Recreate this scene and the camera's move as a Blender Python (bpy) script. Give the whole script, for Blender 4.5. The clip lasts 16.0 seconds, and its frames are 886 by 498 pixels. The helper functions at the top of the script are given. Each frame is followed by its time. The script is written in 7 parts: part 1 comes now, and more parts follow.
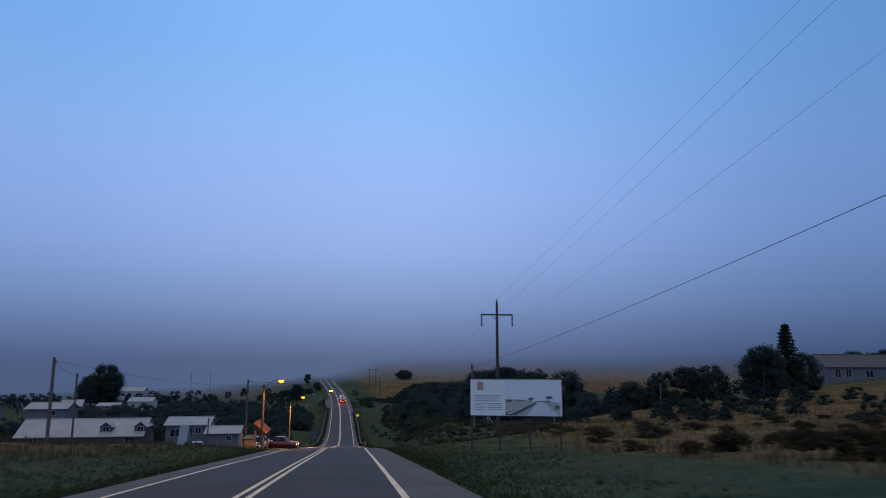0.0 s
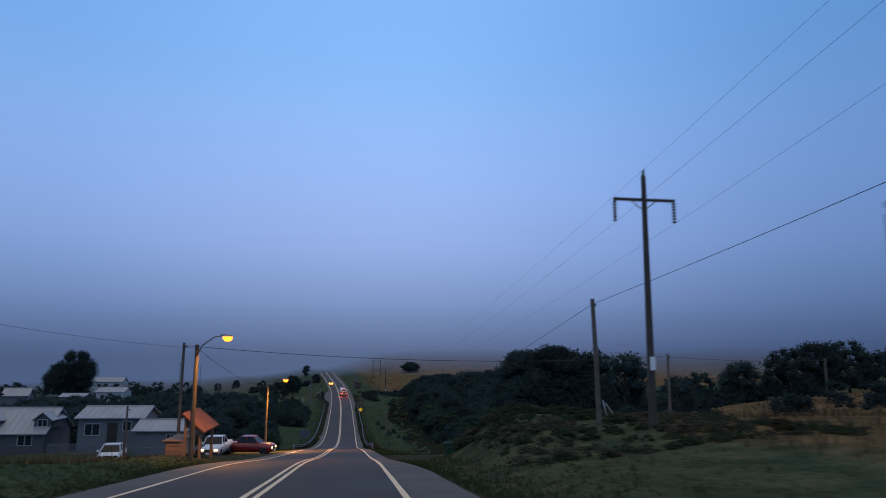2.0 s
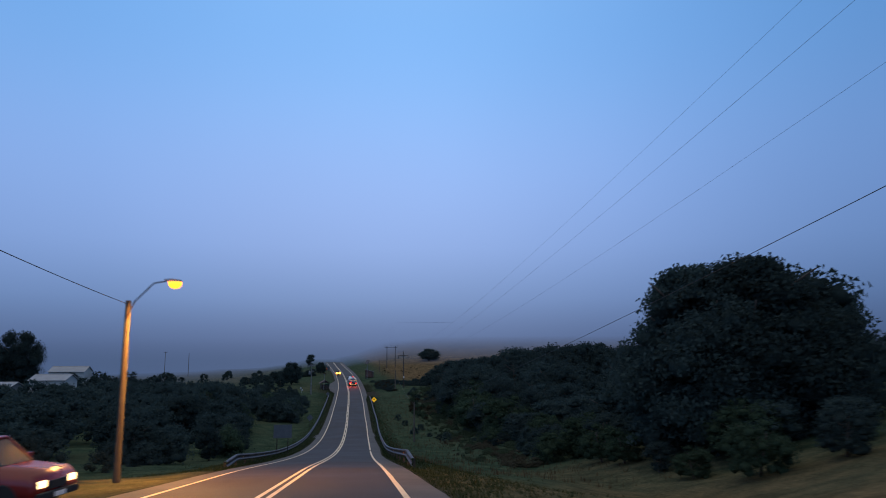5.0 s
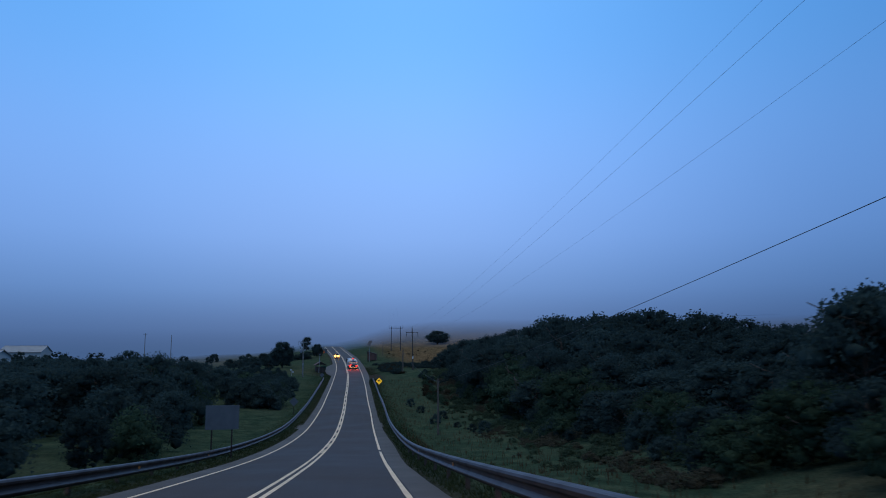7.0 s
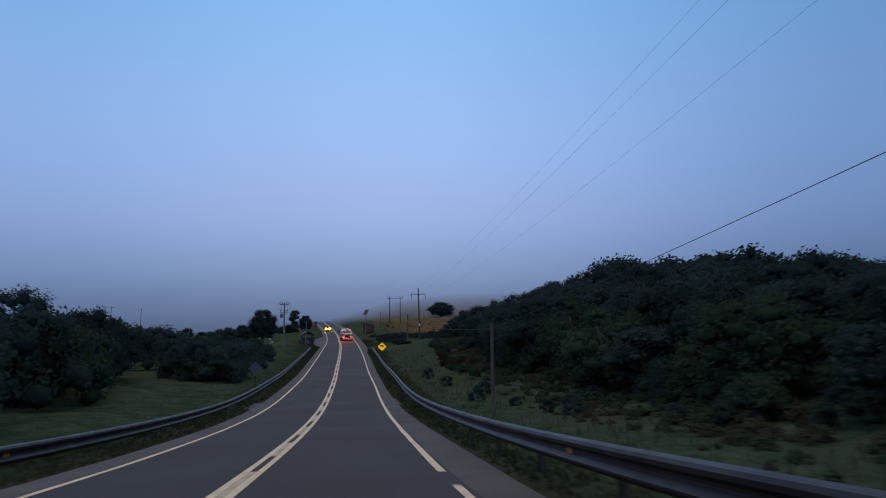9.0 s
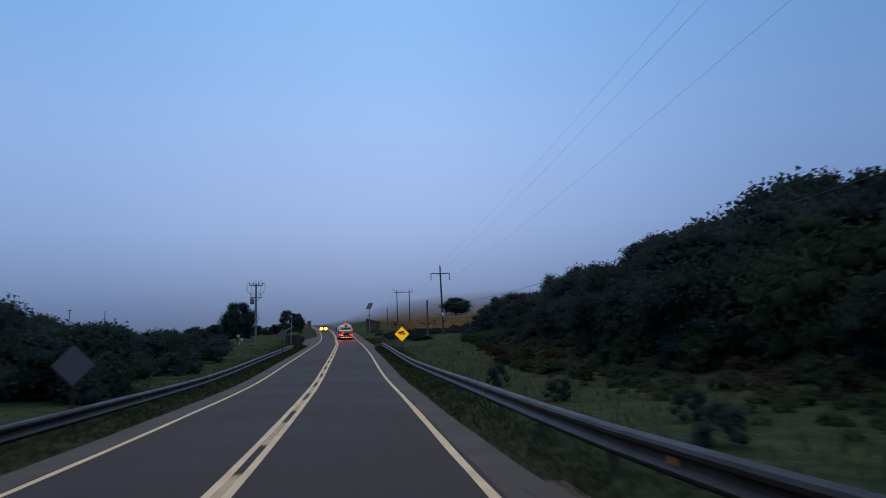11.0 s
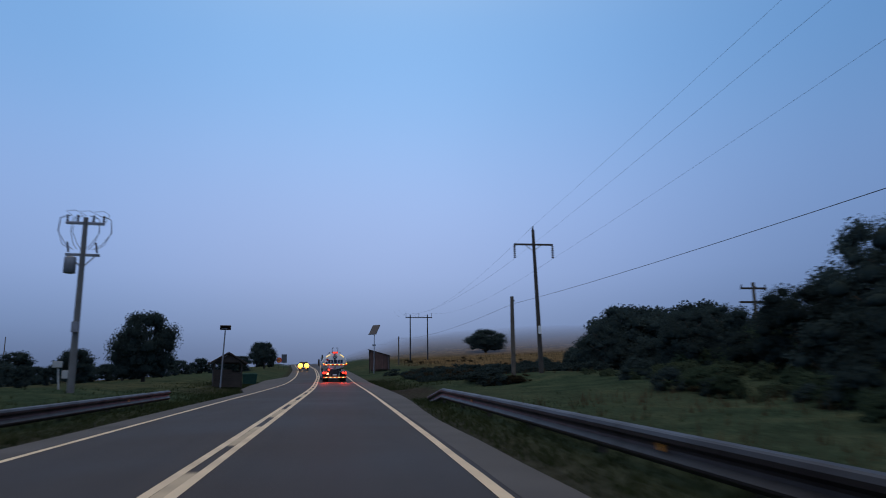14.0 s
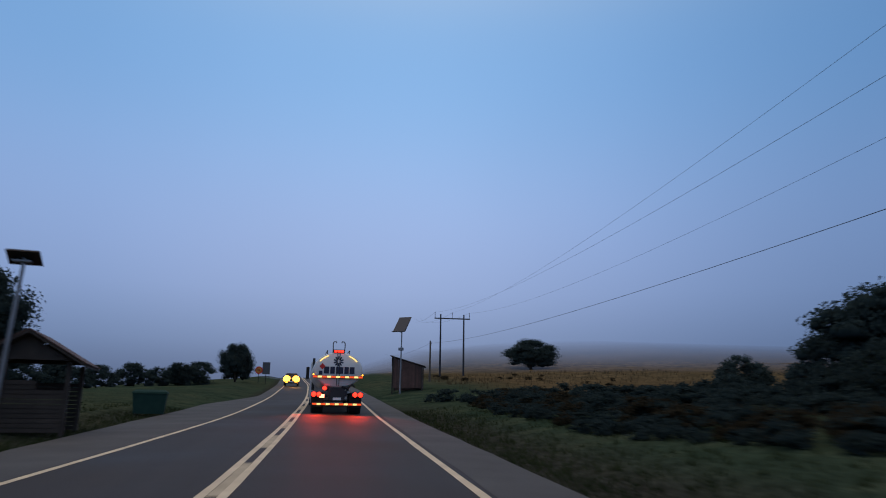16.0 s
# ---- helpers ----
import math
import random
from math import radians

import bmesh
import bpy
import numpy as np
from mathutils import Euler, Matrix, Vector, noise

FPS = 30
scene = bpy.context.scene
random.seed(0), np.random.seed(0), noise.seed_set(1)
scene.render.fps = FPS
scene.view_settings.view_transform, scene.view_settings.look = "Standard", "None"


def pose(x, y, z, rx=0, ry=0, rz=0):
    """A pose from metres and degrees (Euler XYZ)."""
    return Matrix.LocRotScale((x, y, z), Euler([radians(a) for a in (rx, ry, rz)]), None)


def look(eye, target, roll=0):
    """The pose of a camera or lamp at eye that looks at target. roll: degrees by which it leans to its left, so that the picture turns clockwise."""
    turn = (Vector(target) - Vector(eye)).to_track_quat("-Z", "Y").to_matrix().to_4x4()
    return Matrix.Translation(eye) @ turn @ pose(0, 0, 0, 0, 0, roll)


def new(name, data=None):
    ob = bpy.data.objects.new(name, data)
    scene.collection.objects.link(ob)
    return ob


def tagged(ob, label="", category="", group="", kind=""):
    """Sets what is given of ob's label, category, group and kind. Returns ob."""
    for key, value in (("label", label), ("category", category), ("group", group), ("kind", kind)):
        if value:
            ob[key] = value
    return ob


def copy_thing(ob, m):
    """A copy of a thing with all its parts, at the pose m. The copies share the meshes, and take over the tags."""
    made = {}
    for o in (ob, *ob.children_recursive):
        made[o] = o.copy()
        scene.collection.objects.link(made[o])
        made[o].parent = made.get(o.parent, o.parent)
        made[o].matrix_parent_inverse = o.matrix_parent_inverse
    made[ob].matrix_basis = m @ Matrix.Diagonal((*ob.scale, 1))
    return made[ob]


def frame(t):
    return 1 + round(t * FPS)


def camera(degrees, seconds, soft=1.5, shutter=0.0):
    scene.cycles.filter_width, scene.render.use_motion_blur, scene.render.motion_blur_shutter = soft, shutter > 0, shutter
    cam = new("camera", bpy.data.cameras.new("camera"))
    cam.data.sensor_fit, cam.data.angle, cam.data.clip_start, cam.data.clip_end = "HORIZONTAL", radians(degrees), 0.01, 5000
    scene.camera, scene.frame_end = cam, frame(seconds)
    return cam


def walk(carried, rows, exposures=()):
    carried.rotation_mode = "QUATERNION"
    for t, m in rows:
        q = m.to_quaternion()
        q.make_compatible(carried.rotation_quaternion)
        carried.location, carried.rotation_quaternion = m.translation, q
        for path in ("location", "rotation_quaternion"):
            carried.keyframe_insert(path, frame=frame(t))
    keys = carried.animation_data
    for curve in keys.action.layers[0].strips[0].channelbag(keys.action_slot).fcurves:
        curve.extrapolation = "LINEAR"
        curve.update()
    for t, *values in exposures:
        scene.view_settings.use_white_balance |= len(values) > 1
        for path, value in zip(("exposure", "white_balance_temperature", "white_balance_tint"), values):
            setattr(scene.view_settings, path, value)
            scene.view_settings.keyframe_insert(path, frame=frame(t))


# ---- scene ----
cam = camera(65.2, 16.0, soft=1.0, shutter=0.45)
PATH = [
    (0.0, (0.00, 0.00, 19.93), (2.723, 19.534, 23.248), 0.08),
    (0.5, (0.13, 8.26, 19.24), (2.772, 27.790, 22.654), 0.20),
    (1.0, (0.22, 16.61, 18.52), (2.826, 36.148, 21.905), 0.27),
    (1.5, (0.30, 24.90, 17.78), (2.975, 44.447, 21.066), 0.37),
    (2.0, (0.35, 33.24, 17.03), (2.998, 52.800, 20.263), 0.41),
    (2.5, (0.42, 41.72, 16.28), (3.008, 61.286, 19.544), 0.28),
    (3.0, (0.56, 50.23, 15.49), (3.014, 69.812, 18.704), 0.45),
    (3.80, (0.72, 64.20, 14.06), (3.153, 83.792, 17.258), 0.20),
    (4.65, (0.93, 78.90, 12.46), (3.330, 98.501, 15.630), -0.10),
    (5.5, (1.13, 93.75, 10.88), (3.500, 113.352, 14.039), -0.39),
    (6.0, (1.14, 101.98, 10.05), (3.501, 121.604, 13.086), -0.31),
    (6.5, (1.15, 110.20, 9.17), (3.477, 129.842, 12.134), -0.36),
    (7.0, (1.11, 118.29, 8.28), (3.471, 137.936, 11.202), -0.26),
    (7.5, (1.02, 126.40, 7.33), (3.491, 146.036, 10.232), -0.14),
    (8.0, (0.92, 134.75, 6.36), (3.409, 154.394, 9.148), -0.24),
    (8.5, (0.82, 143.18, 5.39), (3.410, 162.836, 7.998), -0.18),
    (9.0, (0.81, 151.89, 4.48), (3.383, 171.569, 6.936), -0.71),
    (10.25, (0.86, 175.70, 2.68), (3.435, 195.366, 5.256), -1.35),
    (11.5, (1.00, 200.66, 1.96), (3.570, 220.278, 4.881), -2.07),
    (12.0, (1.05, 210.53, 1.81), (3.566, 230.091, 5.149), -1.76),
    (12.5, (1.08, 220.44, 1.77), (3.500, 239.972, 5.353), -1.83),
    (13.0, (1.02, 230.25, 1.87), (3.541, 249.746, 5.555), -1.79),
    (13.5, (0.92, 240.28, 2.10), (3.535, 259.762, 5.780), -1.26),
    (14.0, (0.79, 250.06, 2.37), (3.444, 269.477, 6.347), -0.76),
    (14.5, (0.66, 260.03, 2.66), (3.201, 279.426, 6.819), -0.58),
    (15.0, (0.56, 269.96, 3.02), (3.007, 289.342, 7.305), 0.06),
    (15.5, (0.33, 279.71, 3.33), (2.786, 299.062, 7.719), 0.74),
    (16.0, (0.00, 289.15, 3.65), (2.471, 308.484, 8.133), 0.95),
]
walk(cam, [(t, look(eye, target, roll)) for t, eye, target, roll in PATH],
     exposures=[(0.0, 0.0, 6500, 10), (3.0, 0.0, 6450, 9), (5.0, 0.02, 6450, 8), (5.6, 0.02, 6300, 6), (6.0, -0.1, 5750, 1), (6.5, -0.13, 5350, -2), (7.0, 0.0, 5550, 1), (8.0, -0.02, 6450, 5), (9.0, 0.05, 7000, 8), (12.0, 0.06, 7150, 9), (14.0, 0.02, 7200, 10), (16.0, -0.06, 7400, 10)])

# ---- light: a foggy dawn sky, sodium lamps and vehicle lights ----
world = bpy.data.worlds.new("dawn_sky")
scene.world = world
world.use_nodes = True
wn, wl = world.node_tree.nodes, world.node_tree.links
wn.clear()
w_out = wn.new("ShaderNodeOutputWorld")
w_bg = wn.new("ShaderNodeBackground")
w_tc = wn.new("ShaderNodeTexCoord")
w_sep = wn.new("ShaderNodeSeparateXYZ")
w_ramp = wn.new("ShaderNodeValToRGB")
w_ramp.color_ramp.interpolation = "B_SPLINE"
SKY = [(0.0, (0.072, 0.112, 0.220)), (0.03, (0.092, 0.146, 0.296)), (0.085, (0.160, 0.260, 0.515)), (0.16, (0.248, 0.378, 0.735)),
       (0.27, (0.27, 0.44, 0.86)), (0.38, (0.21, 0.43, 0.86)), (0.50, (0.165, 0.40, 0.84)), (0.60, (0.30, 0.47, 0.78)), (0.76, (0.58, 0.60, 0.66)), (1.0, (0.76, 0.71, 0.69))]
els = w_ramp.color_ramp.elements
els[0].position, els[0].color = SKY[0][0], (*SKY[0][1], 1)
els[1].position, els[1].color = SKY[-1][0], (*SKY[-1][1], 1)
for p, c in SKY[1:-1]:
    e = els.new(p)
    e.color = (*c, 1)
w_noise = wn.new("ShaderNodeTexNoise")
w_noise.inputs["Scale"].default_value = 1.6
w_noise.inputs["Detail"].default_value = 3
w_nm = wn.new("ShaderNodeMapRange")
w_nm.inputs["To Min"].default_value, w_nm.inputs["To Max"].default_value = 0.93, 1.07
w_half = wn.new("ShaderNodeMapRange")
w_half.inputs["From Min"].default_value = -1.0
w_ax = wn.new("ShaderNodeValToRGB")
w_ax.color_ramp.interpolation = "B_SPLINE"
w_els = w_ax.color_ramp.elements
w_els[0].position, w_els[0].color = 0.15, (0.68, 0.71, 0.73, 1)
w_els[1].position, w_els[1].color = 0.95, (0.37, 0.45, 0.51, 1)
for p, c in ((0.33, (0.79, 0.81, 0.81)), (0.42, (0.92, 0.88, 0.85)), (0.55, (1.05, 0.98, 0.92)), (0.68, (0.77, 0.78, 0.79)), (0.80, (0.46, 0.54, 0.59))):
    e = w_els.new(p)
    e.color = (*c, 1)
w_tint = wn.new("ShaderNodeVectorMath")
w_tint.operation = "MULTIPLY"
w_mul = wn.new("ShaderNodeMath")
w_mul.operation = "MULTIPLY"
w_mul.inputs[1].default_value = 1.2
w_sky = wn.new("ShaderNodeTexSky")
w_sky.sky_type = "NISHITA"
w_sky.sun_disc = False
w_sky.sun_elevation, w_sky.sun_rotation = radians(1.0), radians(200)
w_add = wn.new("ShaderNodeMixRGB")
w_add.blend_type = "ADD"
w_add.inputs["Fac"].default_value = 0.008
w_scale = wn.new("ShaderNodeVectorMath")
w_scale.operation = "SCALE"
wl.new(w_tc.outputs["Generated"], w_sep.inputs[0])
wl.new(w_sep.outputs["Z"], w_ramp.inputs["Fac"])
wl.new(w_tc.outputs["Generated"], w_noise.inputs["Vector"])
wl.new(w_noise.outputs["Fac"], w_nm.inputs["Value"])
wl.new(w_sep.outputs["X"], w_half.inputs["Value"])
wl.new(w_half.outputs[0], w_ax.inputs["Fac"])
wl.new(w_nm.outputs[0], w_mul.inputs[0])
wl.new(w_ramp.outputs["Color"], w_tint.inputs[0])
wl.new(w_ax.outputs["Color"], w_tint.inputs[1])
wl.new(w_tint.outputs[0], w_scale.inputs[0])
wl.new(w_mul.outputs[0], w_scale.inputs["Scale"])
wl.new(w_scale.outputs[0], w_add.inputs["Color1"])
wl.new(w_sky.outputs["Color"], w_add.inputs["Color2"])
wl.new(w_add.outputs["Color"], w_bg.inputs["Color"])
wl.new(w_bg.outputs[0], w_out.inputs["Surface"])
w_bg.inputs["Strength"].default_value = 1.0


def point_light(name, at, color, watts, size=0.15, spot=None, aim=None, parent=None):
    data = bpy.data.lights.new(name, "SPOT" if spot else "POINT")
    data.color, data.energy, data.shadow_soft_size = color, watts, size
    ob = new(name, data)
    if spot:
        data.spot_size, data.spot_blend = radians(spot), 0.6
        ob.matrix_world = look(at, aim)
    else:
        ob.location = at
    return ob


# ---- materials ----
def nodes_of(name):
    m = bpy.data.materials.new(name)
    m.use_nodes = True
    t = m.node_tree
    b = t.nodes["Principled BSDF"]
    return m, t, b


def mat(name, a, b=None, rough=0.7, metal=0.0, scale=3.0, fine=40.0, bump=0.15, vary=0.0, spec=0.5):
    """A surface with two colours mixed at a coarse and a fine scale, a fine relief and a change from thing to thing."""
    m, t, p = nodes_of(name)
    n, l = t.nodes, t.links
    b = b or tuple(v * 0.75 for v in a)
    tc = n.new("ShaderNodeTexCoord")
    n1, n2 = n.new("ShaderNodeTexNoise"), n.new("ShaderNodeTexNoise")
    n1.inputs["Scale"].default_value, n1.inputs["Detail"].default_value = scale, 5
    n2.inputs["Scale"].default_value, n2.inputs["Detail"].default_value = fine, 4
    l.new(tc.outputs["Object"], n1.inputs["Vector"])
    l.new(tc.outputs["Object"], n2.inputs["Vector"])
    add = n.new("ShaderNodeMath")
    add.operation = "MULTIPLY_ADD"
    add.inputs[1].default_value = 0.45
    sub = n.new("ShaderNodeMath")
    sub.operation = "MULTIPLY_ADD"
    sub.inputs[1].default_value, sub.inputs[2].default_value = 1.5, -0.45
    l.new(n2.outputs["Fac"], add.inputs[0])
    l.new(n1.outputs["Fac"], sub.inputs[0])
    l.new(sub.outputs[0], add.inputs[2])
    mix = n.new("ShaderNodeMixRGB")
    mix.inputs["Color1"].default_value, mix.inputs["Color2"].default_value = (*a, 1), (*b, 1)
    l.new(add.outputs[0], mix.inputs["Fac"])
    out = mix.outputs["Color"]
    if vary:
        info = n.new("ShaderNodeObjectInfo")
        mr = n.new("ShaderNodeMapRange")
        mr.inputs["To Min"].default_value, mr.inputs["To Max"].default_value = 1 - vary, 1 + vary
        l.new(info.outputs["Random"], mr.inputs["Value"])
        hs = n.new("ShaderNodeHueSaturation")
        l.new(mr.outputs[0], hs.inputs["Value"])
        l.new(out, hs.inputs["Color"])
        out = hs.outputs["Color"]
    l.new(out, p.inputs["Base Color"])
    rr = n.new("ShaderNodeMapRange")
    rr.inputs["To Min"].default_value, rr.inputs["To Max"].default_value = max(0.03, rough - 0.12), min(1, rough + 0.12)
    l.new(n1.outputs["Fac"], rr.inputs["Value"])
    l.new(rr.outputs[0], p.inputs["Roughness"])
    p.inputs["Metallic"].default_value = metal
    p.inputs["Specular IOR Level"].default_value = spec
    if bump:
        bp = n.new("ShaderNodeBump")
        bp.inputs["Strength"].default_value, bp.inputs["Distance"].default_value = bump, 0.02
        l.new(n2.outputs["Fac"], bp.inputs["Height"])
        l.new(bp.outputs[0], p.inputs["Normal"])
    return m


def glow(name, color, strength):
    m, t, p = nodes_of(name)
    p.inputs["Base Color"].default_value = (0.03, 0.02, 0.01, 1)
    p.inputs["Emission Color"].default_value = (*color, 1)
    p.inputs["Emission Strength"].default_value = strength
    p.inputs["Roughness"].default_value = 0.3
    return m


def leaf_mat(name, a, b, vary=0.25, patch=7.0):
    """Foliage: a colour for each clump of leaves, broad patches of light and dark growth, and a fine leafy relief."""
    m, t, p = nodes_of(name)
    n, l = t.nodes, t.links
    g = n.new("ShaderNodeNewGeometry")
    info = n.new("ShaderNodeObjectInfo")
    tc = n.new("ShaderNodeTexCoord")
    big, fine = n.new("ShaderNodeTexNoise"), n.new("ShaderNodeTexNoise")
    big.inputs["Scale"].default_value, big.inputs["Detail"].default_value = patch, 2
    fine.inputs["Scale"].default_value, fine.inputs["Detail"].default_value = patch * 9, 3
    for k in (big, fine):
        l.new(tc.outputs["Object"], k.inputs["Vector"])
    fac = n.new("ShaderNodeMath")
    fac.operation = "MULTIPLY_ADD"
    fac.inputs[1].default_value = 0.4
    shift = n.new("ShaderNodeMapRange")
    shift.inputs["From Min"].default_value, shift.inputs["From Max"].default_value = 0.3, 0.7
    shift.inputs["To Max"].default_value = 0.6
    l.new(big.outputs["Fac"], shift.inputs["Value"])
    l.new(g.outputs["Random Per Island"], fac.inputs[0])
    l.new(shift.outputs[0], fac.inputs[2])
    ramp = n.new("ShaderNodeMixRGB")
    ramp.inputs["Color1"].default_value, ramp.inputs["Color2"].default_value = (*a, 1), (*b, 1)
    l.new(fac.outputs[0], ramp.inputs["Fac"])
    hs = n.new("ShaderNodeHueSaturation")
    mr = n.new("ShaderNodeMapRange")
    mr.inputs["To Min"].default_value, mr.inputs["To Max"].default_value = 1 - vary, 1 + vary
    l.new(info.outputs["Random"], mr.inputs["Value"])
    l.new(mr.outputs[0], hs.inputs["Value"])
    l.new(ramp.outputs["Color"], hs.inputs["Color"])
    l.new(hs.outputs["Color"], p.inputs["Base Color"])
    p.inputs["Roughness"].default_value = 0.95
    p.inputs["Specular IOR Level"].default_value = 0.03
    bp = n.new("ShaderNodeBump")
    bp.inputs["Strength"].default_value, bp.inputs["Distance"].default_value = 0.35, 0.03
    l.new(fine.outputs["Fac"], bp.inputs["Height"])
    l.new(bp.outputs[0], p.inputs["Normal"])
    thin, mix = n.new("ShaderNodeBsdfTranslucent"), n.new("ShaderNodeMixShader")
    mix.inputs["Fac"].default_value = 0.4
    l.new(hs.outputs["Color"], thin.inputs["Color"])
    l.new(p.outputs[0], mix.inputs[1])
    l.new(thin.outputs[0], mix.inputs[2])
    l.new(mix.outputs[0], n["Material Output"].inputs["Surface"])
    return m


def ground_mat():
    """Meadow: green and dry grass by the cover values, with patches, tufts and bare soil."""
    m, t, p = nodes_of("meadow")
    n, l = t.nodes, t.links
    tc = n.new("ShaderNodeTexCoord")
    at = n.new("ShaderNodeAttribute")
    at.attribute_name = "cover"
    sp = n.new("ShaderNodeSeparateColor")
    l.new(at.outputs["Color"], sp.inputs[0])

    def noise_node(s, d):
        k = n.new("ShaderNodeTexNoise")
        k.inputs["Scale"].default_value, k.inputs["Detail"].default_value, k.inputs["Roughness"].default_value = s, d, 0.65
        l.new(tc.outputs["Object"], k.inputs["Vector"])
        return k

    def mixed(fac, c1, c2):
        k = n.new("ShaderNodeMixRGB")
        for s, v in (("Fac", fac), ("Color1", c1), ("Color2", c2)):
            if isinstance(v, tuple):
                k.inputs[s].default_value = (*v, 1)
            elif isinstance(v, float):
                k.inputs[s].default_value = v
            else:
                l.new(v, k.inputs[s])
        return k.outputs["Color"]

    def sharp(k, lo, hi):
        r = n.new("ShaderNodeMapRange")
        r.inputs["From Min"].default_value, r.inputs["From Max"].default_value = lo, hi
        l.new(k.outputs["Fac"], r.inputs["Value"])
        return r.outputs[0]
    big, mid, fine = noise_node(0.06, 4), noise_node(0.5, 5), noise_node(5.0, 6)
    green = mixed(sharp(mid, 0.35, 0.65), (0.031, 0.050, 0.032), (0.060, 0.090, 0.055))
    green = mixed(sharp(big, 0.45, 0.7), green, (0.064, 0.080, 0.050))
    dry = mixed(sharp(mid, 0.35, 0.65), (0.105, 0.068, 0.036), (0.20, 0.135, 0.070))
    dry = mixed(sharp(big, 0.5, 0.75), dry, (0.075, 0.056, 0.028))
    soil = mixed(sharp(fine, 0.35, 0.65), (0.034, 0.030, 0.025), (0.066, 0.059, 0.050))
    ad = n.new("ShaderNodeMath")
    ad.operation = "MULTIPLY_ADD"
    ad.inputs[1].default_value, ad.inputs[2].default_value = 0.7, -0.35
    l.new(mid.outputs["Fac"], ad.inputs[0])
    ad2 = n.new("ShaderNodeMath")
    ad2.use_clamp = True
    l.new(ad.outputs[0], ad2.inputs[0])
    l.new(sp.outputs[0], ad2.inputs[1])
    col = mixed(ad2.outputs[0], green, dry)
    col = mixed(sp.outputs[1], col, soil)
    k = n.new("ShaderNodeMixRGB")
    k.blend_type = "MULTIPLY"
    k.inputs["Fac"].default_value = 0.8
    tr = n.new("ShaderNodeMapRange")
    tr.inputs["From Min"].default_value, tr.inputs["From Max"].default_value = 0.3, 0.7
    tr.inputs["To Min"].default_value, tr.inputs["To Max"].default_value = 0.45, 1.25
    l.new(fine.outputs["Fac"], tr.inputs["Value"])
    l.new(col, k.inputs["Color1"])
    l.new(tr.outputs[0], k.inputs["Color2"])
    l.new(k.outputs["Color"], p.inputs["Base Color"])
    p.inputs["Roughness"].default_value = 1.0
    p.inputs["Specular IOR Level"].default_value = 0.0
    bp = n.new("ShaderNodeBump")
    bp.inputs["Strength"].default_value, bp.inputs["Distance"].default_value = 0.8, 0.12
    l.new(fine.outputs["Fac"], bp.inputs["Height"])
    l.new(bp.outputs[0], p.inputs["Normal"])
    # haze painted in: far and high ground turns transparent to the sky
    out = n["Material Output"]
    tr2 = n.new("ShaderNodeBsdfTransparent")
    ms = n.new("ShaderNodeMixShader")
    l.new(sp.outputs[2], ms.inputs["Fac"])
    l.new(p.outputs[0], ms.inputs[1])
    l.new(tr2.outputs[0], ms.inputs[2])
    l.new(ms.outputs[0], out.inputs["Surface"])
    return m


def asphalt_mat():
    m, t, p = nodes_of("asphalt")
    n, l = t.nodes, t.links
    tc = n.new("ShaderNodeTexCoord")
    mp = n.new("ShaderNodeMapping")
    mp.inputs["Scale"].default_value = (1.6, 0.06, 1.0)
    l.new(tc.outputs["UV"], mp.inputs["Vector"])
    streak, patch, grit = (n.new("ShaderNodeTexNoise") for _ in range(3))
    streak.inputs["Scale"].default_value, streak.inputs["Detail"].default_value = 1.0, 4
    patch.inputs["Scale"].default_value, patch.inputs["Detail"].default_value = 0.22, 6
    grit.inputs["Scale"].default_value, grit.inputs["Detail"].default_value = 60, 3
    l.new(mp.outputs[0], streak.inputs["Vector"])
    l.new(tc.outputs["Object"], patch.inputs["Vector"])
    l.new(tc.outputs["Object"], grit.inputs["Vector"])
    # brown cast of both tones stands in for headlights on the road
    a = n.new("ShaderNodeMixRGB")
    a.inputs["Color1"].default_value, a.inputs["Color2"].default_value = (0.034, 0.024, 0.019, 1), (0.054, 0.039, 0.031, 1)
    l.new(streak.outputs["Fac"], a.inputs["Fac"])
    b = n.new("ShaderNodeMixRGB")
    b.blend_type = "MULTIPLY"
    b.inputs["Fac"].default_value = 0.9
    r = n.new("ShaderNodeMapRange")
    r.inputs["From Min"].default_value, r.inputs["From Max"].default_value = 0.3, 0.7
    r.inputs["To Min"].default_value, r.inputs["To Max"].default_value = 0.75, 1.2
    l.new(patch.outputs["Fac"], r.inputs["Value"])
    l.new(a.outputs[0], b.inputs["Color1"])
    l.new(r.outputs[0], b.inputs["Color2"])
    l.new(b.outputs[0], p.inputs["Base Color"])
    rr = n.new("ShaderNodeMapRange")
    p.inputs["Specular IOR Level"].default_value = 0.16
    rr.inputs["To Min"].default_value, rr.inputs["To Max"].default_value = 0.5, 0.85
    l.new(patch.outputs["Fac"], rr.inputs["Value"])
    l.new(rr.outputs[0], p.inputs["Roughness"])
    bp = n.new("ShaderNodeBump")
    bp.inputs["Strength"].default_value, bp.inputs["Distance"].default_value = 0.35, 0.01
    l.new(grit.outputs["Fac"], bp.inputs["Height"])
    l.new(bp.outputs[0], p.inputs["Normal"])
    return m


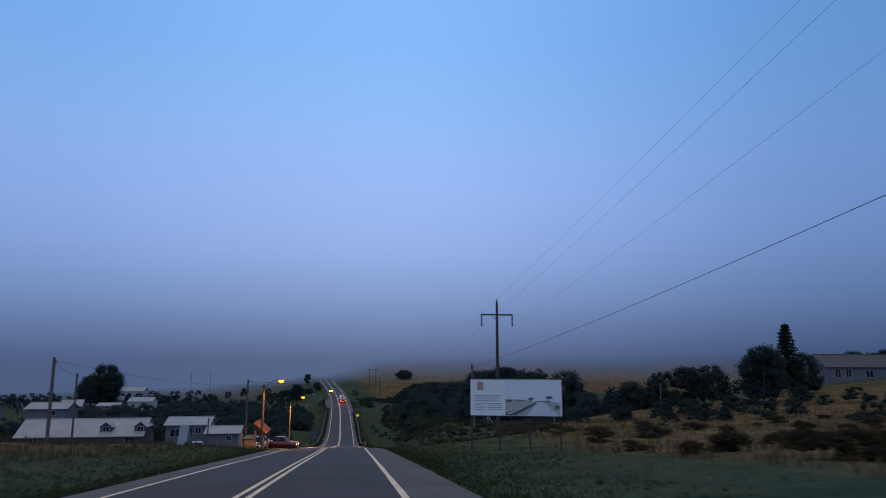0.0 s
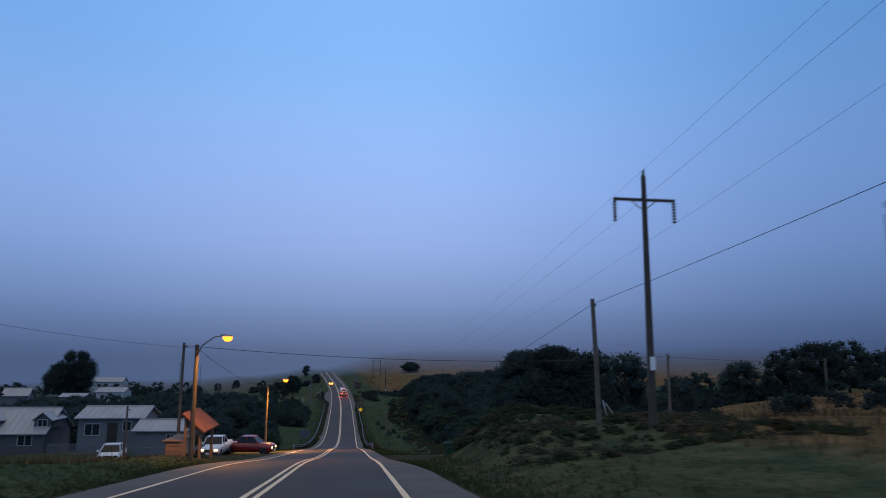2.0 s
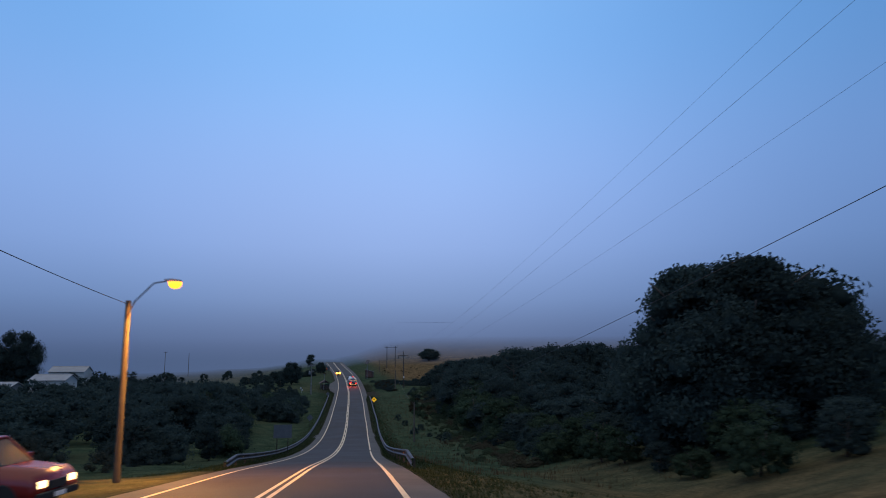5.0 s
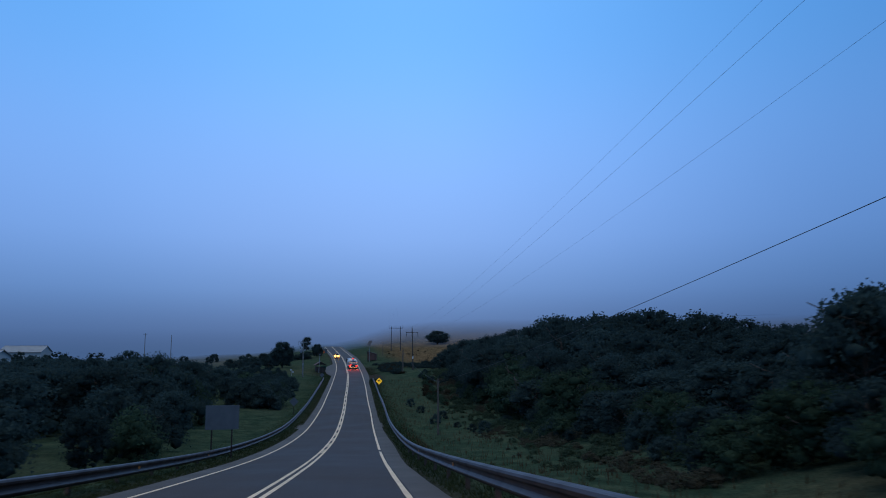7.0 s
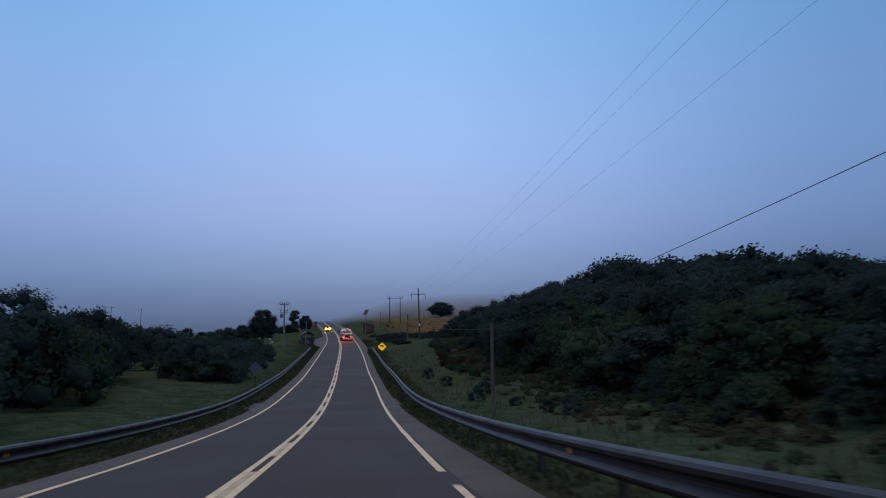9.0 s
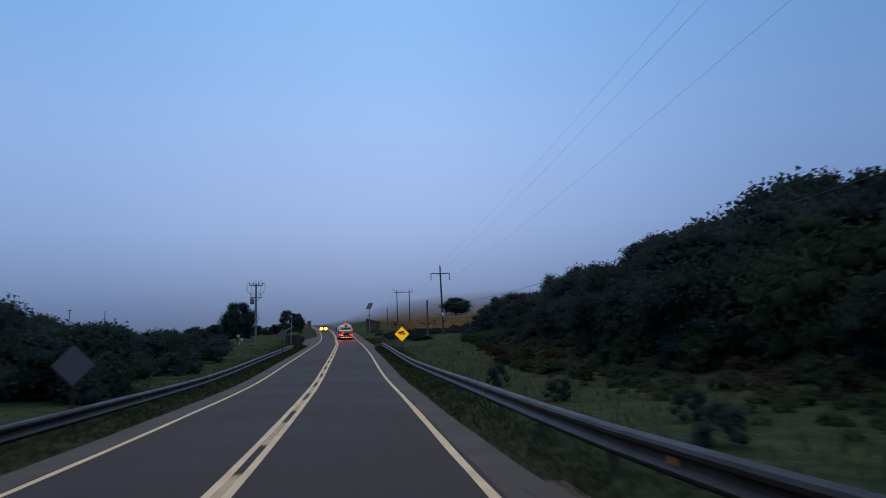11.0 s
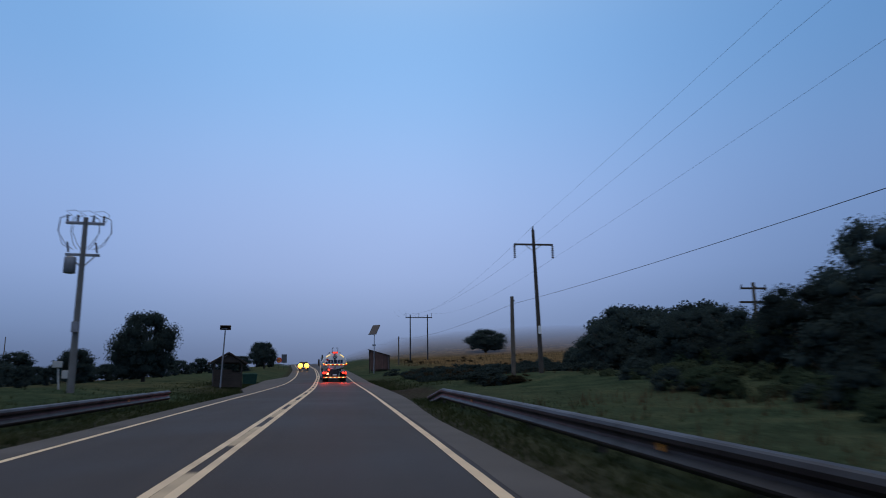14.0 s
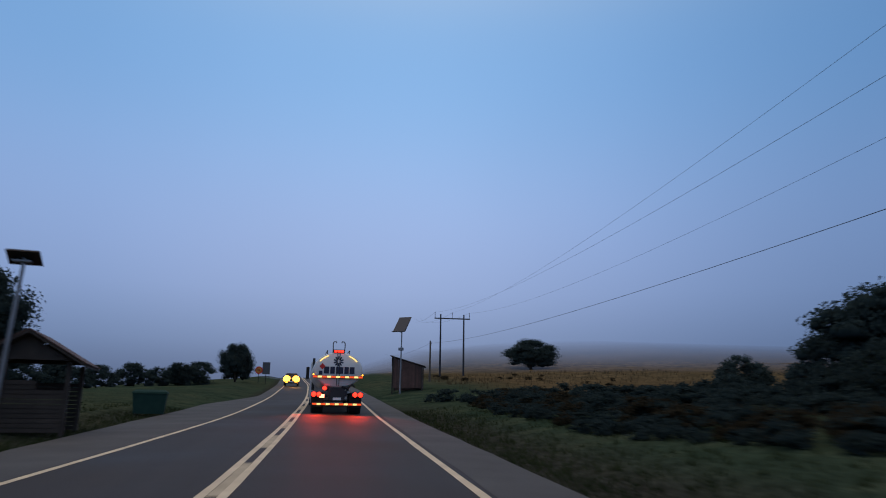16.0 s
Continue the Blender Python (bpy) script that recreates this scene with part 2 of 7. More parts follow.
ASPHALT = asphalt_mat()
MEADOW = ground_mat()
# cream cast in both road paints stands in for headlight light
PAINT_WHITE = mat("road_paint", (0.92, 0.70, 0.45), (0.58, 0.43, 0.28), 0.75, scale=1.2, fine=18, bump=0.2)
PAINT_DIRTY = mat("dirty_road_paint", (0.72, 0.54, 0.34), (0.34, 0.25, 0.16), 0.8, scale=1.6, fine=14, bump=0.2)
GALV = mat("galvanised_steel", (0.052, 0.041, 0.037), (0.020, 0.012, 0.010), 0.5, 0.6, scale=1.5, fine=30, bump=0.05)
RAIL_POST = mat("brown_post_steel", (0.075, 0.062, 0.052), (0.04, 0.033, 0.028), 0.7, 0.3, scale=3, fine=30, bump=0.1)
DULL_METAL = mat("dull_metal", (0.30, 0.31, 0.33), (0.2, 0.2, 0.22), 0.6, 0.5, scale=2, bump=0.05)
CONCRETE = mat("concrete", (0.19, 0.185, 0.18), (0.12, 0.118, 0.115), 0.85, scale=1.5, fine=30, bump=0.25)
POLE_WOOD = mat("weathered_pole_wood", (0.16, 0.125, 0.095), (0.08, 0.064, 0.05), 0.85, scale=2, fine=25, bump=0.4, vary=0.2)
DARK_WOOD = mat("dark_wood", (0.055, 0.038, 0.029), (0.032, 0.023, 0.018), 0.8, scale=2, fine=20, bump=0.3, vary=0.3)
RED_WOOD = mat("stained_boards", (0.13, 0.060, 0.045), (0.075, 0.038, 0.03), 0.75, scale=2, fine=20, bump=0.3, vary=0.25)
BROWN_WOOD = mat("brown_timber", (0.22, 0.13, 0.075), (0.12, 0.07, 0.042), 0.75, scale=2, fine=20, bump=0.3, vary=0.2)
CLAY = mat("clay_roof_tile", (0.20, 0.070, 0.045), (0.12, 0.045, 0.032), 0.75, scale=3, fine=25, bump=0.3, vary=0.25)
ZINC = mat("zinc_roof_sheet", (0.34, 0.34, 0.355), (0.25, 0.25, 0.265), 0.55, 0.2, scale=0.6, fine=12, bump=0.05)
DARK_ROOF = mat("dark_roof_sheet", (0.055, 0.055, 0.062), (0.035, 0.035, 0.04), 0.6, scale=0.8, fine=15, bump=0.1)
WALL_WHITE = mat("white_render", (0.46, 0.46, 0.455), (0.36, 0.36, 0.35), 0.85, scale=0.6, fine=20, bump=0.1)
WALL_GREY = mat("grey_board_wall", (0.15, 0.155, 0.165), (0.11, 0.115, 0.122), 0.8, scale=0.6, fine=20, bump=0.1)
WALL_DARK = mat("dark_board_wall", (0.10, 0.10, 0.105), (0.06, 0.06, 0.065), 0.8, scale=0.6, fine=20, bump=0.1)
GLASS = mat("window_glass", (0.02, 0.024, 0.03), (0.015, 0.018, 0.022), 0.06, scale=1, bump=0)
BLACK = mat("black_rubber", (0.018, 0.018, 0.019), (0.010, 0.010, 0.011), 0.8, scale=4, bump=0.1)
DARK_STEEL = mat("dark_steel", (0.05, 0.05, 0.055), (0.03, 0.03, 0.034), 0.5, 0.6, scale=3, bump=0.05)
TANK_WHITE = mat("white_tank_enamel", (0.74, 0.74, 0.74), (0.60, 0.60, 0.60), 0.32, scale=0.8, fine=10, bump=0.02)
CAR_WHITE = mat("white_car_paint", (0.70, 0.71, 0.73), (0.60, 0.61, 0.63), 0.25, scale=1, bump=0)
CAR_RED = mat("red_car_paint", (0.22, 0.020, 0.018), (0.15, 0.014, 0.013), 0.25, scale=1, bump=0)
CAR_DARK = mat("dark_car_paint", (0.03, 0.032, 0.036), (0.02, 0.021, 0.025), 0.25, scale=1, bump=0)
NAVY = mat("navy_vinyl", (0.012, 0.016, 0.05), rough=0.4, bump=0)
SIGN_YELLOW = mat("yellow_emissive_sheet", (0.88, 0.47, 0.015), (0.80, 0.40, 0.012), 0.35, scale=3, fine=30, bump=0.02)
# added glow stands in for headlights thrown back by the sign
SIGN_YELLOW.node_tree.nodes["Principled BSDF"].inputs["Emission Color"].default_value = (1.0, 0.50, 0.01, 1)
SIGN_YELLOW.node_tree.nodes["Principled BSDF"].inputs["Emission Strength"].default_value = 0.55
SIGN_BLACK = mat("black_sign_vinyl", (0.012, 0.012, 0.012), rough=0.5, bump=0)
SIGN_RED = mat("red_reflective_sheet", (0.70, 0.025, 0.015), (0.6, 0.02, 0.012), 0.35, scale=3, bump=0.02)
SIGN_WHITE = mat("white_reflective_sheet", (0.86, 0.86, 0.85), (0.78, 0.78, 0.77), 0.4, scale=2, bump=0.02)
SIGN_BACK = mat("grey_sign_back", (0.105, 0.115, 0.13), (0.075, 0.082, 0.095), 0.65, 0.2, scale=2, bump=0.05)
PRINT_SKY = mat("printed_sky", (0.64, 0.70, 0.77), (0.78, 0.81, 0.84), 0.5, scale=0.7, fine=3, bump=0)
PRINT_LAND = mat("printed_land", (0.34, 0.33, 0.31), (0.52, 0.51, 0.49), 0.5, scale=2.0, fine=8, bump=0)
PRINT_DARK = mat("printed_dark", (0.07, 0.075, 0.085), (0.16, 0.16, 0.16), 0.5, scale=3, fine=12, bump=0)
PRINT_ROAD = mat("printed_road", (0.60, 0.62, 0.66), (0.70, 0.71, 0.74), 0.5, scale=1, bump=0)
PRINT_RED = mat("printed_red", (0.48, 0.22, 0.18), (0.55, 0.30, 0.24), 0.5, scale=3, bump=0)
PRINT_GREY = mat("printed_grey", (0.20, 0.21, 0.24), rough=0.5, bump=0)
BIN_GREEN = mat("green_plastic", (0.018, 0.055, 0.042), (0.012, 0.038, 0.03), 0.8, scale=3, bump=0.05, spec=0.15)
SOLAR = mat("solar_cells", (0.015, 0.018, 0.035), (0.02, 0.024, 0.05), 0.15, scale=4, bump=0)
CERAMIC = mat("brown_ceramic", (0.045, 0.03, 0.026), rough=0.25, bump=0)
WIRE = mat("cable_black", (0.03, 0.03, 0.032), rough=0.6, bump=0)
BARK = mat("bark", (0.095, 0.075, 0.06), (0.05, 0.04, 0.032), 0.9, scale=4, fine=30, bump=0.6)
# blue lift in the dark leaf colours stands in for mist before the wood
LEAF_DARK = leaf_mat("dark_misted_leaf", (0.033, 0.050, 0.050), (0.052, 0.075, 0.068))
LEAF_MID = leaf_mat("green_leaf", (0.036, 0.058, 0.038), (0.062, 0.090, 0.052))
LEAF_PINE = leaf_mat("conifer_needles", (0.016, 0.030, 0.018), (0.036, 0.056, 0.032))
LEAF_DRY = leaf_mat("dry_weed", (0.036, 0.029, 0.018), (0.070, 0.055, 0.033))
BRAMBLE = leaf_mat("bramble_leaf", (0.046, 0.066, 0.042), (0.084, 0.108, 0.062))
BRAMBLE_DRY = leaf_mat("rank_dry_weed", (0.085, 0.080, 0.056), (0.145, 0.128, 0.088))
GRASS_GREEN = leaf_mat("grass_blade", (0.020, 0.029, 0.013), (0.040, 0.050, 0.021), patch=0.3)
GRASS_DRY = leaf_mat("dry_grass_blade", (0.066, 0.046, 0.026), (0.13, 0.09, 0.05), patch=0.3)
LAMP_ORANGE = glow("sodium_lens", (1.0, 0.24, 0.014), 4.5)
POLE_DARK = mat("dark_pole_wood", (0.075, 0.060, 0.048), (0.040, 0.033, 0.028), 0.85, scale=2, fine=25, bump=0.4, vary=0.15)
HEADLIGHT = glow("headlight_lens", (1.0, 0.66, 0.30), 4.0)
HEADLIGHT_FAR = glow("dipped_headlight_lens", (1.0, 0.38, 0.05), 7.0)
TAIL_RED = glow("tail_light_lens", (1.0, 0.02, 0.012), 6)
TAIL_HOT = glow("stop_light_lens", (1.0, 0.20, 0.11), 8)
AMBER = glow("amber_marker_lens", (1.0, 0.38, 0.03), 5)
# reflective bands emit here in place of headlight light sent back
BAND_RED = glow("red_emissive_band", (1.0, 0.10, 0.02), 0.9)
BAND_WHITE = glow("yellow_emissive_band", (1.0, 0.72, 0.28), 1.4)


# ---- builders ----
def finish(ob, bm, material, smooth=False):
    me = bpy.data.meshes.new(ob if isinstance(ob, str) else ob.name)
    bm.normal_update()
    bm.to_mesh(me)
    bm.free()
    for f in me.polygons:
        f.use_smooth = smooth
    me.materials.append(material)
    return me


def part(name, bm, material, parent, label="", smooth=False):
    me = bm if isinstance(bm, bpy.types.Mesh) else finish(name, bm, material, smooth)
    ob = new(name, me)
    ob.parent = parent
    return tagged(ob, label)


def thing(name, label, category, at=(0, 0, 0), turn=0.0, group="", kind="", scale=1.0):
    ob = new(name)
    ob.empty_display_size = 0.2
    ob.matrix_basis = pose(*at, 0, 0, turn) @ Matrix.Diagonal((scale, scale, scale, 1))
    return tagged(ob, label, category, group, kind)


def setting(name, bm, material, label, category, smooth=False):
    me = bm if isinstance(bm, bpy.types.Mesh) else finish(name, bm, material, smooth)
    return tagged(new(name, me), label, category, kind="structure")


def box(bm, x0, y0, z0, x1, y1, z1, bevel=0.0, m=None):
    vs = [bm.verts.new((x, y, z)) for z in (z0, z1) for y in (y0, y1) for x in (x0, x1)]
    fs = [bm.faces.new([vs[i] for i in q]) for q in ((0, 2, 3, 1), (4, 5, 7, 6), (0, 1, 5, 4), (2, 6, 7, 3), (0, 4, 6, 2), (1, 3, 7, 5))]
    if m is not None:
        bmesh.ops.transform(bm, matrix=m, verts=vs)
    if bevel:
        es = {e for f in fs for e in f.edges}
        bmesh.ops.bevel(bm, geom=list(es), offset=bevel, segments=2, profile=0.6, affect="EDGES")
    return bm


def boxed(x0, y0, z0, x1, y1, z1, bevel=0.0, m=None):
    return box(bmesh.new(), x0, y0, z0, x1, y1, z1, bevel, m)


def tube(bm, pts, r, sides=8, r1=None, caps=True):
    """A round bar along points; r to r1 from its start to its end."""
    pts = [Vector(p) for p in pts]
    rings = []
    side = None
    for i, p in enumerate(pts):
        d = (pts[min(i + 1, len(pts) - 1)] - pts[max(i - 1, 0)]).normalized()
        if side is None:
            side = d.cross(Vector((0, 0, 1)) if abs(d.z) < 0.9 else Vector((1, 0, 0))).normalized()
        side = (side - d * side.dot(d)).normalized()
        up = d.cross(side)
        k = r if r1 is None else r + (r1 - r) * i / (len(pts) - 1)
        rings.append([bm.verts.new(p + side * (k * math.cos(a)) + up * (k * math.sin(a))) for a in (2 * math.pi * j / sides for j in range(sides))])
    for a, b in zip(rings, rings[1:]):
        for j in range(sides):
            bm.faces.new((a[j], a[(j + 1) % sides], b[(j + 1) % sides], b[j]))
    if caps:
        bm.faces.new(list(reversed(rings[0])))
        bm.faces.new(rings[-1])
    return bm


def tubed(pts, r, sides=8, r1=None):
    return tube(bmesh.new(), pts, r, sides, r1)


def lathe(bm, prof, axis_m=None, sides=16, caps=True):
    """A turned body: prof holds (radius, height) from the bottom up."""
    rings = []
    for r, h in prof:
        rings.append([bm.verts.new((r * math.cos(2 * math.pi * j / sides), r * math.sin(2 * math.pi * j / sides), h)) for j in range(sides)])
    for a, b in zip(rings, rings[1:]):
        for j in range(sides):
            bm.faces.new((a[j], a[(j + 1) % sides], b[(j + 1) % sides], b[j]))
    if caps:
        bm.faces.new(list(reversed(rings[0])))
        bm.faces.new(rings[-1])
    if axis_m is not None:
        bmesh.ops.transform(bm, matrix=axis_m, verts=[v for ring in rings for v in ring])
    return bm


def plate(pts, thick, m):
    """A flat plate with an outline in its own x, z plane, thick along y, laid by the matrix m."""
    bm = bmesh.new()
    a = [bm.verts.new((x, -thick / 2, z)) for x, z in pts]
    b = [bm.verts.new((x, thick / 2, z)) for x, z in pts]
    n = len(pts)
    bm.faces.new(a)
    bm.faces.new(list(reversed(b)))
    for i in range(n):
        bm.faces.new((a[(i + 1) % n], a[i], b[i], b[(i + 1) % n]))
    if m is not None:
        bm.transform(m)
    return bm


def loft(sections):
    """A skin over rings of equal count, closed at both ends."""
    bm = bmesh.new()
    rings = [[bm.verts.new(p) for p in s] for s in sections]
    n = len(rings[0])
    for a, b in zip(rings, rings[1:]):
        for j in range(n):
            bm.faces.new((a[j], a[(j + 1) % n], b[(j + 1) % n], b[j]))
    bm.faces.new(list(reversed(rings[0])))
    bm.faces.new(rings[-1])
    bmesh.ops.recalc_face_normals(bm, faces=bm.faces)
    return bm


def sagging(a, b, sag, n=20):
    a, b = Vector(a), Vector(b)
    return [a.lerp(b, i / n) - Vector((0, 0, 4 * sag * (i / n) * (1 - i / n))) for i in range(n + 1)]


def raw_mesh(name, verts, faces, material):
    me = bpy.data.meshes.new(name)
    me.from_pydata(verts, [], faces)
    me.polygons.foreach_set("use_smooth", [True] * len(me.polygons))
    me.materials.append(material)
    return me


# ---- the line of the road: y, x of its middle, height ----
ROAD_LINE = [(-140, -3, 30.05), (-80, -2.8, 25.1), (0, -2.35, 18.45), (16, -2.14, 17.08), (32, -1.97, 15.64), (48, -1.75, 14.14), (69, -1.57, 12.23),
             (77, -1.48, 11.18), (86, -1.38, 10.2), (94, -1.3, 9.36), (102, -1.26, 8.55), (110, -1.24, 7.72), (121, -1.24, 6.58), (128, -1.28, 5.75),
             (136, -1.22, 4.82), (143, -1.2, 4.05), (150, -1.18, 3.32), (156, -1.12, 2.7), (165, -1, 1.93), (171, -0.95, 1.47), (184, -0.86, 0.66),
             (196, -0.84, 0.2), (205, -0.8, 0.18), (216, -0.78, 0.26), (224, -0.84, 0.27), (233, -0.95, 0.44), (248, -1, 0.96), (261, -1.05, 1.38),
             (276, -1.25, 1.82), (290, -1.42, 2.22), (306, -1.66, 2.66), (323, -2, 3.2), (345, -2.75, 4.25), (380, -4.8, 6.2), (430, -9.2, 8.8),
             (480, -13, 11), (550, -24, 13.5), (650, -48, 15), (800, -95, 16)]
_yy = np.arange(-140, 801, 2.0)
_line = np.array(ROAD_LINE)


def _smoothed(v, k):
    w = np.interp(_yy, _line[:, 0], v)
    return np.convolve(np.pad(w, k, mode="reflect", reflect_type="odd"), np.ones(2 * k + 1) / (2 * k + 1), mode="valid")


_xx, _zz = _smoothed(_line[:, 1], 5), _smoothed(_line[:, 2], 3)


def cx(y):
    return np.interp(y, _yy, _xx)


def rz(y):
    return np.interp(y, _yy, _zz)


def on_road(u, y, h=0.0):
    return (float(cx(y) + u), float(y), float(rz(y) + h))


# heights of the land beside the road, by the distance u from its middle
R8 = ((-140, 40, 62, 70, 90, 120, 160, 200, 250, 280, 300, 340, 400, 800), (0.0, 0.1, 0.5, 0.35, -0.1, -0.6, -1.0, -1.2, -0.8, -0.2, 0.35, 0.2, 0.5, 0.6))
R18 = ((-140, 0, 40, 66, 76, 95, 120, 160, 200, 240, 270, 300, 340, 400, 500, 650, 800), (30.3, 18.55, 15.2, 14.35, 13.3, 9.3, 4.5, 1.0, -1.0, -0.3, 1.6, 3.3, 4.9, 8.6, 14, 20, 24))
R40 = ((-140, 0, 40, 70, 100, 130, 170, 210, 250, 300, 340, 380, 420, 500, 650, 800), (29.3, 19.25, 15.75, 14.25, 13.2, 8, 4, 2.5, 4.5, 3.6, 4.6, 8.3, 11.0, 20, 34, 40))
R90 = ((-140, 0, 60, 120, 200, 250, 320, 380, 430, 500, 650, 800), (29.3, 21.25, 17.25, 16.75, 8, 8, 6, 9.5, 14.5, 25, 42, 50))
L8 = ((-140, 0, 20, 52, 66, 80, 100, 150, 210, 260, 310, 400, 800), (0.0, 0.1, 0.45, 0.45, 0.2, 0.4, -0.1, -0.6, -0.4, 0.1, 0.25, 0.3, 0.3))
L18 = ((-140, 0, 40, 52, 70, 95, 106, 120, 160, 200, 250, 285, 310, 340, 400, 500, 800), (28.3, 18.25, 15.85, 14.75, 12.1, 8.9, 8.5, 6.2, 1.8, 0.3, 1.0, 2.7, 3.0, 4.0, 7, 10, 13))
L40 = ((-140, 0, 40, 75, 105, 130, 180, 260, 320, 400, 500, 800), (26.3, 16.25, 13.75, 10.75, 8.2, 5.0, 1.0, 1.0, 2.5, 5.0, 7, 9))
L90 = ((-140, 60, 120, 200, 330, 500, 800), (19.3, 10.25, 6.25, 4.25, 4.0, 6, 8))


def ground(x, y):
    """The height of the land."""
    yc = float(np.clip(y, -140, 800))
    u = x - float(cx(yc))
    z0 = float(rz(yc))
    bank = float(np.interp(yc, (122, 134, 274, 284), (0, 1, 1, 0)))
    rise = float(np.interp(yc, (-60, 0, 230, 320), (0, 1, 1, 0)))
    if u >= 0:
        tab = [(3.9, z0 - 0.16), (4.4, z0 - 0.085), (5.3, z0 - 0.12 + 0.18 * bank), (6.2, z0 - 0.11 + 0.22 * bank), (8.5, z0 + np.interp(yc, *R8)), (18, np.interp(yc, *R18)), (40, np.interp(yc, *R40)), (90, np.interp(yc, *R90)), (180, np.interp(yc, *R90) + 8 * rise), (300, 20 + 0.02 * yc + 16 * rise), (400, 24 + 0.02 * yc + 18 * rise), (1500, 60)]
    else:
        u = -u
        tab = [(3.9, z0 - 0.16), (4.4, z0 - 0.085), (5.0, z0 - 0.10 + 0.08 * bank), (5.8, z0 - 0.11 + 0.16 * bank), (8.5, z0 + np.interp(yc, *L8)), (18, np.interp(yc, *L18)), (40, np.interp(yc, *L40)), (90, np.interp(yc, *L90)), (400, 1.0), (1500, 4.0)]
    z = float(np.interp(u, [a for a, _ in tab], [b for _, b in tab]))
    rough_amp = min(1.0, max(0.0, (u - 6.0) / 6.0))
    z += rough_amp * (0.35 * noise.noise((x * 0.11, y * 0.11, 0.3)) + 0.12 * noise.noise((x * 0.45, y * 0.45, 7.1)))
    # an overgrown bank at the corner of the side lane
    if 6 < x < 18 and 58 < y < 75:
        z += 1.75 * float(np.interp(x, (6.1, 7.2, 8.4, 12, 17.5), (0, 0.55, 1.0, 0.55, 0))) * float(np.interp(y, (59, 66, 69.5, 72, 74.5), (0, 0.7, 1.0, 0.8, 0)))
    # the paved stopping bay on the low side
    if x < 0 and 294 < y < 342 and u < 8.5:
        z = min(z, z0 - 0.17 + 0.12 * max(0.0, u - 7.0))
    # a level way in beside the road on each side
    if x > 0 and 74 < y < 92 and u < 16:
        z = z0 - 0.07 + (z - z0) * max(0.0, (u - 9) / 7) * 0.6
    if x > 0 and 283 < y < 298 and u < 15:
        z = z0 - 0.05 + 0.02 * (u - 5) + (z - z0) * max(0.0, (u - 11) / 4) * 0.6
    return z


# ---- ground, road, markings ----
def cover(x, y, z):
    """Dry grass with some painted lamplight, bare soil, and a far fade for mist."""
    yc = float(np.clip(y, -140, 800))
    u = x - float(cx(yc))
    n1 = noise.noise((x * 0.03, y * 0.03, 2.0))

    def span(v, a, b, c, d):
        return max(0.0, min(1.0, (v - a) / (b - a), (d - v) / (d - c)))
    dry = 0.02 + 0.22 * n1
    dry += 0.9 * span(u, 14.5, 18, 90, 130) * span(y, -60, -20, 100, 125)
    dry += 0.95 * span(u, 13, 20, 300, 400) * span(y, 326, 348, 2000, 2600)
    dry += 0.7 * span(-u, 9, 14, 34, 44) * span(y, 10, 30, 66, 80)
    dry += 0.4 * span(-u, 20, 40, 200, 300) * span(y, 330, 380, 500, 560)
    dry += 0.12 * span(u, 12, 15, 24, 30) * span(y, 230, 250, 275, 285) - 0.2 * span(abs(u), 5, 6, 24, 28) * span(y, 110, 125, 290, 300)
    # verges near the second lamp: its lamplight is put in as paler cover
    dry += 0.5 * span(u, 12, 15, 26, 30) * span(y, 112, 118, 144, 152)
    dry += 0.38 * span(u, 4.6, 5.2, 17, 21) * span(y, 90, 96, 118, 127) + 0.3 * span(-u, 4.6, 5.2, 12, 15) * span(y, 96, 102, 122, 128) + 0.1 * span(u, 5, 6.5, 16, 18) * span(y, 30, 45, 70, 76)
    soil = 0.7 * span(abs(u), 4.0, 4.2, 4.7, 5.5)
    soil += 0.45 * span(u, 4.8, 5.2, 6.2, 8.2) * span(y, 20, 40, 70, 76)
    soil += 0.9 * span(u, 4.8, 5.2, 13, 17) * span(y, 74, 77, 88, 92)
    soil += 0.85 * span(u, 4.8, 5.2, 7.2, 9.5) * span(y, 281, 284, 295, 300)
    soil += 0.8 * span(u, 4.8, 5.2, 6.4, 8.0) * span(y, 290, 296, 325, 340)
    soil += 0.6 * span(-u, 4.8, 5.2, 12, 16) * span(y, 70, 78, 98, 108)
    soil += 0.6 * span(-u, 4.8, 5.2, 8, 9.5) * span(y, 296, 300, 322, 330)
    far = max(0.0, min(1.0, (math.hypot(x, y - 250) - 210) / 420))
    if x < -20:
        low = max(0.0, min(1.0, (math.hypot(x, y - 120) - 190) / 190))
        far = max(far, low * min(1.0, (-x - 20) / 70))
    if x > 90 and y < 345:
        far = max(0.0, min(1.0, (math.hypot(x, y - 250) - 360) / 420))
    # far and high land fades to transparent, standing in for mist
    haze_fade = max(far ** 1.2, max(0.0, min(1.0, (z - 9.5) / 17)) if y > 345 else max(0.0, min(1.0, (z - 24) / 15)) if x > 150 else 0.0)
    haze_fade = max(haze_fade, min(1.0, (y - 425) / 110))
    return min(1, max(0, dry)), min(1, max(0, soil)), min(1.0, haze_fade)


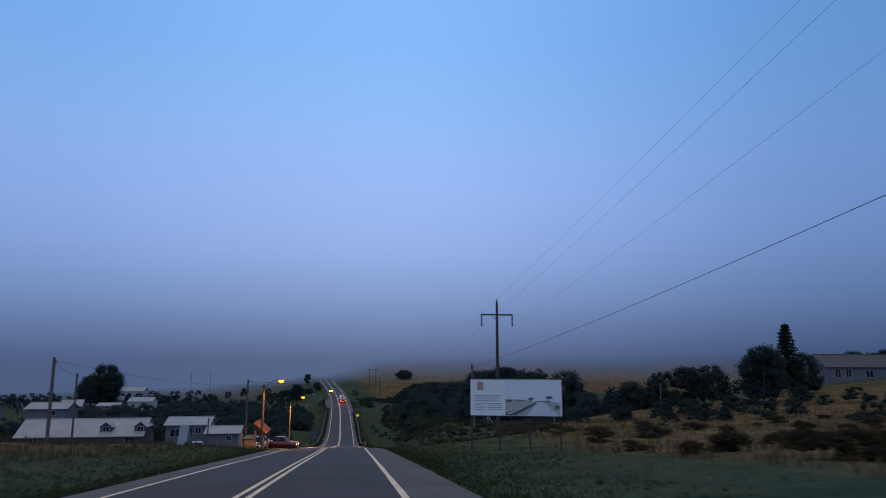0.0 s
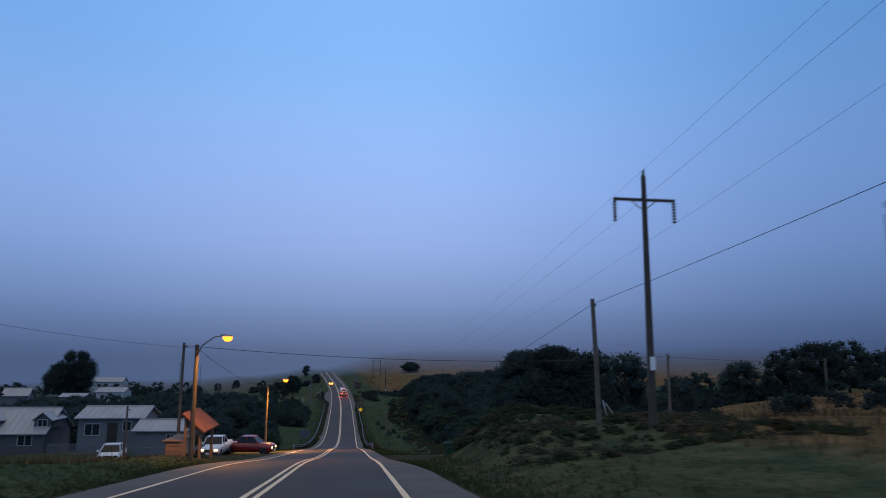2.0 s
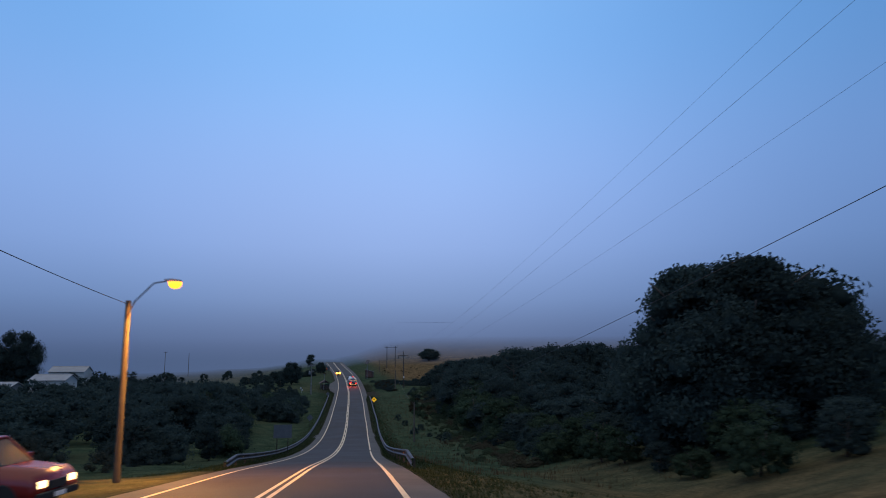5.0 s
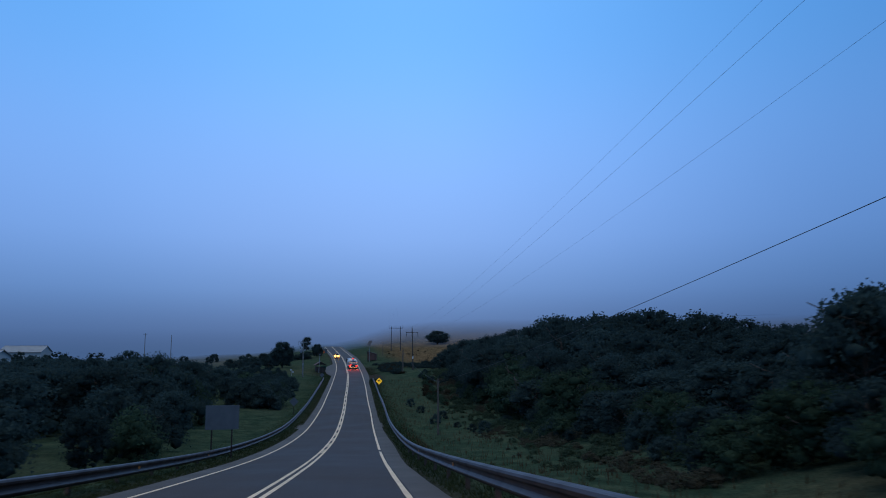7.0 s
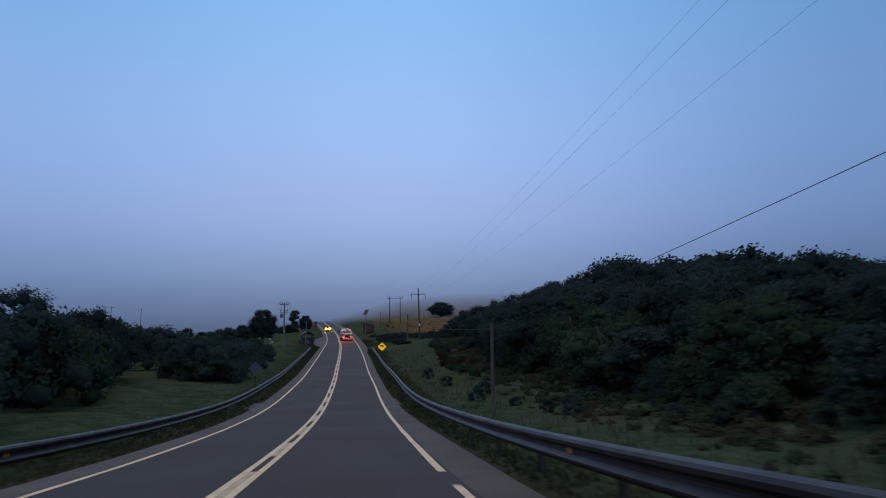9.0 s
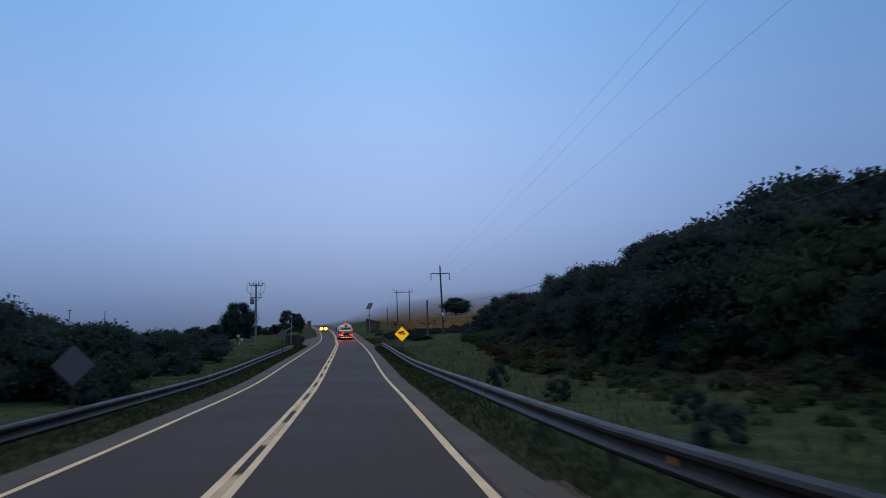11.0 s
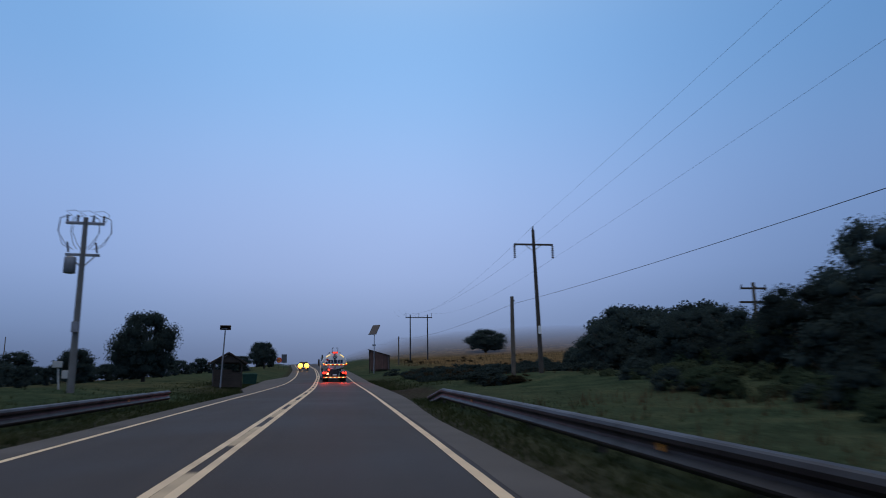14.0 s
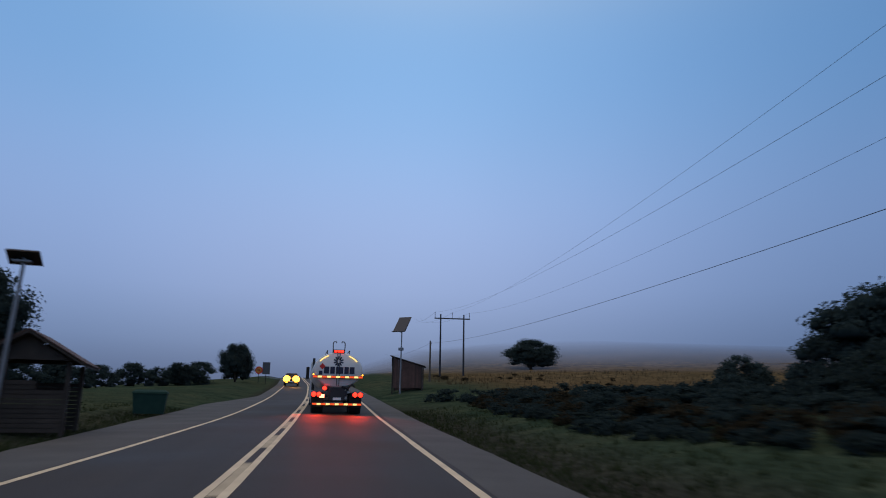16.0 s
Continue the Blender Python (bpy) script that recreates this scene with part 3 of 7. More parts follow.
def build_ground():
    us = [3.6, 4.2, 4.6, 5.0, 5.4, 5.8, 6.4, 7.2, 8.2, 9.4, 10.8, 12.4, 14.2, 16.2, 18.5, 21, 24, 27.5, 31.5, 36, 41, 47, 54, 62, 71, 82, 96, 115, 140, 175, 220, 290, 400, 560, 800, 1150, 1500]
    cols = [-u for u in reversed(us)] + us
    rows = [-400, -300, -220, -180] + list(np.arange(-140, 430, 2.6)) + list(np.arange(430, 800, 9)) + [830, 900, 1000, 1150, 1350, 1600, 2000, 2500]
    verts, faces, cov = [], [], []
    for y in rows:
        c = float(cx(np.clip(y, -140, 800)))
        for u in cols:
            x = c + u
            z = ground(x, y)
            verts.append((x, y, z))
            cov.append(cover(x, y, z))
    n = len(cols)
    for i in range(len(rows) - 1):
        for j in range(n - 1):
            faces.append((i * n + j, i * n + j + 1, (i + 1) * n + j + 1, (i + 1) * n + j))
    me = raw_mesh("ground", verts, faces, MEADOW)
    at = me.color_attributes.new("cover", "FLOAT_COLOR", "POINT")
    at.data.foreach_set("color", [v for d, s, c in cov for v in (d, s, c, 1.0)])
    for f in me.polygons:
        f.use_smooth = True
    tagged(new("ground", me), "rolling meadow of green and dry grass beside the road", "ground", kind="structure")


build_ground()


def strip(name, u0, u1, y0, y1, lift, step, material, label, category, wobble=0.0, thick=0.0, edge=None):
    """A ribbon along the road from u0 to u1."""
    bm = bmesh.new()
    uvl = bm.loops.layers.uv.new("UVMap")
    ys = list(np.arange(y0, y1, step)) + [y1]
    k = max(1, int(round((u1 - u0) / 0.9)))
    rows = []
    for y in ys:
        row = []
        for j in range(k + 1):
            u = (edge(y)[0] + (edge(y)[1] - edge(y)[0]) * j / k) if edge else u0 + (u1 - u0) * j / k
            if wobble and j in (0, k):
                u += wobble * noise.noise((y * 0.5, u0 + j, 4.0))
            camber = -0.018 * abs(u)
            row.append(bm.verts.new(on_road(u, y, lift + camber)))
        rows.append(row)
    for a, b, ya, yb in zip(rows, rows[1:], ys, ys[1:]):
        for j in range(k):
            f = bm.faces.new((a[j], a[j + 1], b[j + 1], b[j]))
            for lp, (jj, yv) in zip(f.loops, ((j, ya), (j + 1, ya), (j + 1, yb), (j, yb))):
                lp[uvl].uv = (u0 + (u1 - u0) * jj / k, yv)
    if thick:
        geo = bmesh.ops.extrude_edge_only(bm, edges=[e for e in bm.edges if e.is_boundary])
        for v in geo["geom"]:
            if isinstance(v, bmesh.types.BMVert):
                v.co.z -= thick
    return setting(name, bm, material, label, category, smooth=True)


def road_edges(y):
    return (float(np.interp(y, (-140, 20, 44, 70, 120, 296, 306, 318, 334, 348), (-4.3, -4.4, -4.7, -4.9, -4.3, -4.2, -5.7, -6.4, -6.5, -4.4))),
            float(np.interp(y, (-140, 60, 72, 120, 150, 172, 210, 240, 270, 284, 296), (5.2, 5.25, 4.6, 4.6, 4.45, 4.7, 4.3, 4.45, 4.35, 4.9, 5.05))))


strip("road", -4.25, 5.2, -140, 476, 0.04, 2.0, ASPHALT, "two-lane asphalt road, damp and worn", "road", wobble=0.12, thick=0.3, edge=road_edges)
SHOULDER = mat("pale_shoulder_asphalt", (0.092, 0.077, 0.066), (0.052, 0.043, 0.037), 0.85, scale=0.5, fine=22, bump=0.4)
strip("road_shoulder", -4.25, -3.45, -140, 474, 0.043, 2.0, SHOULDER, "pale asphalt shoulder along the road", "road shoulder", wobble=0.05, edge=lambda y: (road_edges(y)[0], -3.46))
strip("road_shoulder", 3.66, 5.2, -140, 474, 0.043, 2.0, SHOULDER, "pale asphalt shoulder along the road", "road shoulder", wobble=0.05, edge=lambda y: (3.67, road_edges(y)[1]))
# small paved drain aprons
for u0, u1, y0, y1 in ((-5.0, -3.9, 194.5, 199.5), (4.0, 5.2, 195.5, 200.5)):
    strip("drain_apron", u0, u1, y0, y1, 0.049, 1.0, SHOULDER, "small paved drain apron at the edge of the road", "pavement", wobble=0.15)
# the dirty filling between the two middle lines, with its gaps
def drift(y):
    """How far the middle and the outer line are shifted to fit the camera's view."""
    return float(np.interp(y, (150, 165, 290, 300, 323, 360, 400, 440), (0.0, -0.07, -0.11, -0.15, -0.43, -0.38, -0.3, 0.0)))


y = 162.0
while y < 345:
    strip("road_marking", -0.074, 0.074, y, y + 4.0, 0.043, 1.8, PAINT_DIRTY, "dirty worn paint between the middle lines", "road line", wobble=0.015, edge=lambda v: (-0.074 + drift(v), 0.074 + drift(v)))
    y += 7.2
for u0, u1, y0, y1, k in ((-0.21, -0.075, -140, 474, 1.0), (0.075, 0.21, -140, 474, 1.0), (-3.42, -3.27, -140, 474, 0.0), (3.47, 3.63, -140, 163.4, 0.4), (3.47, 3.63, 165.4, 474, 0.4)):
    strip("road_marking", u0, u1, y0, y1, 0.045, 2.0, PAINT_WHITE, "worn white painted road line", "road line", wobble=0.02, edge=lambda v: (u0 + k * drift(v), u1 + k * drift(v)))


# ---- guard rails ----
def beam_mesh(length, side):
    """A W-shaped steel beam of a guard rail, along y, its waves towards the road."""
    prof = [(0.0, -0.01), (0.03, 0.0), (0.085, 0.055), (0.088, 0.085), (0.018, 0.15), (0.012, 0.19), (0.018, 0.225), (0.080, 0.275), (0.084, 0.325), (0.06, 0.368), (0.02, 0.382), (-0.06, 0.386)]
    bm = bmesh.new()
    rings = []
    for y in (0.0, length):
        rings.append([bm.verts.new((-side * x, y, z)) for x, z in prof] + [bm.verts.new((-side * (x - 0.012), y, z)) for x, z in reversed(prof)])
    n = len(rings[0])
    for j in range(n):
        bm.faces.new((rings[0][j], rings[0][(j + 1) % n], rings[1][(j + 1) % n], rings[1][j]))
    bmesh.ops.recalc_face_normals(bm, faces=bm.faces)
    return finish("beam", bm, GALV)


def post_mesh():
    bm = bmesh.new()
    box(bm, -0.055, -0.06, -0.75, 0.055, -0.045, 0.76)
    box(bm, -0.055, 0.045, -0.75, 0.055, 0.06, 0.76)
    box(bm, -0.006, -0.046, -0.75, 0.006, 0.046, 0.76)
    return finish("post", bm, RAIL_POST)


def guard_rail(side, uu, hh, y0, y1, label, low_ends):
    u = float(np.interp(y0, *uu))
    rail = thing("guard_rail", label, "guard rail", on_road(u, y0), group="roadside guard rails")
    inv = rail.matrix_basis.inverted()
    beam, post, L = beam_mesh(4.0, side), post_mesh(), 4.0
    y = y0
    ends = []
    while y < y1 - 1:
        dip0 = 0.36 if (y - y0 < 0.5 and low_ends[0]) else 0.0
        dip1 = 0.42 if (y + L > y1 - 1 and low_ends[1]) else 0.0
        a, b = Vector(on_road(float(np.interp(y, *uu)), y, float(np.interp(y, *hh)) - dip0)), Vector(on_road(float(np.interp(y + L, *uu)), y + L, float(np.interp(y + L, *hh)) - dip1))
        u = float(np.interp(y + 0.3, *uu))
        d = (b - a).normalized()
        across = Vector((d.y, -d.x, 0)).normalized()
        up = across.cross(d)
        m = Matrix(((across.x, d.x, up.x, a.x), (across.y, d.y, up.y, a.y), (across.z, d.z, up.z, a.z), (0, 0, 0, 1)))
        ob = part("beam", beam, None, rail)
        ob.matrix_basis = inv @ m @ Matrix.Diagonal((1, (b - a).length / L, 1, 1))
        pb = part("post", post, None, rail)
        pb.matrix_basis = inv @ pose(*on_road(u + side * 0.11, y + 0.3, float(np.interp(y, *hh)) - 0.41 - dip0))
        if int((y - y0) / L) % 3 == 1:
            rb = part("reflector", boxed(-0.008, -0.05, -0.04, 0.008, 0.05, 0.04), AMBER_PLAIN, rail, "small amber reflector")
            rb.matrix_basis = inv @ pose(*on_road(u - side * 0.05, y + 2, float(np.interp(y + 2, *hh)) + 0.2))
        y += L
    return rail


AMBER_PLAIN = mat("amber_sheet", (0.75, 0.28, 0.03), rough=0.3, bump=0)
guard_rail(1, ((110, 150, 205, 225, 290), (5.0, 5.0, 5.3, 5.5, 5.5)), ((110, 205, 228, 238, 248, 270, 290), (0.38, 0.38, 0.35, 0.27, 0.19, 0.21, 0.21)), 120, 280, "galvanised steel guard rail on posts along the road", (True, True))
guard_rail(-1, ((110, 130, 160, 290), (-4.7, -5.0, -5.5, -5.6)), ((110, 135, 160, 235, 290), (0.34, 0.25, 0.15, 0.16, 0.10)), 126, 281, "galvanised steel guard rail on posts along the embankment", (True, False))


# ---- plants ----
ICO = [(0, 0, 1)] + [(0.894 * math.cos(k * 1.2566), 0.894 * math.sin(k * 1.2566), 0.447) for k in range(5)] + [(0.894 * math.cos(k * 1.2566 + 0.6283), 0.894 * math.sin(k * 1.2566 + 0.6283), -0.447) for k in range(5)] + [(0, 0, -1)]
ICO_FACES = [(0, 1 + k, 1 + (k + 1) % 5) for k in range(5)] + [(1 + k, 6 + k, 1 + (k + 1) % 5) for k in range(5)] + [(1 + (k + 1) % 5, 6 + k, 6 + (k + 1) % 5) for k in range(5)] + [(11, 6 + (k + 1) % 5, 6 + k) for k in range(5)]


def leaf_cloud(seed, lobes, count, leaf, shape, spread=0.34, low=0.12):
    """Verts and faces of a crown: small leaf clumps laid over a number of leafy lobes inside an outline shape(h) of radius by height 0..1."""
    rng = np.random.default_rng(seed)
    lobes, spread = int(lobes * 1.7), spread * 0.74
    count, leaf = int(count * 1.7), leaf * 0.66
    centres = []
    while len(centres) < lobes:
        h = rng.uniform(low, 1.0)
        r = shape(h)
        a, d = rng.uniform(0, 2 * np.pi), rng.uniform(0.25, 1.0) ** 0.5
        centres.append((r * d * 0.8 * np.cos(a), r * d * 0.8 * np.sin(a), h * 0.90, spread * rng.uniform(0.5, 1.15) * (0.35 + r)))
    c = np.array(centres)
    pick = rng.choice(lobes, count, p=(c[:, 3] ** 2) / (c[:, 3] ** 2).sum())
    d = rng.normal(size=(count, 3))
    d /= np.linalg.norm(d, axis=1)[:, None]
    d[:, 2] = np.where(d[:, 2] < -0.35, -d[:, 2], d[:, 2])
    rad = c[pick, 3] * (0.45 + 0.65 * rng.uniform(0, 1, count) ** 1.2)
    p = c[pick, :3] + d * rad[:, None] * np.array([1, 1, 0.85])
    # most clumps lie along the crown, some stick out of it
    out = (rng.uniform(size=count) < 0.4)[:, None]
    nrm = np.where(out, rng.normal(size=(count, 3)), d + rng.normal(scale=0.6, size=(count, 3)))
    nrm /= np.linalg.norm(nrm, axis=1)[:, None]
    t = np.cross(nrm, rng.normal(size=(count, 3)))
    t /= np.linalg.norm(t, axis=1)[:, None]
    b = np.cross(nrm, t)
    s = leaf * rng.uniform(0.55, 1.45, count)[:, None]
    v = np.stack([p + t * s, p - t * s * 0.8 - b * s * 0.7, p - t * s * 0.8 + b * s * 0.7], 1).reshape(-1, 3)
    f = np.arange(count * 3).reshape(-1, 3).tolist()
    # the dense inside of each lobe
    base = len(v)
    ico = np.array(ICO)
    hearts = [q[:3] + ico * (q[3] * 0.46 * rng.uniform(0.8, 1.12, (12, 1))) * np.array([1, 1, 0.85]) for q in c]
    for k in range(lobes):
        f += [tuple(base + 12 * k + i for i in q) for q in ICO_FACES]
    return np.concatenate([v] + hearts), f


def crown(name, material, seed, lobes, count, leaf, shape, spread=0.34, low=0.12):
    v, f = leaf_cloud(seed, lobes, count, leaf, shape, spread, low)
    return raw_mesh(name, v.tolist(), f, material)


def limbs(seed, height, r, n=7, top=0.75, reach=0.32, start=0.2):
    rng = random.Random(seed)
    bm = bmesh.new()
    lean = (rng.uniform(-0.03, 0.03), rng.uniform(-0.03, 0.03))
    tube(bm, [(lean[0] * k, lean[1] * k, height * k * top / 5 - (0.06 if k == 0 else 0)) for k in range(6)], r, 8, r * 0.3)
    for i in range(n):
        h = start + (top - start) * (i + 0.5) / n
        a = i * 2.4 + rng.uniform(-0.4, 0.4)
        q = reach * rng.uniform(0.7, 1.1)
        x, y = math.cos(a), math.sin(a)
        tube(bm, [(0, 0, h * height), (x * q * 0.5, y * q * 0.5, h * height + 0.07), (x * q, y * q, h * height + 0.17)], r * 0.42, 5, r * 0.12)
    return finish("trunk", bm, BARK, True)


def round_shape(h):
    return 0.5 * math.sqrt(max(0.02, 1 - (2 * h - 1.0) ** 2)) * (1.0 if h > 0.3 else 0.8)


def broad_shape(h):
    return 0.55 * math.sqrt(max(0.03, 1 - (1.75 * h - 0.8) ** 2)) + 0.03


def full_shape(h):
    return 0.5 * max(0.06, 1 - ((h - 0.3) / 0.73) ** 2) ** 0.8


def tall_shape(h):
    return 0.30 * math.sqrt(max(0.03, 1 - (1.9 * h - 0.9) ** 2)) + 0.03


def low_shape(h):
    return 0.75 * math.sqrt(max(0.05, 1 - h * h * 0.95))


class Plant:
    """One kind of plant, one unit high: the first placed holds the meshes, the rest are copies."""

    def __init__(self, name, label, category, group, crown_mesh, trunk_mesh=None):
        self.args, self.first, self.meshes = (name, label, category, group), None, (crown_mesh, trunk_mesh)

    def put(self, x, y, height, wide=1.0, turn=0.0, z=None, label=""):
        name, lab, cat, group = self.args
        z = ground(x, y) - 0.04 if z is None else z
        m = pose(x, y, z, 0, 0, turn) @ Matrix.Diagonal((height * wide, height * wide, height, 1))
        if self.first is None:
            self.first = tagged(new(name), lab, cat, group)
            self.first.empty_display_size = 0.1
            if self.meshes[1]:
                part("trunk", self.meshes[1], None, self.first)
            part("crown" if self.meshes[1] else "foliage", self.meshes[0], None, self.first)
            self.first.matrix_basis = m
            ob = self.first
        else:
            keep = self.first.matrix_basis.copy()
            self.first.matrix_basis = Matrix.Identity(4)
            ob = copy_thing(self.first, m)
            self.first.matrix_basis = keep
        return tagged(ob, label)


WOOD = "trees of the hillside wood"
trees = [Plant("tree", "dark evergreen tree in the hillside wood", "tree", WOOD, crown("crown", LEAF_DARK, 11, 36, 2500, 0.030, broad_shape), limbs(1, 1.0, 0.035)),
         Plant("tree", "dense dark-leaved tree in the hillside wood", "tree", WOOD, crown("crown", LEAF_DARK, 12, 40, 2500, 0.030, round_shape), limbs(2, 1.0, 0.03)),
         Plant("tree", "tall dark tree with an uneven crown in the wood", "tree", WOOD, crown("crown", LEAF_DARK, 13, 28, 2600, 0.027, tall_shape, 0.42), limbs(3, 1.0, 0.028, reach=0.2)),
         Plant("tree", "mid-green tree at the edge of the wood", "tree", WOOD, crown("crown", LEAF_MID, 14, 36, 2500, 0.030, broad_shape), limbs(4, 1.0, 0.03))]
near_trees = [Plant("tree", "dense dark-leaved tree at the edge of the wood", "tree", WOOD, crown("crown", LEAF_DARK, 15, 48, 9000, 0.018, round_shape, 0.32), limbs(5, 1.0, 0.03, 9)),
              Plant("tree", "broad dark evergreen tree at the edge of the wood", "tree", WOOD, crown("crown", LEAF_DARK, 16, 48, 9000, 0.018, broad_shape, 0.32), limbs(7, 1.0, 0.03, 9))]
shrub = Plant("shrub", "dark green leafy roadside shrub", "shrub", "roadside thicket", crown("foliage", LEAF_DARK, 21, 22, 1450, 0.042, low_shape, 0.42, 0.05))
shrub_mid = Plant("shrub", "mid-green leafy shrub on the verge", "shrub", "roadside thicket", crown("foliage", LEAF_MID, 22, 22, 1450, 0.042, low_shape, 0.42, 0.05))
weed = Plant("weed_clump", "brown dry weed clump in the meadow", "weeds", "dry weeds", crown("foliage", LEAF_DRY, 23, 14, 520, 0.075, low_shape, 0.45, 0.05))
field_tree = Plant("field_tree", "lone broad tree standing in a field", "tree", "", crown("crown", LEAF_DARK, 31, 64, 15000, 0.0195, broad_shape, 0.31), limbs(6, 1.0, 0.035))

great_tree = Plant("great_tree", "great dark tree standing before the wood", "tree", "", crown("crown", LEAF_DARK, 41, 110, 36000, 0.0155, full_shape, 0.25, 0.05), limbs(9, 1.0, 0.032, 11))

rng = random.Random(5)


WOOD_U = (22, 28, 36, 48, 66)
WOOD_TOPS = ((112, 8.0, 9.4, 11.6, 13.0, 14.4), (140, 6.8, 8.2, 10.4, 11.8, 13.2), (152, 5.9, 7.3, 9.5, 10.9, 12.3), (164, 5.1, 6.6, 8.7, 10.1, 11.6),
             (188, 5.5, 6.9, 8.9, 10.0, 11.9), (200, 6.2, 7.7, 9.8, 10.4, 12.5), (212, 7.1, 8.6, 11.2, 10.4, 12.6), (224, 7.9, 9.5, 12.8, 10.8, 12.7),
             (236, 8.4, 10.3, 14.9, 15.2, 14.9), (248, 8.3, 9.7, 13.4, 16.4, 15.7), (260, 7.6, 9.4, 10.7, 14.5, 15.0), (272, 8.1, 9.5, 10.6, 13.1, 14.1),
             (284, 6.5, 7.4, 9.7, 11.7, 13.1), (308, 6.4, 7.8, 8.6, 9.9, 12.3), (320, 7.0, 10.0, 10.0, 9.2, 12.1), (332, 7.2, 10.8, 12.5, 11.4, 10.4))


def wood_top(u, y):
    """The height that the tops of the wood reach."""
    return float(np.interp(y, [r[0] for r in WOOD_TOPS], [float(np.interp(u, WOOD_U, r[1:])) for r in WOOD_TOPS]))


def wood_edge(y):
    return float(np.interp(y, (105, 125, 160, 215, 255, 285, 310, 328, 342), (27, 22, 23, 23, 23, 25, 29, 34, 46)))


placed, behind = [], []
for _ in range(5000):
    y = rng.uniform(112, 342)
    d = rng.uniform(0, 1) ** 1.5 * 50
    u = wood_edge(y) + d
    gap = 3.7 + d * 0.06
    x = float(cx(y)) + u
    if any((x - a) ** 2 + (y - b) ** 2 < gap * gap for a, b in placed) or len(placed) > 330:
        continue
    placed.append((x, y))
    h = wood_top(u, y) - ground(x, y) + rng.uniform(-0.7, 0.9)
    h = max(2.6, min(h, 13.0))
    if d > 15:
        behind.append((x, y, h))
        continue
    front = d < 3
    kind = rng.choice([3, 3, 3, 0, 1] if front and y < 225 else [0, 0, 1, 1, 2])
    if front and rng.random() < 0.6:
        h *= rng.uniform(0.5, 0.85)
    near = d < 6 and 230 < y < 312
    (near_trees[kind % 2] if near else trees[kind]).put(x, y, h, rng.uniform(0.85, 1.25) * (1.15 if h < 6 else 1.0), rng.uniform(0, 360))


def joined_wood(name, spots, label, leaf=0.036, count=1000, seed=90):
    """Trees deep in a wood that nobody could count, in one mesh."""
    allv, allf, n = [], [], 0
    kinds = [leaf_cloud(seed + k, 18, count, leaf, s) for k, s in enumerate((broad_shape, round_shape, tall_shape))]
    for i, (x, y, h) in enumerate(spots):
        v, f = kinds[i % 3]
        a = i * 1.7
        r = np.array([[math.cos(a), -math.sin(a), 0], [math.sin(a), math.cos(a), 0], [0, 0, 1]])
        allv.append((v @ r.T) * np.array([h * 1.1, h * 1.1, h]) + np.array([x, y, ground(x, y) - 0.1]))
        allf += [tuple(i + n for i in q) for q in f]
        n += len(v)
    me = raw_mesh(name, np.concatenate(allv).tolist(), allf, LEAF_DARK)
    return tagged(new(name, me), label, "wood", kind="stuff")


joined_wood("wood", behind, "dense dark wood covering the hillside beyond its edge")
# low growth along the foot of the wood
for _ in range(70):
    y = rng.uniform(146, 338)
    u = wood_edge(y) - rng.uniform(-1.5, 2.6)
    x = float(cx(y)) + u
    (shrub if rng.random() < 0.6 else shrub_mid).put(x, y, rng.uniform(1.2, 3.2), rng.uniform(0.8, 1.2), rng.uniform(0, 360))
# the great tree that stands before the wood
great_tree.put(26.5, 135.2, 19.7 - ground(26.5, 135.2), 0.97, 40, label="great dark tree standing before the wood")
great_tree.put(30.8, 134.9, 20.4 - ground(30.8, 134.9), 1.2, 130, label="great dark tree standing before the wood")
trees[1].put(36, 138, 13.0, 1.0, 70)
trees[3].put(25.5, 127.5, 4.0, 1.2, 200)
trees[1].put(48, 150, 12.0, 0.8, 20)
trees[1].put(29.5, 154.5, 12.1 - ground(29.5, 154.5), 1.0, 20)
trees[0].put(34.5, 158.5, 12.9 - ground(34.5, 158.5), 0.95, 80)
for x, y, h in ((28.7, 283.3, 8.0), (31.8, 279.5, 8.9), (26.6, 275.5, 6.6), (32.0, 258.4, 9.8), (28.0, 252.4, 8.8), (34.5, 254.0, 9.6)):
    near_trees[int(y) % 2].put(x, y, h, 0.9, x * 53, label="tall dark tree standing above the edge of the wood")
for x, y, h in ((23.6, 331, 1.7), (27.6, 329, 2.6), (29.4, 329, 4.4), (31.2, 329, 6.4), (33.4, 328.4, 7.8), (36.5, 331, 7.6), (30.5, 325, 3.8), (33.5, 323, 4.6), (40, 333, 8.2), (43, 329, 8.4)):
    trees[1].put(x, y, h, 1.1, x * 31)

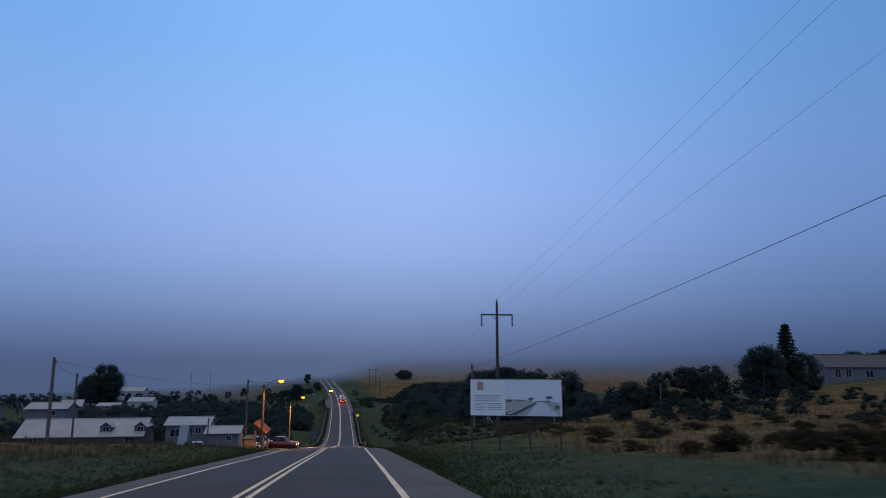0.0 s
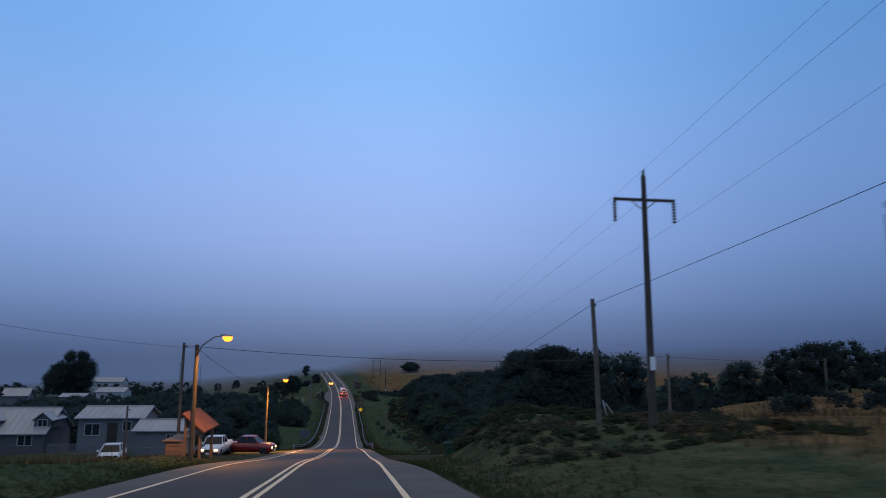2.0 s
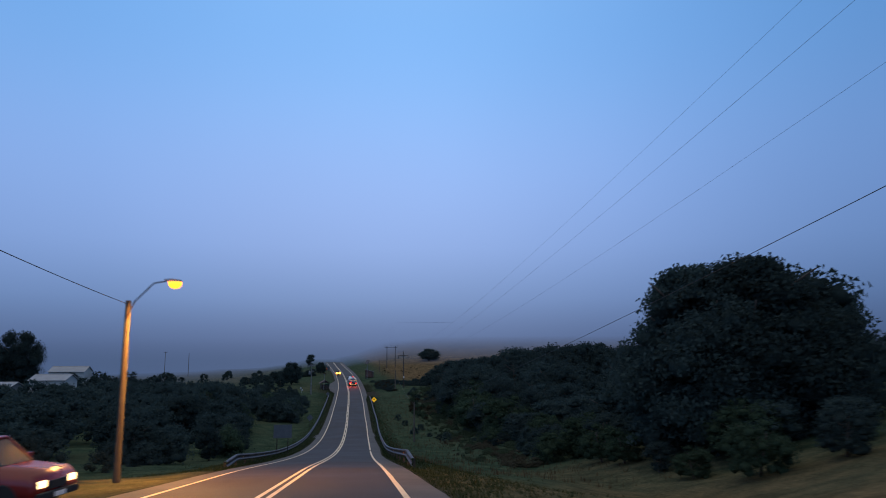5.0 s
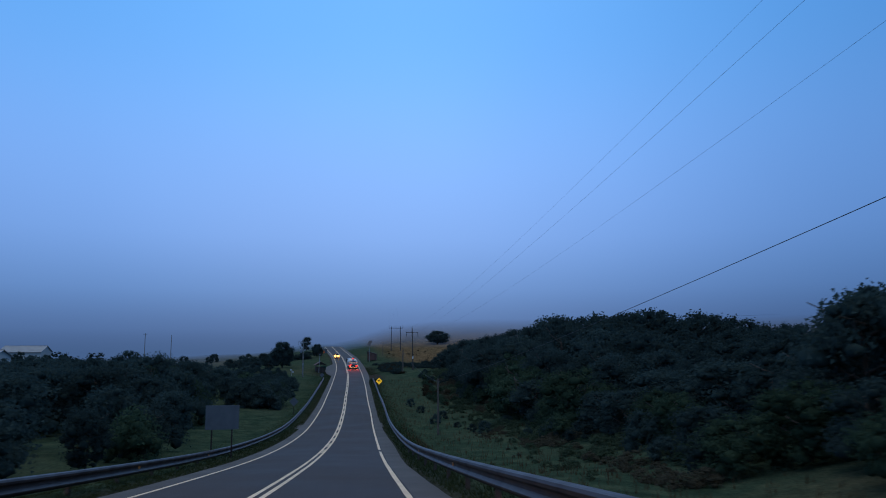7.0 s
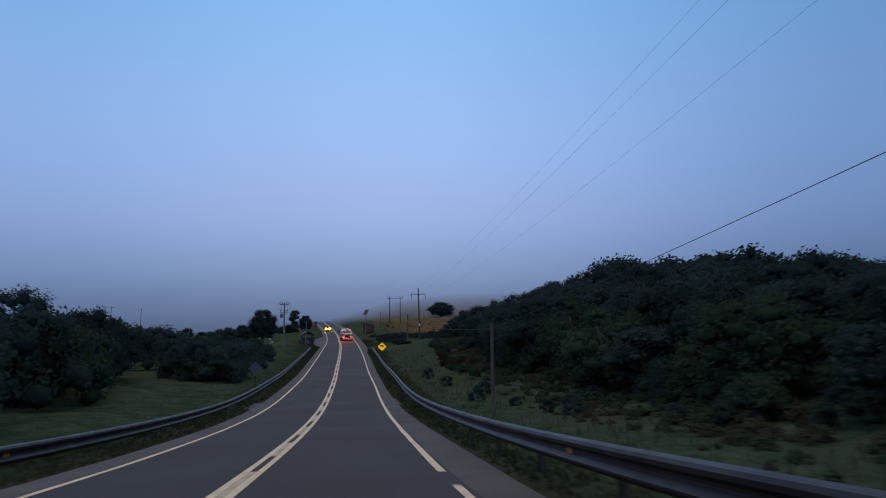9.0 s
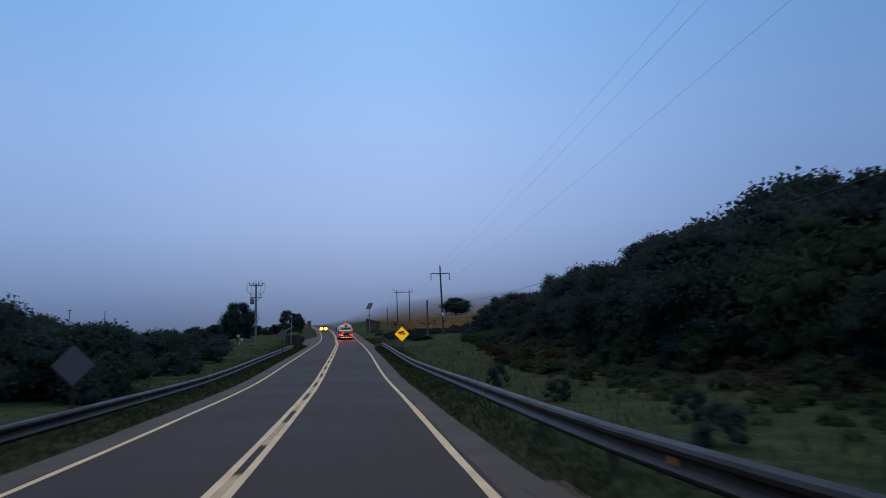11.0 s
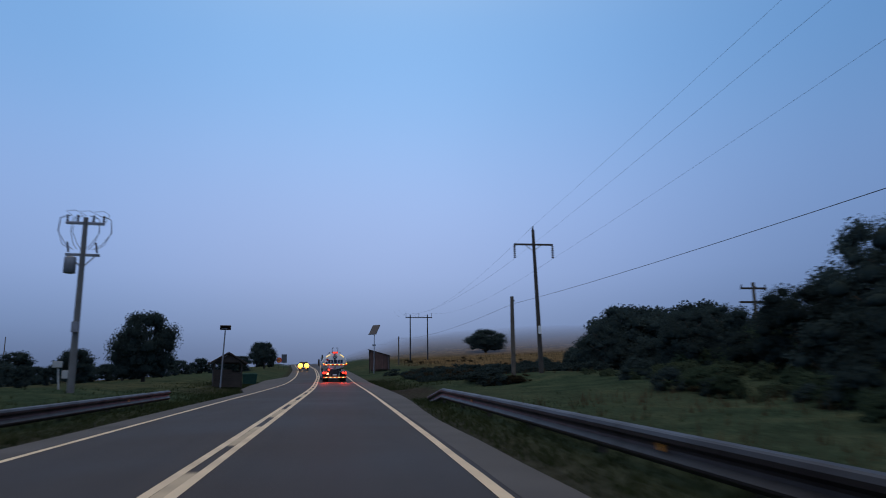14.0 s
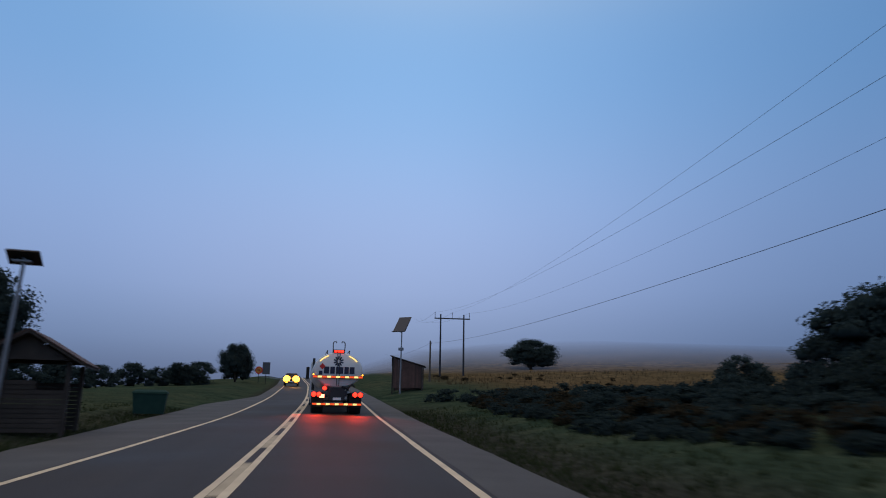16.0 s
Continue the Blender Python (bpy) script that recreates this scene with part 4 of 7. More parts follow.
# the thicket on the low side
low_placed, thicket = [], []
for _ in range(3000):
    y = rng.uniform(116, 302)
    d = rng.uniform(0, 1) ** 1.3 * 50
    u = -float(np.interp(y, (116, 135, 178, 188, 216, 230, 262, 300), (14, 12.5, 11.5, 17, 18, 12, 13, 17))) - d
    x = float(cx(y)) + u
    if any((x - a) ** 2 + (y - b) ** 2 < 7.5 for a, b in low_placed) or len(low_placed) > 230:
        continue
    low_placed.append((x, y))
    top = float(np.interp(-u, (10, 15, 22, 34, 60), (2.6, 4.6, 6.6, 8.6, 9.0))) + float(np.interp(y, (116, 130, 160, 172, 190, 208, 240, 270, 302), (4.6, 2.0, 1.2, 1.7, 1.7, 0.7, -0.8, -1.6, -2.4)))
    h = max(1.4, min(6.5, top - ground(x, y) + rng.uniform(-0.9, 0.5)))
    if d > 11:
        thicket.append((x, y, h))
        continue
    pick = rng.random()
    (shrub if pick < 0.55 else shrub_mid if pick < 0.75 else trees[1] if h > 3 else shrub).put(x, y, h, rng.uniform(0.75, 1.1), rng.uniform(0, 360))

joined_wood("thicket", thicket, "dense dark thicket filling the low ground", 0.042, 760, 50)
# taller trees that stand out of the thicket
for x, y, h in ((-23.4, 205, 7.7), (-27.3, 206, 6.9), (-21.2, 214, 6.5), (-31.5, 208, 7.0), (-24.5, 198, 5.6)):
    near_trees[int(h * 10) % 2].put(x, y, h, 0.85, x * 37, label="round dark tree standing out of the thicket")
# the close hedge behind the left rail
for _ in range(55):
    y = rng.uniform(222, 288)
    x = float(cx(y)) - float(np.interp(y, (205, 240, 288), (10.5, 11.5, 14))) - rng.uniform(0, 5)
    (shrub if rng.random() < 0.8 else shrub_mid).put(x, y, max(1.2, float(np.interp(y, (205, 240, 288), (4.2, 4.0, 4.4))) - ground(x, y) + rng.uniform(-0.6, 0.2)), rng.uniform(0.8, 1.1), rng.uniform(0, 360))

def joined_scrub(name, spots, label, material, seed=33):
    """Low scrub that nobody could count, in one mesh."""
    allv, allf, n = [], [], 0
    kinds = [leaf_cloud(seed + k, 12, 420, 0.075, low_shape, 0.42, 0.05) for k in range(3)]
    for i, (x, y, h, w) in enumerate(spots):
        v, f = kinds[i % 3]
        a = i * 1.7
        r = np.array([[math.cos(a), -math.sin(a), 0], [math.sin(a), math.cos(a), 0], [0, 0, 1]])
        allv.append((v @ r.T) * np.array([h * w, h * w, h]) + np.array([x, y, ground(x, y) - 0.04]))
        allf += [tuple(j + n for j in q) for q in f]
        n += len(v)
    return tagged(new(name, raw_mesh(name, np.concatenate(allv).tolist(), allf, material)), label, "scrub", kind="stuff")


# the overgrown bank behind the low rail
bank_scrub = []
for _ in range(92):
    y = rng.uniform(223, 273)
    u = -float(np.interp(y, (212, 240, 256, 262, 273), (9.6, 9.8, 10.0, 11.2, 14.0))) - rng.uniform(0, 7)
    bank_scrub.append((float(cx(y)) + u, y, rng.uniform(1.3, 2.2), rng.uniform(0.9, 1.2)))
joined_scrub("bank_thicket", bank_scrub, "dense dark thicket over the bank behind the guard rail", LEAF_DARK, 43)
# undergrowth before the wood
for _ in range(48):
    y = rng.uniform(232, 285)
    u = float(np.interp(y, (232, 247, 258, 285), (15.5, 14.2, 15.0, 17.5))) + abs(rng.gauss(0, 1.6))
    (shrub if rng.random() < 0.2 else shrub_mid if rng.random() < 0.7 else weed).put(float(cx(y)) + u, y, rng.uniform(0.6, 1.3), rng.uniform(0.9, 1.4), rng.uniform(0, 360))

# the belt of rank weeds and brambles between the meadow and the wood
belt_green, belt_dry = [], []
for _ in range(620):
    y = rng.uniform(150, 302)
    a, b = float(np.interp(y, (140, 190, 225, 258, 302), (12.5, 14.5, 14.2, 15.0, 19.0))), wood_edge(y) + 1.0
    u = a + (b - a) * rng.uniform(0, 1) ** 0.8
    h = 0.22 + 0.7 * rng.uniform(0.3, 1.0) * min(1.0, (u - a) / 5 + 0.1)
    (belt_dry if noise.noise((u * 0.2, y * 0.07, 4.0)) > 0.12 else belt_green).append((float(cx(y)) + u, y, h, rng.uniform(1.0, 1.7)))
joined_scrub("undergrowth", belt_green, "low green brambles and rank weeds before the wood", BRAMBLE, 63)
joined_scrub("dry_undergrowth", belt_dry, "low brown rank weeds before the wood", BRAMBLE_DRY, 67)
# rough weeds over the bank at the corner of the side lane
bank_green, bank_dry = [], []
for _ in range(330):
    x, y = rng.uniform(6.3, 20), rng.uniform(56, 74)
    (bank_dry if noise.noise((x * 0.3, y * 0.3, 9.0)) > 0.08 else bank_green).append((x, y, rng.uniform(0.16, 0.42) * (1.4 if y > 69 else 1.0), rng.uniform(1.2, 2.4)))
joined_scrub("bank_weeds", bank_green, "rough green weeds over the roadside bank", BRAMBLE, 71)
joined_scrub("dry_bank_weeds", bank_dry, "rough brown weeds over the roadside bank", BRAMBLE_DRY, 73)

# meadow bushes on the right, dry weeds
for x, y, h, w in ((15.2, 197, 1.5, 0.9), (14.2, 199.5, 0.9, 1.0), (11.0, 209, 1.3, 0.9), (12.5, 214, 1.2, 0.9), (10.2, 222, 1.1, 1.0), (9.4, 232, 1.4, 0.8), (18, 188, 1.0, 1.0),
                   (16.5, 270, 1.4, 1.1), (18.5, 264, 1.2, 1.2), (20, 275, 1.6, 1.1), (15.5, 281, 1.2, 1.2), (17, 288, 1.3, 1.2), (21, 258, 1.2, 1.2), (13.2, 205, 0.8, 1.0), (19.5, 205, 1.2, 1.0)):
    shrub.put(x, y, h, w, rng.uniform(0, 360))
for _ in range(90):
    y = rng.uniform(10, 62)
    x = rng.uniform(15, 48)
    (weed if rng.random() < 0.8 else shrub).put(x, y, rng.uniform(0.3, 0.75), rng.uniform(1.6, 3.2), rng.uniform(0, 360))
for _ in range(26):
    weed.put(rng.uniform(15, 30), rng.uniform(12, 32), rng.uniform(0.5, 1.0), rng.uniform(1.2, 2.0), rng.uniform(0, 360))
for x, y, h in ((8.2, 71, 0.8), (10.2, 72.5, 0.9), (13, 72, 0.7), (9.3, 70, 0.6), (11.2, 69.5, 0.5)):
    shrub_mid.put(x, y, h, 1.4, x * 40)
far_scrub = []
for _ in range(40):
    x, y = rng.uniform(28, 66), rng.uniform(66, 92)
    far_scrub.append((x, y, rng.uniform(1.1, 2.1), rng.uniform(0.9, 1.4)))
joined_scrub("field_scrub", far_scrub, "dark scrub across the far side of the dry field", LEAF_DARK, 39)
scrub, dry_scrub = [], []
for _ in range(90):
    y = rng.uniform(301, 338)
    scrub.append((26 - (y - 303) * 0.5 + rng.uniform(-4, 4), y, rng.uniform(0.6, 1.0), rng.uniform(1.5, 2.4)))
for _ in range(60):
    x = rng.uniform(19.5, 37)
    scrub.append((x, 331 - (x - 19.5) * 0.9 + rng.uniform(-3, 3), float(np.interp(x, (19.5, 24, 28, 37), (0.9, 1.4, 2.4, 3.4))) * rng.uniform(0.7, 1.1), rng.uniform(0.9, 1.4)))
for _ in range(190):
    y = rng.uniform(296.5, 334)
    edge = float(np.interp(y, (296, 299, 303, 310, 320, 334), (12.0, 10.2, 9.0, 8.3, 8.2, 9.2)))
    u = edge + rng.uniform(0.3, 1.0) * rng.uniform(0, 1) * (14.5 - edge) + 0.3
    (scrub if rng.random() < 0.65 else dry_scrub).append((float(cx(y)) + u, y, rng.uniform(0.3, 0.55) + (0.25 if u > 11 else 0.0), rng.uniform(1.3, 2.2)))
joined_scrub("ditch_scrub", scrub, "dark low scrub filling the ditch beside the road", LEAF_DARK)
joined_scrub("dry_scrub", dry_scrub, "brown dry scrub among the green in the ditch", LEAF_DRY, 36)
near_trees[0].put(27.0, 315.5, 10.5 - ground(27.0, 315.5), 0.95, 25)
near_trees[1].put(23.4, 310.5, 8.0 - ground(23.4, 310.5), 1.0, 125)
trees[0].put(33.2, 346, 3.6, 1.15, 20)
trees[1].put(35.6, 347, 3.0, 1.1, 220)
trees[1].put(31.6, 345, 2.6, 1.0, 120)
for _ in range(16):
    weed.put(rng.uniform(9, 30), rng.uniform(345, 400), rng.uniform(0.25, 0.5), 1.8, rng.uniform(0, 360))
# trees round the house on the hill
for x, y, h, w, k in ((57, 90, 8.3, 0.72, 1), (60, 93, 7.6, 0.7, 1), (52, 110, 6.5, 0.9, 0), (57, 112, 7.0, 0.9, 1), (62, 113, 6.8, 0.9, 0), (47, 112, 5.6, 0.9, 1), (66, 106, 7.5, 0.8, 1), (73, 104, 7.0, 0.8, 0),
                      (42, 118, 5.2, 0.9, 0), (70, 112, 6.0, 0.9, 1), (79, 116, 5.0, 0.9, 0), (97, 131, 5.6, 0.9, 0), (104, 132, 6.4, 0.8, 1), (110, 130, 6.0, 0.8, 1)):
    trees[k].put(x, y, h, w, rng.uniform(0, 360))


def conifer():
    """A tall conifer with tiers of drooping boughs."""
    r = random.Random(8)
    t = thing("conifer", "tall dark conifer with tiers of boughs", "conifer", (69, 102, ground(69, 102)))
    part("trunk", tubed([(0, 0, -0.1), (0, 0, 6), (0.05, 0, 11.4)], 0.28, 8, 0.04), BARK, t)
    v, f = [], []
    g = np.random.default_rng(3)
    for tier in range(17):
        h = 2.2 + tier * 0.54
        reach = 2.7 * (1 - (h - 2.2) / 9.6) + 0.25
        for k in range(8):
            a = k * math.pi / 4 + tier * 0.5 + r.uniform(-0.2, 0.2)
            q = reach * r.uniform(0.7, 1.1)
            for s in np.linspace(0.15, 1, 11):
                for side in range(4):
                    c = np.array([math.cos(a) * q * s, math.sin(a) * q * s, h - 0.35 * s * s * q * 0.5]) + g.normal(scale=0.10, size=3)
                    d = g.normal(size=3)
                    e = np.cross(d, g.normal(size=3))
                    d, e = d / np.linalg.norm(d) * 0.22, e / np.linalg.norm(e) * 0.10
                    i = len(v)
                    v += [(c - d).tolist(), (c - e).tolist(), (c + d).tolist(), (c + e).tolist()]
                    f.append((i, i + 1, i + 2, i + 3))
    part("foliage", raw_mesh("foliage", v, f, LEAF_PINE), None, t)


conifer()
# lone trees
field_tree.put(-21.6, 331, 8.0, 0.8, 15, label="broad leafy tree behind the open shelter")
field_tree.put(35.3, 424.5, 5.9, 1.7, 100, label="lone broad tree on the dry grass slope")
field_tree.put(-14.2, 379, 4.9, 0.8, 200, label="small tree on the verge near the bend")
field_tree.put(-92, 290, 16.5, 0.75, 60, label="big tree among the village houses")
field_tree.put(-99, 296, 12.0, 0.9, 160, label="big tree among the village houses")
trees[1].put(-24, 318, 3.6, 1.0, 30)
trees[1].put(-26.5, 312, 3.2, 1.1, 70)
trees[0].put(-52, 289, 7.0, 0.9, 10)
trees[1].put(-30, 352, 4.0, 1.0, 120)
trees[1].put(-22, 432, 6.5, 0.8, 120)
for k in range(26):
    x, y = -16.5 - k * 0.95 + rng.uniform(-1, 1), 372 - k * 0.9 + rng.uniform(-2, 2)
    (trees[1] if k % 3 == 0 else shrub).put(x, y, rng.uniform(1.5, 2.4) + (1.0 if k % 3 == 0 else 0.0), rng.uniform(1.0, 1.4), rng.uniform(0, 360))
for _ in range(24):
    x, y = rng.uniform(-90, -24), rng.uniform(306, 400)
    shrub.put(x, y, rng.uniform(1.6, 3.6), rng.uniform(0.8, 1.3), rng.uniform(0, 360))
village = []
while len(village) < 150:
    x, y = rng.uniform(-230, -34), rng.uniform(112, 330)
    if (x > -52 and y < 128) or (abs(x + 69) < 9 and abs(y - 258) < 14):
        continue
    village.append((x, y, rng.uniform(2.2, 4.2)))
village += [(rng.uniform(-62, -38), rng.uniform(126, 142), rng.uniform(3.8, 5.4)) for _ in range(22)]
joined_wood("village_hedges", village, "dark hedges and small trees between the village houses", 0.065, 260, 70)
far_trees = [(rng.uniform(-150, -60), rng.uniform(290, 340), rng.uniform(3, 5)) for _ in range(45)] + [(rng.uniform(60, 160), rng.uniform(130, 190), rng.uniform(4, 7)) for _ in range(40)]
joined_wood("far_hedges", far_trees, "far dark hedgerows and trees in the mist", 0.075, 200, 60)


# ---- poles and wires ----
def insulator(bm, at, n=7, r=0.12, drop=1.0):
    x, y, z = at
    prof = [(0.025, 0.0)]
    for i in range(n):
        h = drop * (i + 0.2) / n
        prof += [(0.03, h), (r, h + 0.02), (r * 0.8, h + 0.06), (0.03, h + 0.08)]
    prof.append((0.025, drop))
    return lathe(bm, prof, pose(x, y, z - drop), 10)


def line_pole(x, y, z0, z1, arm_drop, half, lean=0.0, turn=0.0):
    """A tall power pole with one crossarm and two strings of insulators."""
    t = thing("power_pole", "tall dark wooden power pole with a crossarm and hanging insulators", "power pole", (x, y, z0), turn, "power line poles")
    h = z1 - z0
    part("pole", tubed([(0, 0, -0.8), (lean * 0.5, 0, h * 0.5), (lean, 0, h)], 0.19, 10, 0.11), POLE_DARK, t)
    zc = h - arm_drop
    part("crossarm", boxed(-half + lean, -0.06, zc - 0.07, half + lean, 0.06, zc + 0.07, 0.015), POLE_DARK, t)
    for s in (-1, 1):
        part("brace", tubed([(lean, 0.08, zc - 0.5), (lean + s * half * 0.38, 0.08, zc - 0.06)], 0.025, 6), DULL_METAL, t)
        part("insulator", insulator(bmesh.new(), (lean + s * (half - 0.05), 0, zc - 0.07)), CERAMIC, t, "brown ceramic string of insulators", True)
    part("insulator", insulator(bmesh.new(), (lean, 0, h + 0.3), 3, 0.08, 0.3), CERAMIC, t, smooth=True)
    part("number_plate", boxed(lean * 0.3 - 0.12, -0.23, 2.9, lean * 0.3 + 0.12, -0.2, 3.5), SIGN_WHITE, t, "small pale plate")
    return [(x + lean - half + 0.05, y, z0 + zc - 1.1), (x + lean, y, z1 + 0.3), (x + lean + half - 0.05, y, z0 + zc - 1.1)]


def wood_pole(x, y, z0, z1, lean=(0, 0), r=0.13, label="weathered round wooden utility pole", arm=0.0, group="wooden utility poles"):
    t = thing("utility_pole", label, "utility pole", (x, y, z0), 0, group)
    h = z1 - z0
    part("pole", tubed([(0, 0, -0.7), (lean[0] * 0.4, lean[1] * 0.4, h * 0.5), (lean[0], lean[1], h)], r, 9, r * 0.75), POLE_WOOD, t)
    if arm:
        part("crossarm", boxed(lean[0] - arm, -0.05, h - 0.45, lean[0] + arm, 0.05, h - 0.33, 0.01), DARK_WOOD, t)
        if "two crossarms" in label:
            part("crossarm", boxed(lean[0] - arm * 1.15, -0.05, h - 1.35, lean[0] + arm * 1.15, 0.05, h - 1.22, 0.01), DARK_WOOD, t)
        for s in (-0.9, 0.0, 0.9):
            part("insulator", insulator(bmesh.new(), (lean[0] + s * arm, 0, h - 0.15), 2, 0.05, 0.18), CERAMIC, t)
    part("spool", lathe(bmesh.new(), [(0.04, 0), (0.06, 0.02), (0.035, 0.06), (0.06, 0.1), (0.04, 0.12)], pose(lean[0] + 0.14, lean[1], h - 0.35), 8), CERAMIC, t)
    return (x + lean[0], y + lean[1], z1 - 0.2)


def wire(a, b, sag, r=0.012, label="thin black overhead wire between poles", n=24):
    ob = new("overhead_wire", finish("overhead_wire", tube(bmesh.new(), sagging(a, b, sag, n), r, 5, caps=False), WIRE, True))
    return tagged(ob, label, "overhead wire", "overhead wires")


p_back = [(11.6, -60, 39.65), (13.1, -60, 41.65), (14.6, -60, 39.65)]
p_one = line_pole(13.9, 63.3, 13.85, 25.75, 1.15, 1.5)
p_two = line_pole(15.05, 301, ground(15.05, 301), 14.4, 1.15, 1.55, lean=-0.25)
for a, b in zip(p_back, p_one):
    wire(a, b, 0.8, 0.0045)
for a, b in zip(p_one, p_two):
    wire(a, b, 3.2, 0.0045)


def twin_pole(x0, x1, y, z0, z1):
    """Two poles that carry one long crossarm."""
    t = thing("twin_power_pole", "two tall poles joined by a long crossarm", "power pole", ((x0 + x1) / 2, y, z0), 0, "power line poles")
    w, h = (x1 - x0) / 2, z1 - z0
    for s in (-1, 1):
        part("pole", tubed([(s * w, 0, -0.8), (s * w, 0, h * 0.5), (s * w, 0, h)], 0.17, 9, 0.11), DARK_STEEL, t)
    part("crossarm", boxed(-w - 1.0, -0.07, h - 0.75, w + 1.0, 0.07, h - 0.57, 0.015), DARK_STEEL, t)
    for s in (-w - 0.9, 0.0, w + 0.9):
        part("insulator", insulator(bmesh.new(), (s, 0, h + 0.35), 4, 0.09, 0.9), CERAMIC, t)
    return [((x0 + x1) / 2 + s, y, z1 + 0.3) for s in (-w - 0.9, 0.0, w + 0.9)]


p_three = twin_pole(13.7, 17.4, 397.7, 8.2, 18.2)
for a, b in zip(p_two, p_three):
    wire(a, b, 1.4, 0.0065)
for a, b in zip(p_three, [(18, 520, 33), (20, 520, 33), (22, 520, 33)]):
    wire(a, b, 1.5, 0.012)

c1 = wood_pole(12.05, 65.0, 13.95, 20.05, (-0.3, -0.3), label="leaning weathered wooden utility pole beside the meadow")
c2 = wood_pole(10.0, 197.6, -0.9, 5.2, (0.0, 0.0), label="weathered wooden utility pole in the green meadow")
c3 = wood_pole(12.2, 298, ground(12.2, 298), 8.8, (0.05, 0.0), label="thick weathered wooden utility pole beside the power pole", r=0.17)
c4 = wood_pole(9.7, 376, 7.3, 11.9)
c0 = (12.4, -12, 26.65)
low = lambda p, d: (p[0], p[1], p[2] - d)
for a, b, s in ((c0, low(c1, 0.05), 0.6), (low(c1, 0.05), low(c2, 0.15), 1.35), (low(c2, 0.15), low(c3, 0.33), 0.9), (low(c3, 0.33), low(c4, 0.1), 0.75), (low(c4, 0.1), (8.5, 470, 17), 0.8)):
    wire(a, b, s, 0.010, "thick black overhead cable between wooden poles")
k1 = (-8.3, 75.4, 17.75)
k2 = wood_pole(-11.2, 85.1, ground(-11.2, 85.1), 18.3, label="dark wooden utility pole behind the street lamp")
k3 = wood_pole(-20.0, 52, ground(-20, 52) - 0.2, 20.45, label="tall dark utility pole at the field edge")
k4 = wood_pole(-29.4, 83, ground(-29.4, 83), 19.05, label="tall dark utility pole at the field edge")
k5 = wood_pole(27, 89, ground(27, 89), 17.85, (0.0, 0.0), label="short grey utility pole in the dry field")
wood_pole(-16.7, 92, ground(-16.7, 92), 13.45, label="short dark pole by the parked car", r=0.1)
k7 = wood_pole(42.1, 90, ground(42.1, 90), 17.65, label="short grey utility pole in the dry field")
wire(k2, k5, 0.7, 0.02, "thick black cable crossing over the road")
wire(k1, (-8.45, 114.9, 14.15), 0.5, 0.014, "thin black wire between the two street lamps")
wire(k1, k3, 0.5, 0.008)
wire(k1, k2, 0.05, 0.014)
wire(k3, k4, 0.3, 0.014)
wire(k5, k7, 0.2, 0.014)
wood_pole(26.6, 291.3, ground(26.6, 291.3), 8.9, label="wooden pole with two crossarms among the trees", arm=0.9)
wood_pole(-87, 420, ground(-87, 420), 16.2, arm=0.8, label="far wooden pole with a crossarm in the mist")
wood_pole(-76.5, 420, ground(-76, 420), 15.4, label="far bare wooden pole in the mist")


def transformer_pole(x, y, z0, z1):
    """A pole with crossarms, a transformer, fuses and looping leads."""
    t = thing("transformer_pole", "concrete pole with crossarms, a transformer and looping leads", "utility pole", (x, y, z0), 8)
    h = z1 - z0
    part("pole", tubed([(0, 0, -0.7), (0, 0, h * 0.5), (0, 0, h)], 0.17, 9, 0.11), CONCRETE, t)
    part("crossarm", boxed(-0.85, -0.06, h - 0.35, 0.85, 0.06, h - 0.22, 0.01), DULL_METAL, t)
    part("crossarm", boxed(-0.75, -0.06, h - 1.9, 0.75, 0.06, h - 1.78, 0.01), DULL_METAL, t)
    for s in (-0.8, -0.35, 0.35, 0.8):
        part("insulator", insulator(bmesh.new(), (s, 0, h + 0.12), 3, 0.07, 0.34), CERAMIC, t)
    for s in (-0.7, 0.55):
        part("fuse", tubed([(s, -0.1, h - 1.25), (s + 0.1, -0.14, h - 1.75)], 0.045, 7), CERAMIC, t)
    body = lathe(bmesh.new(), [(0.22, 0), (0.27, 0.03), (0.27, 0.72), (0.24, 0.78), (0.1, 0.82)], pose(-0.5, -0.05, h - 2.75), 14)
    part("transformer", body, DULL_METAL, t, "grey drum transformer", True)
    part("brace", tubed([(0, -0.06, h - 2.5), (0.55, -0.06, h - 1.9)], 0.03, 6), DULL_METAL, t)
    part("brace", tubed([(0, -0.06, h - 2.5), (-0.5, -0.06, h - 1.9)], 0.03, 6), DULL_METAL, t)
    for s, d in ((-0.8, -0.42), (-0.6, -0.62), (-0.35, -0.3), (0.8, 0.4), (0.6, 0.66), (0.35, 0.3), (-0.1, -0.5), (0.15, 0.55)):
        part("lead", tubed([(s, 0, h + 0.1), (s + d * 0.8, 0.05, h - 0.05), (s + d * 0.9, 0.05, h - 0.7), (s + d * 0.3, -0.05, h - 1.35), (s * 0.7, -0.1, h - 1.6)], 0.014, 5), WIRE, t)
    for s in (-0.62, 0.0, 0.62):
        part("lead", tubed([(s, 0.05, h + 0.1), (s - 0.3, 0.1, h + 0.32), (s + 0.12, 0.12, h + 0.38), (s + 0.4, 0.1, h + 0.2), (s + 0.2, 0.05, h - 0.3)], 0.012, 5), WIRE, t)
    part("meter_box", boxed(-0.14, -0.32, 2.6, 0.14, -0.15, 3.1, 0.02), DULL_METAL, t)
    return (x, y, z1)


transformer_pole(-11.9, 284.6, 2.6, 10.75)


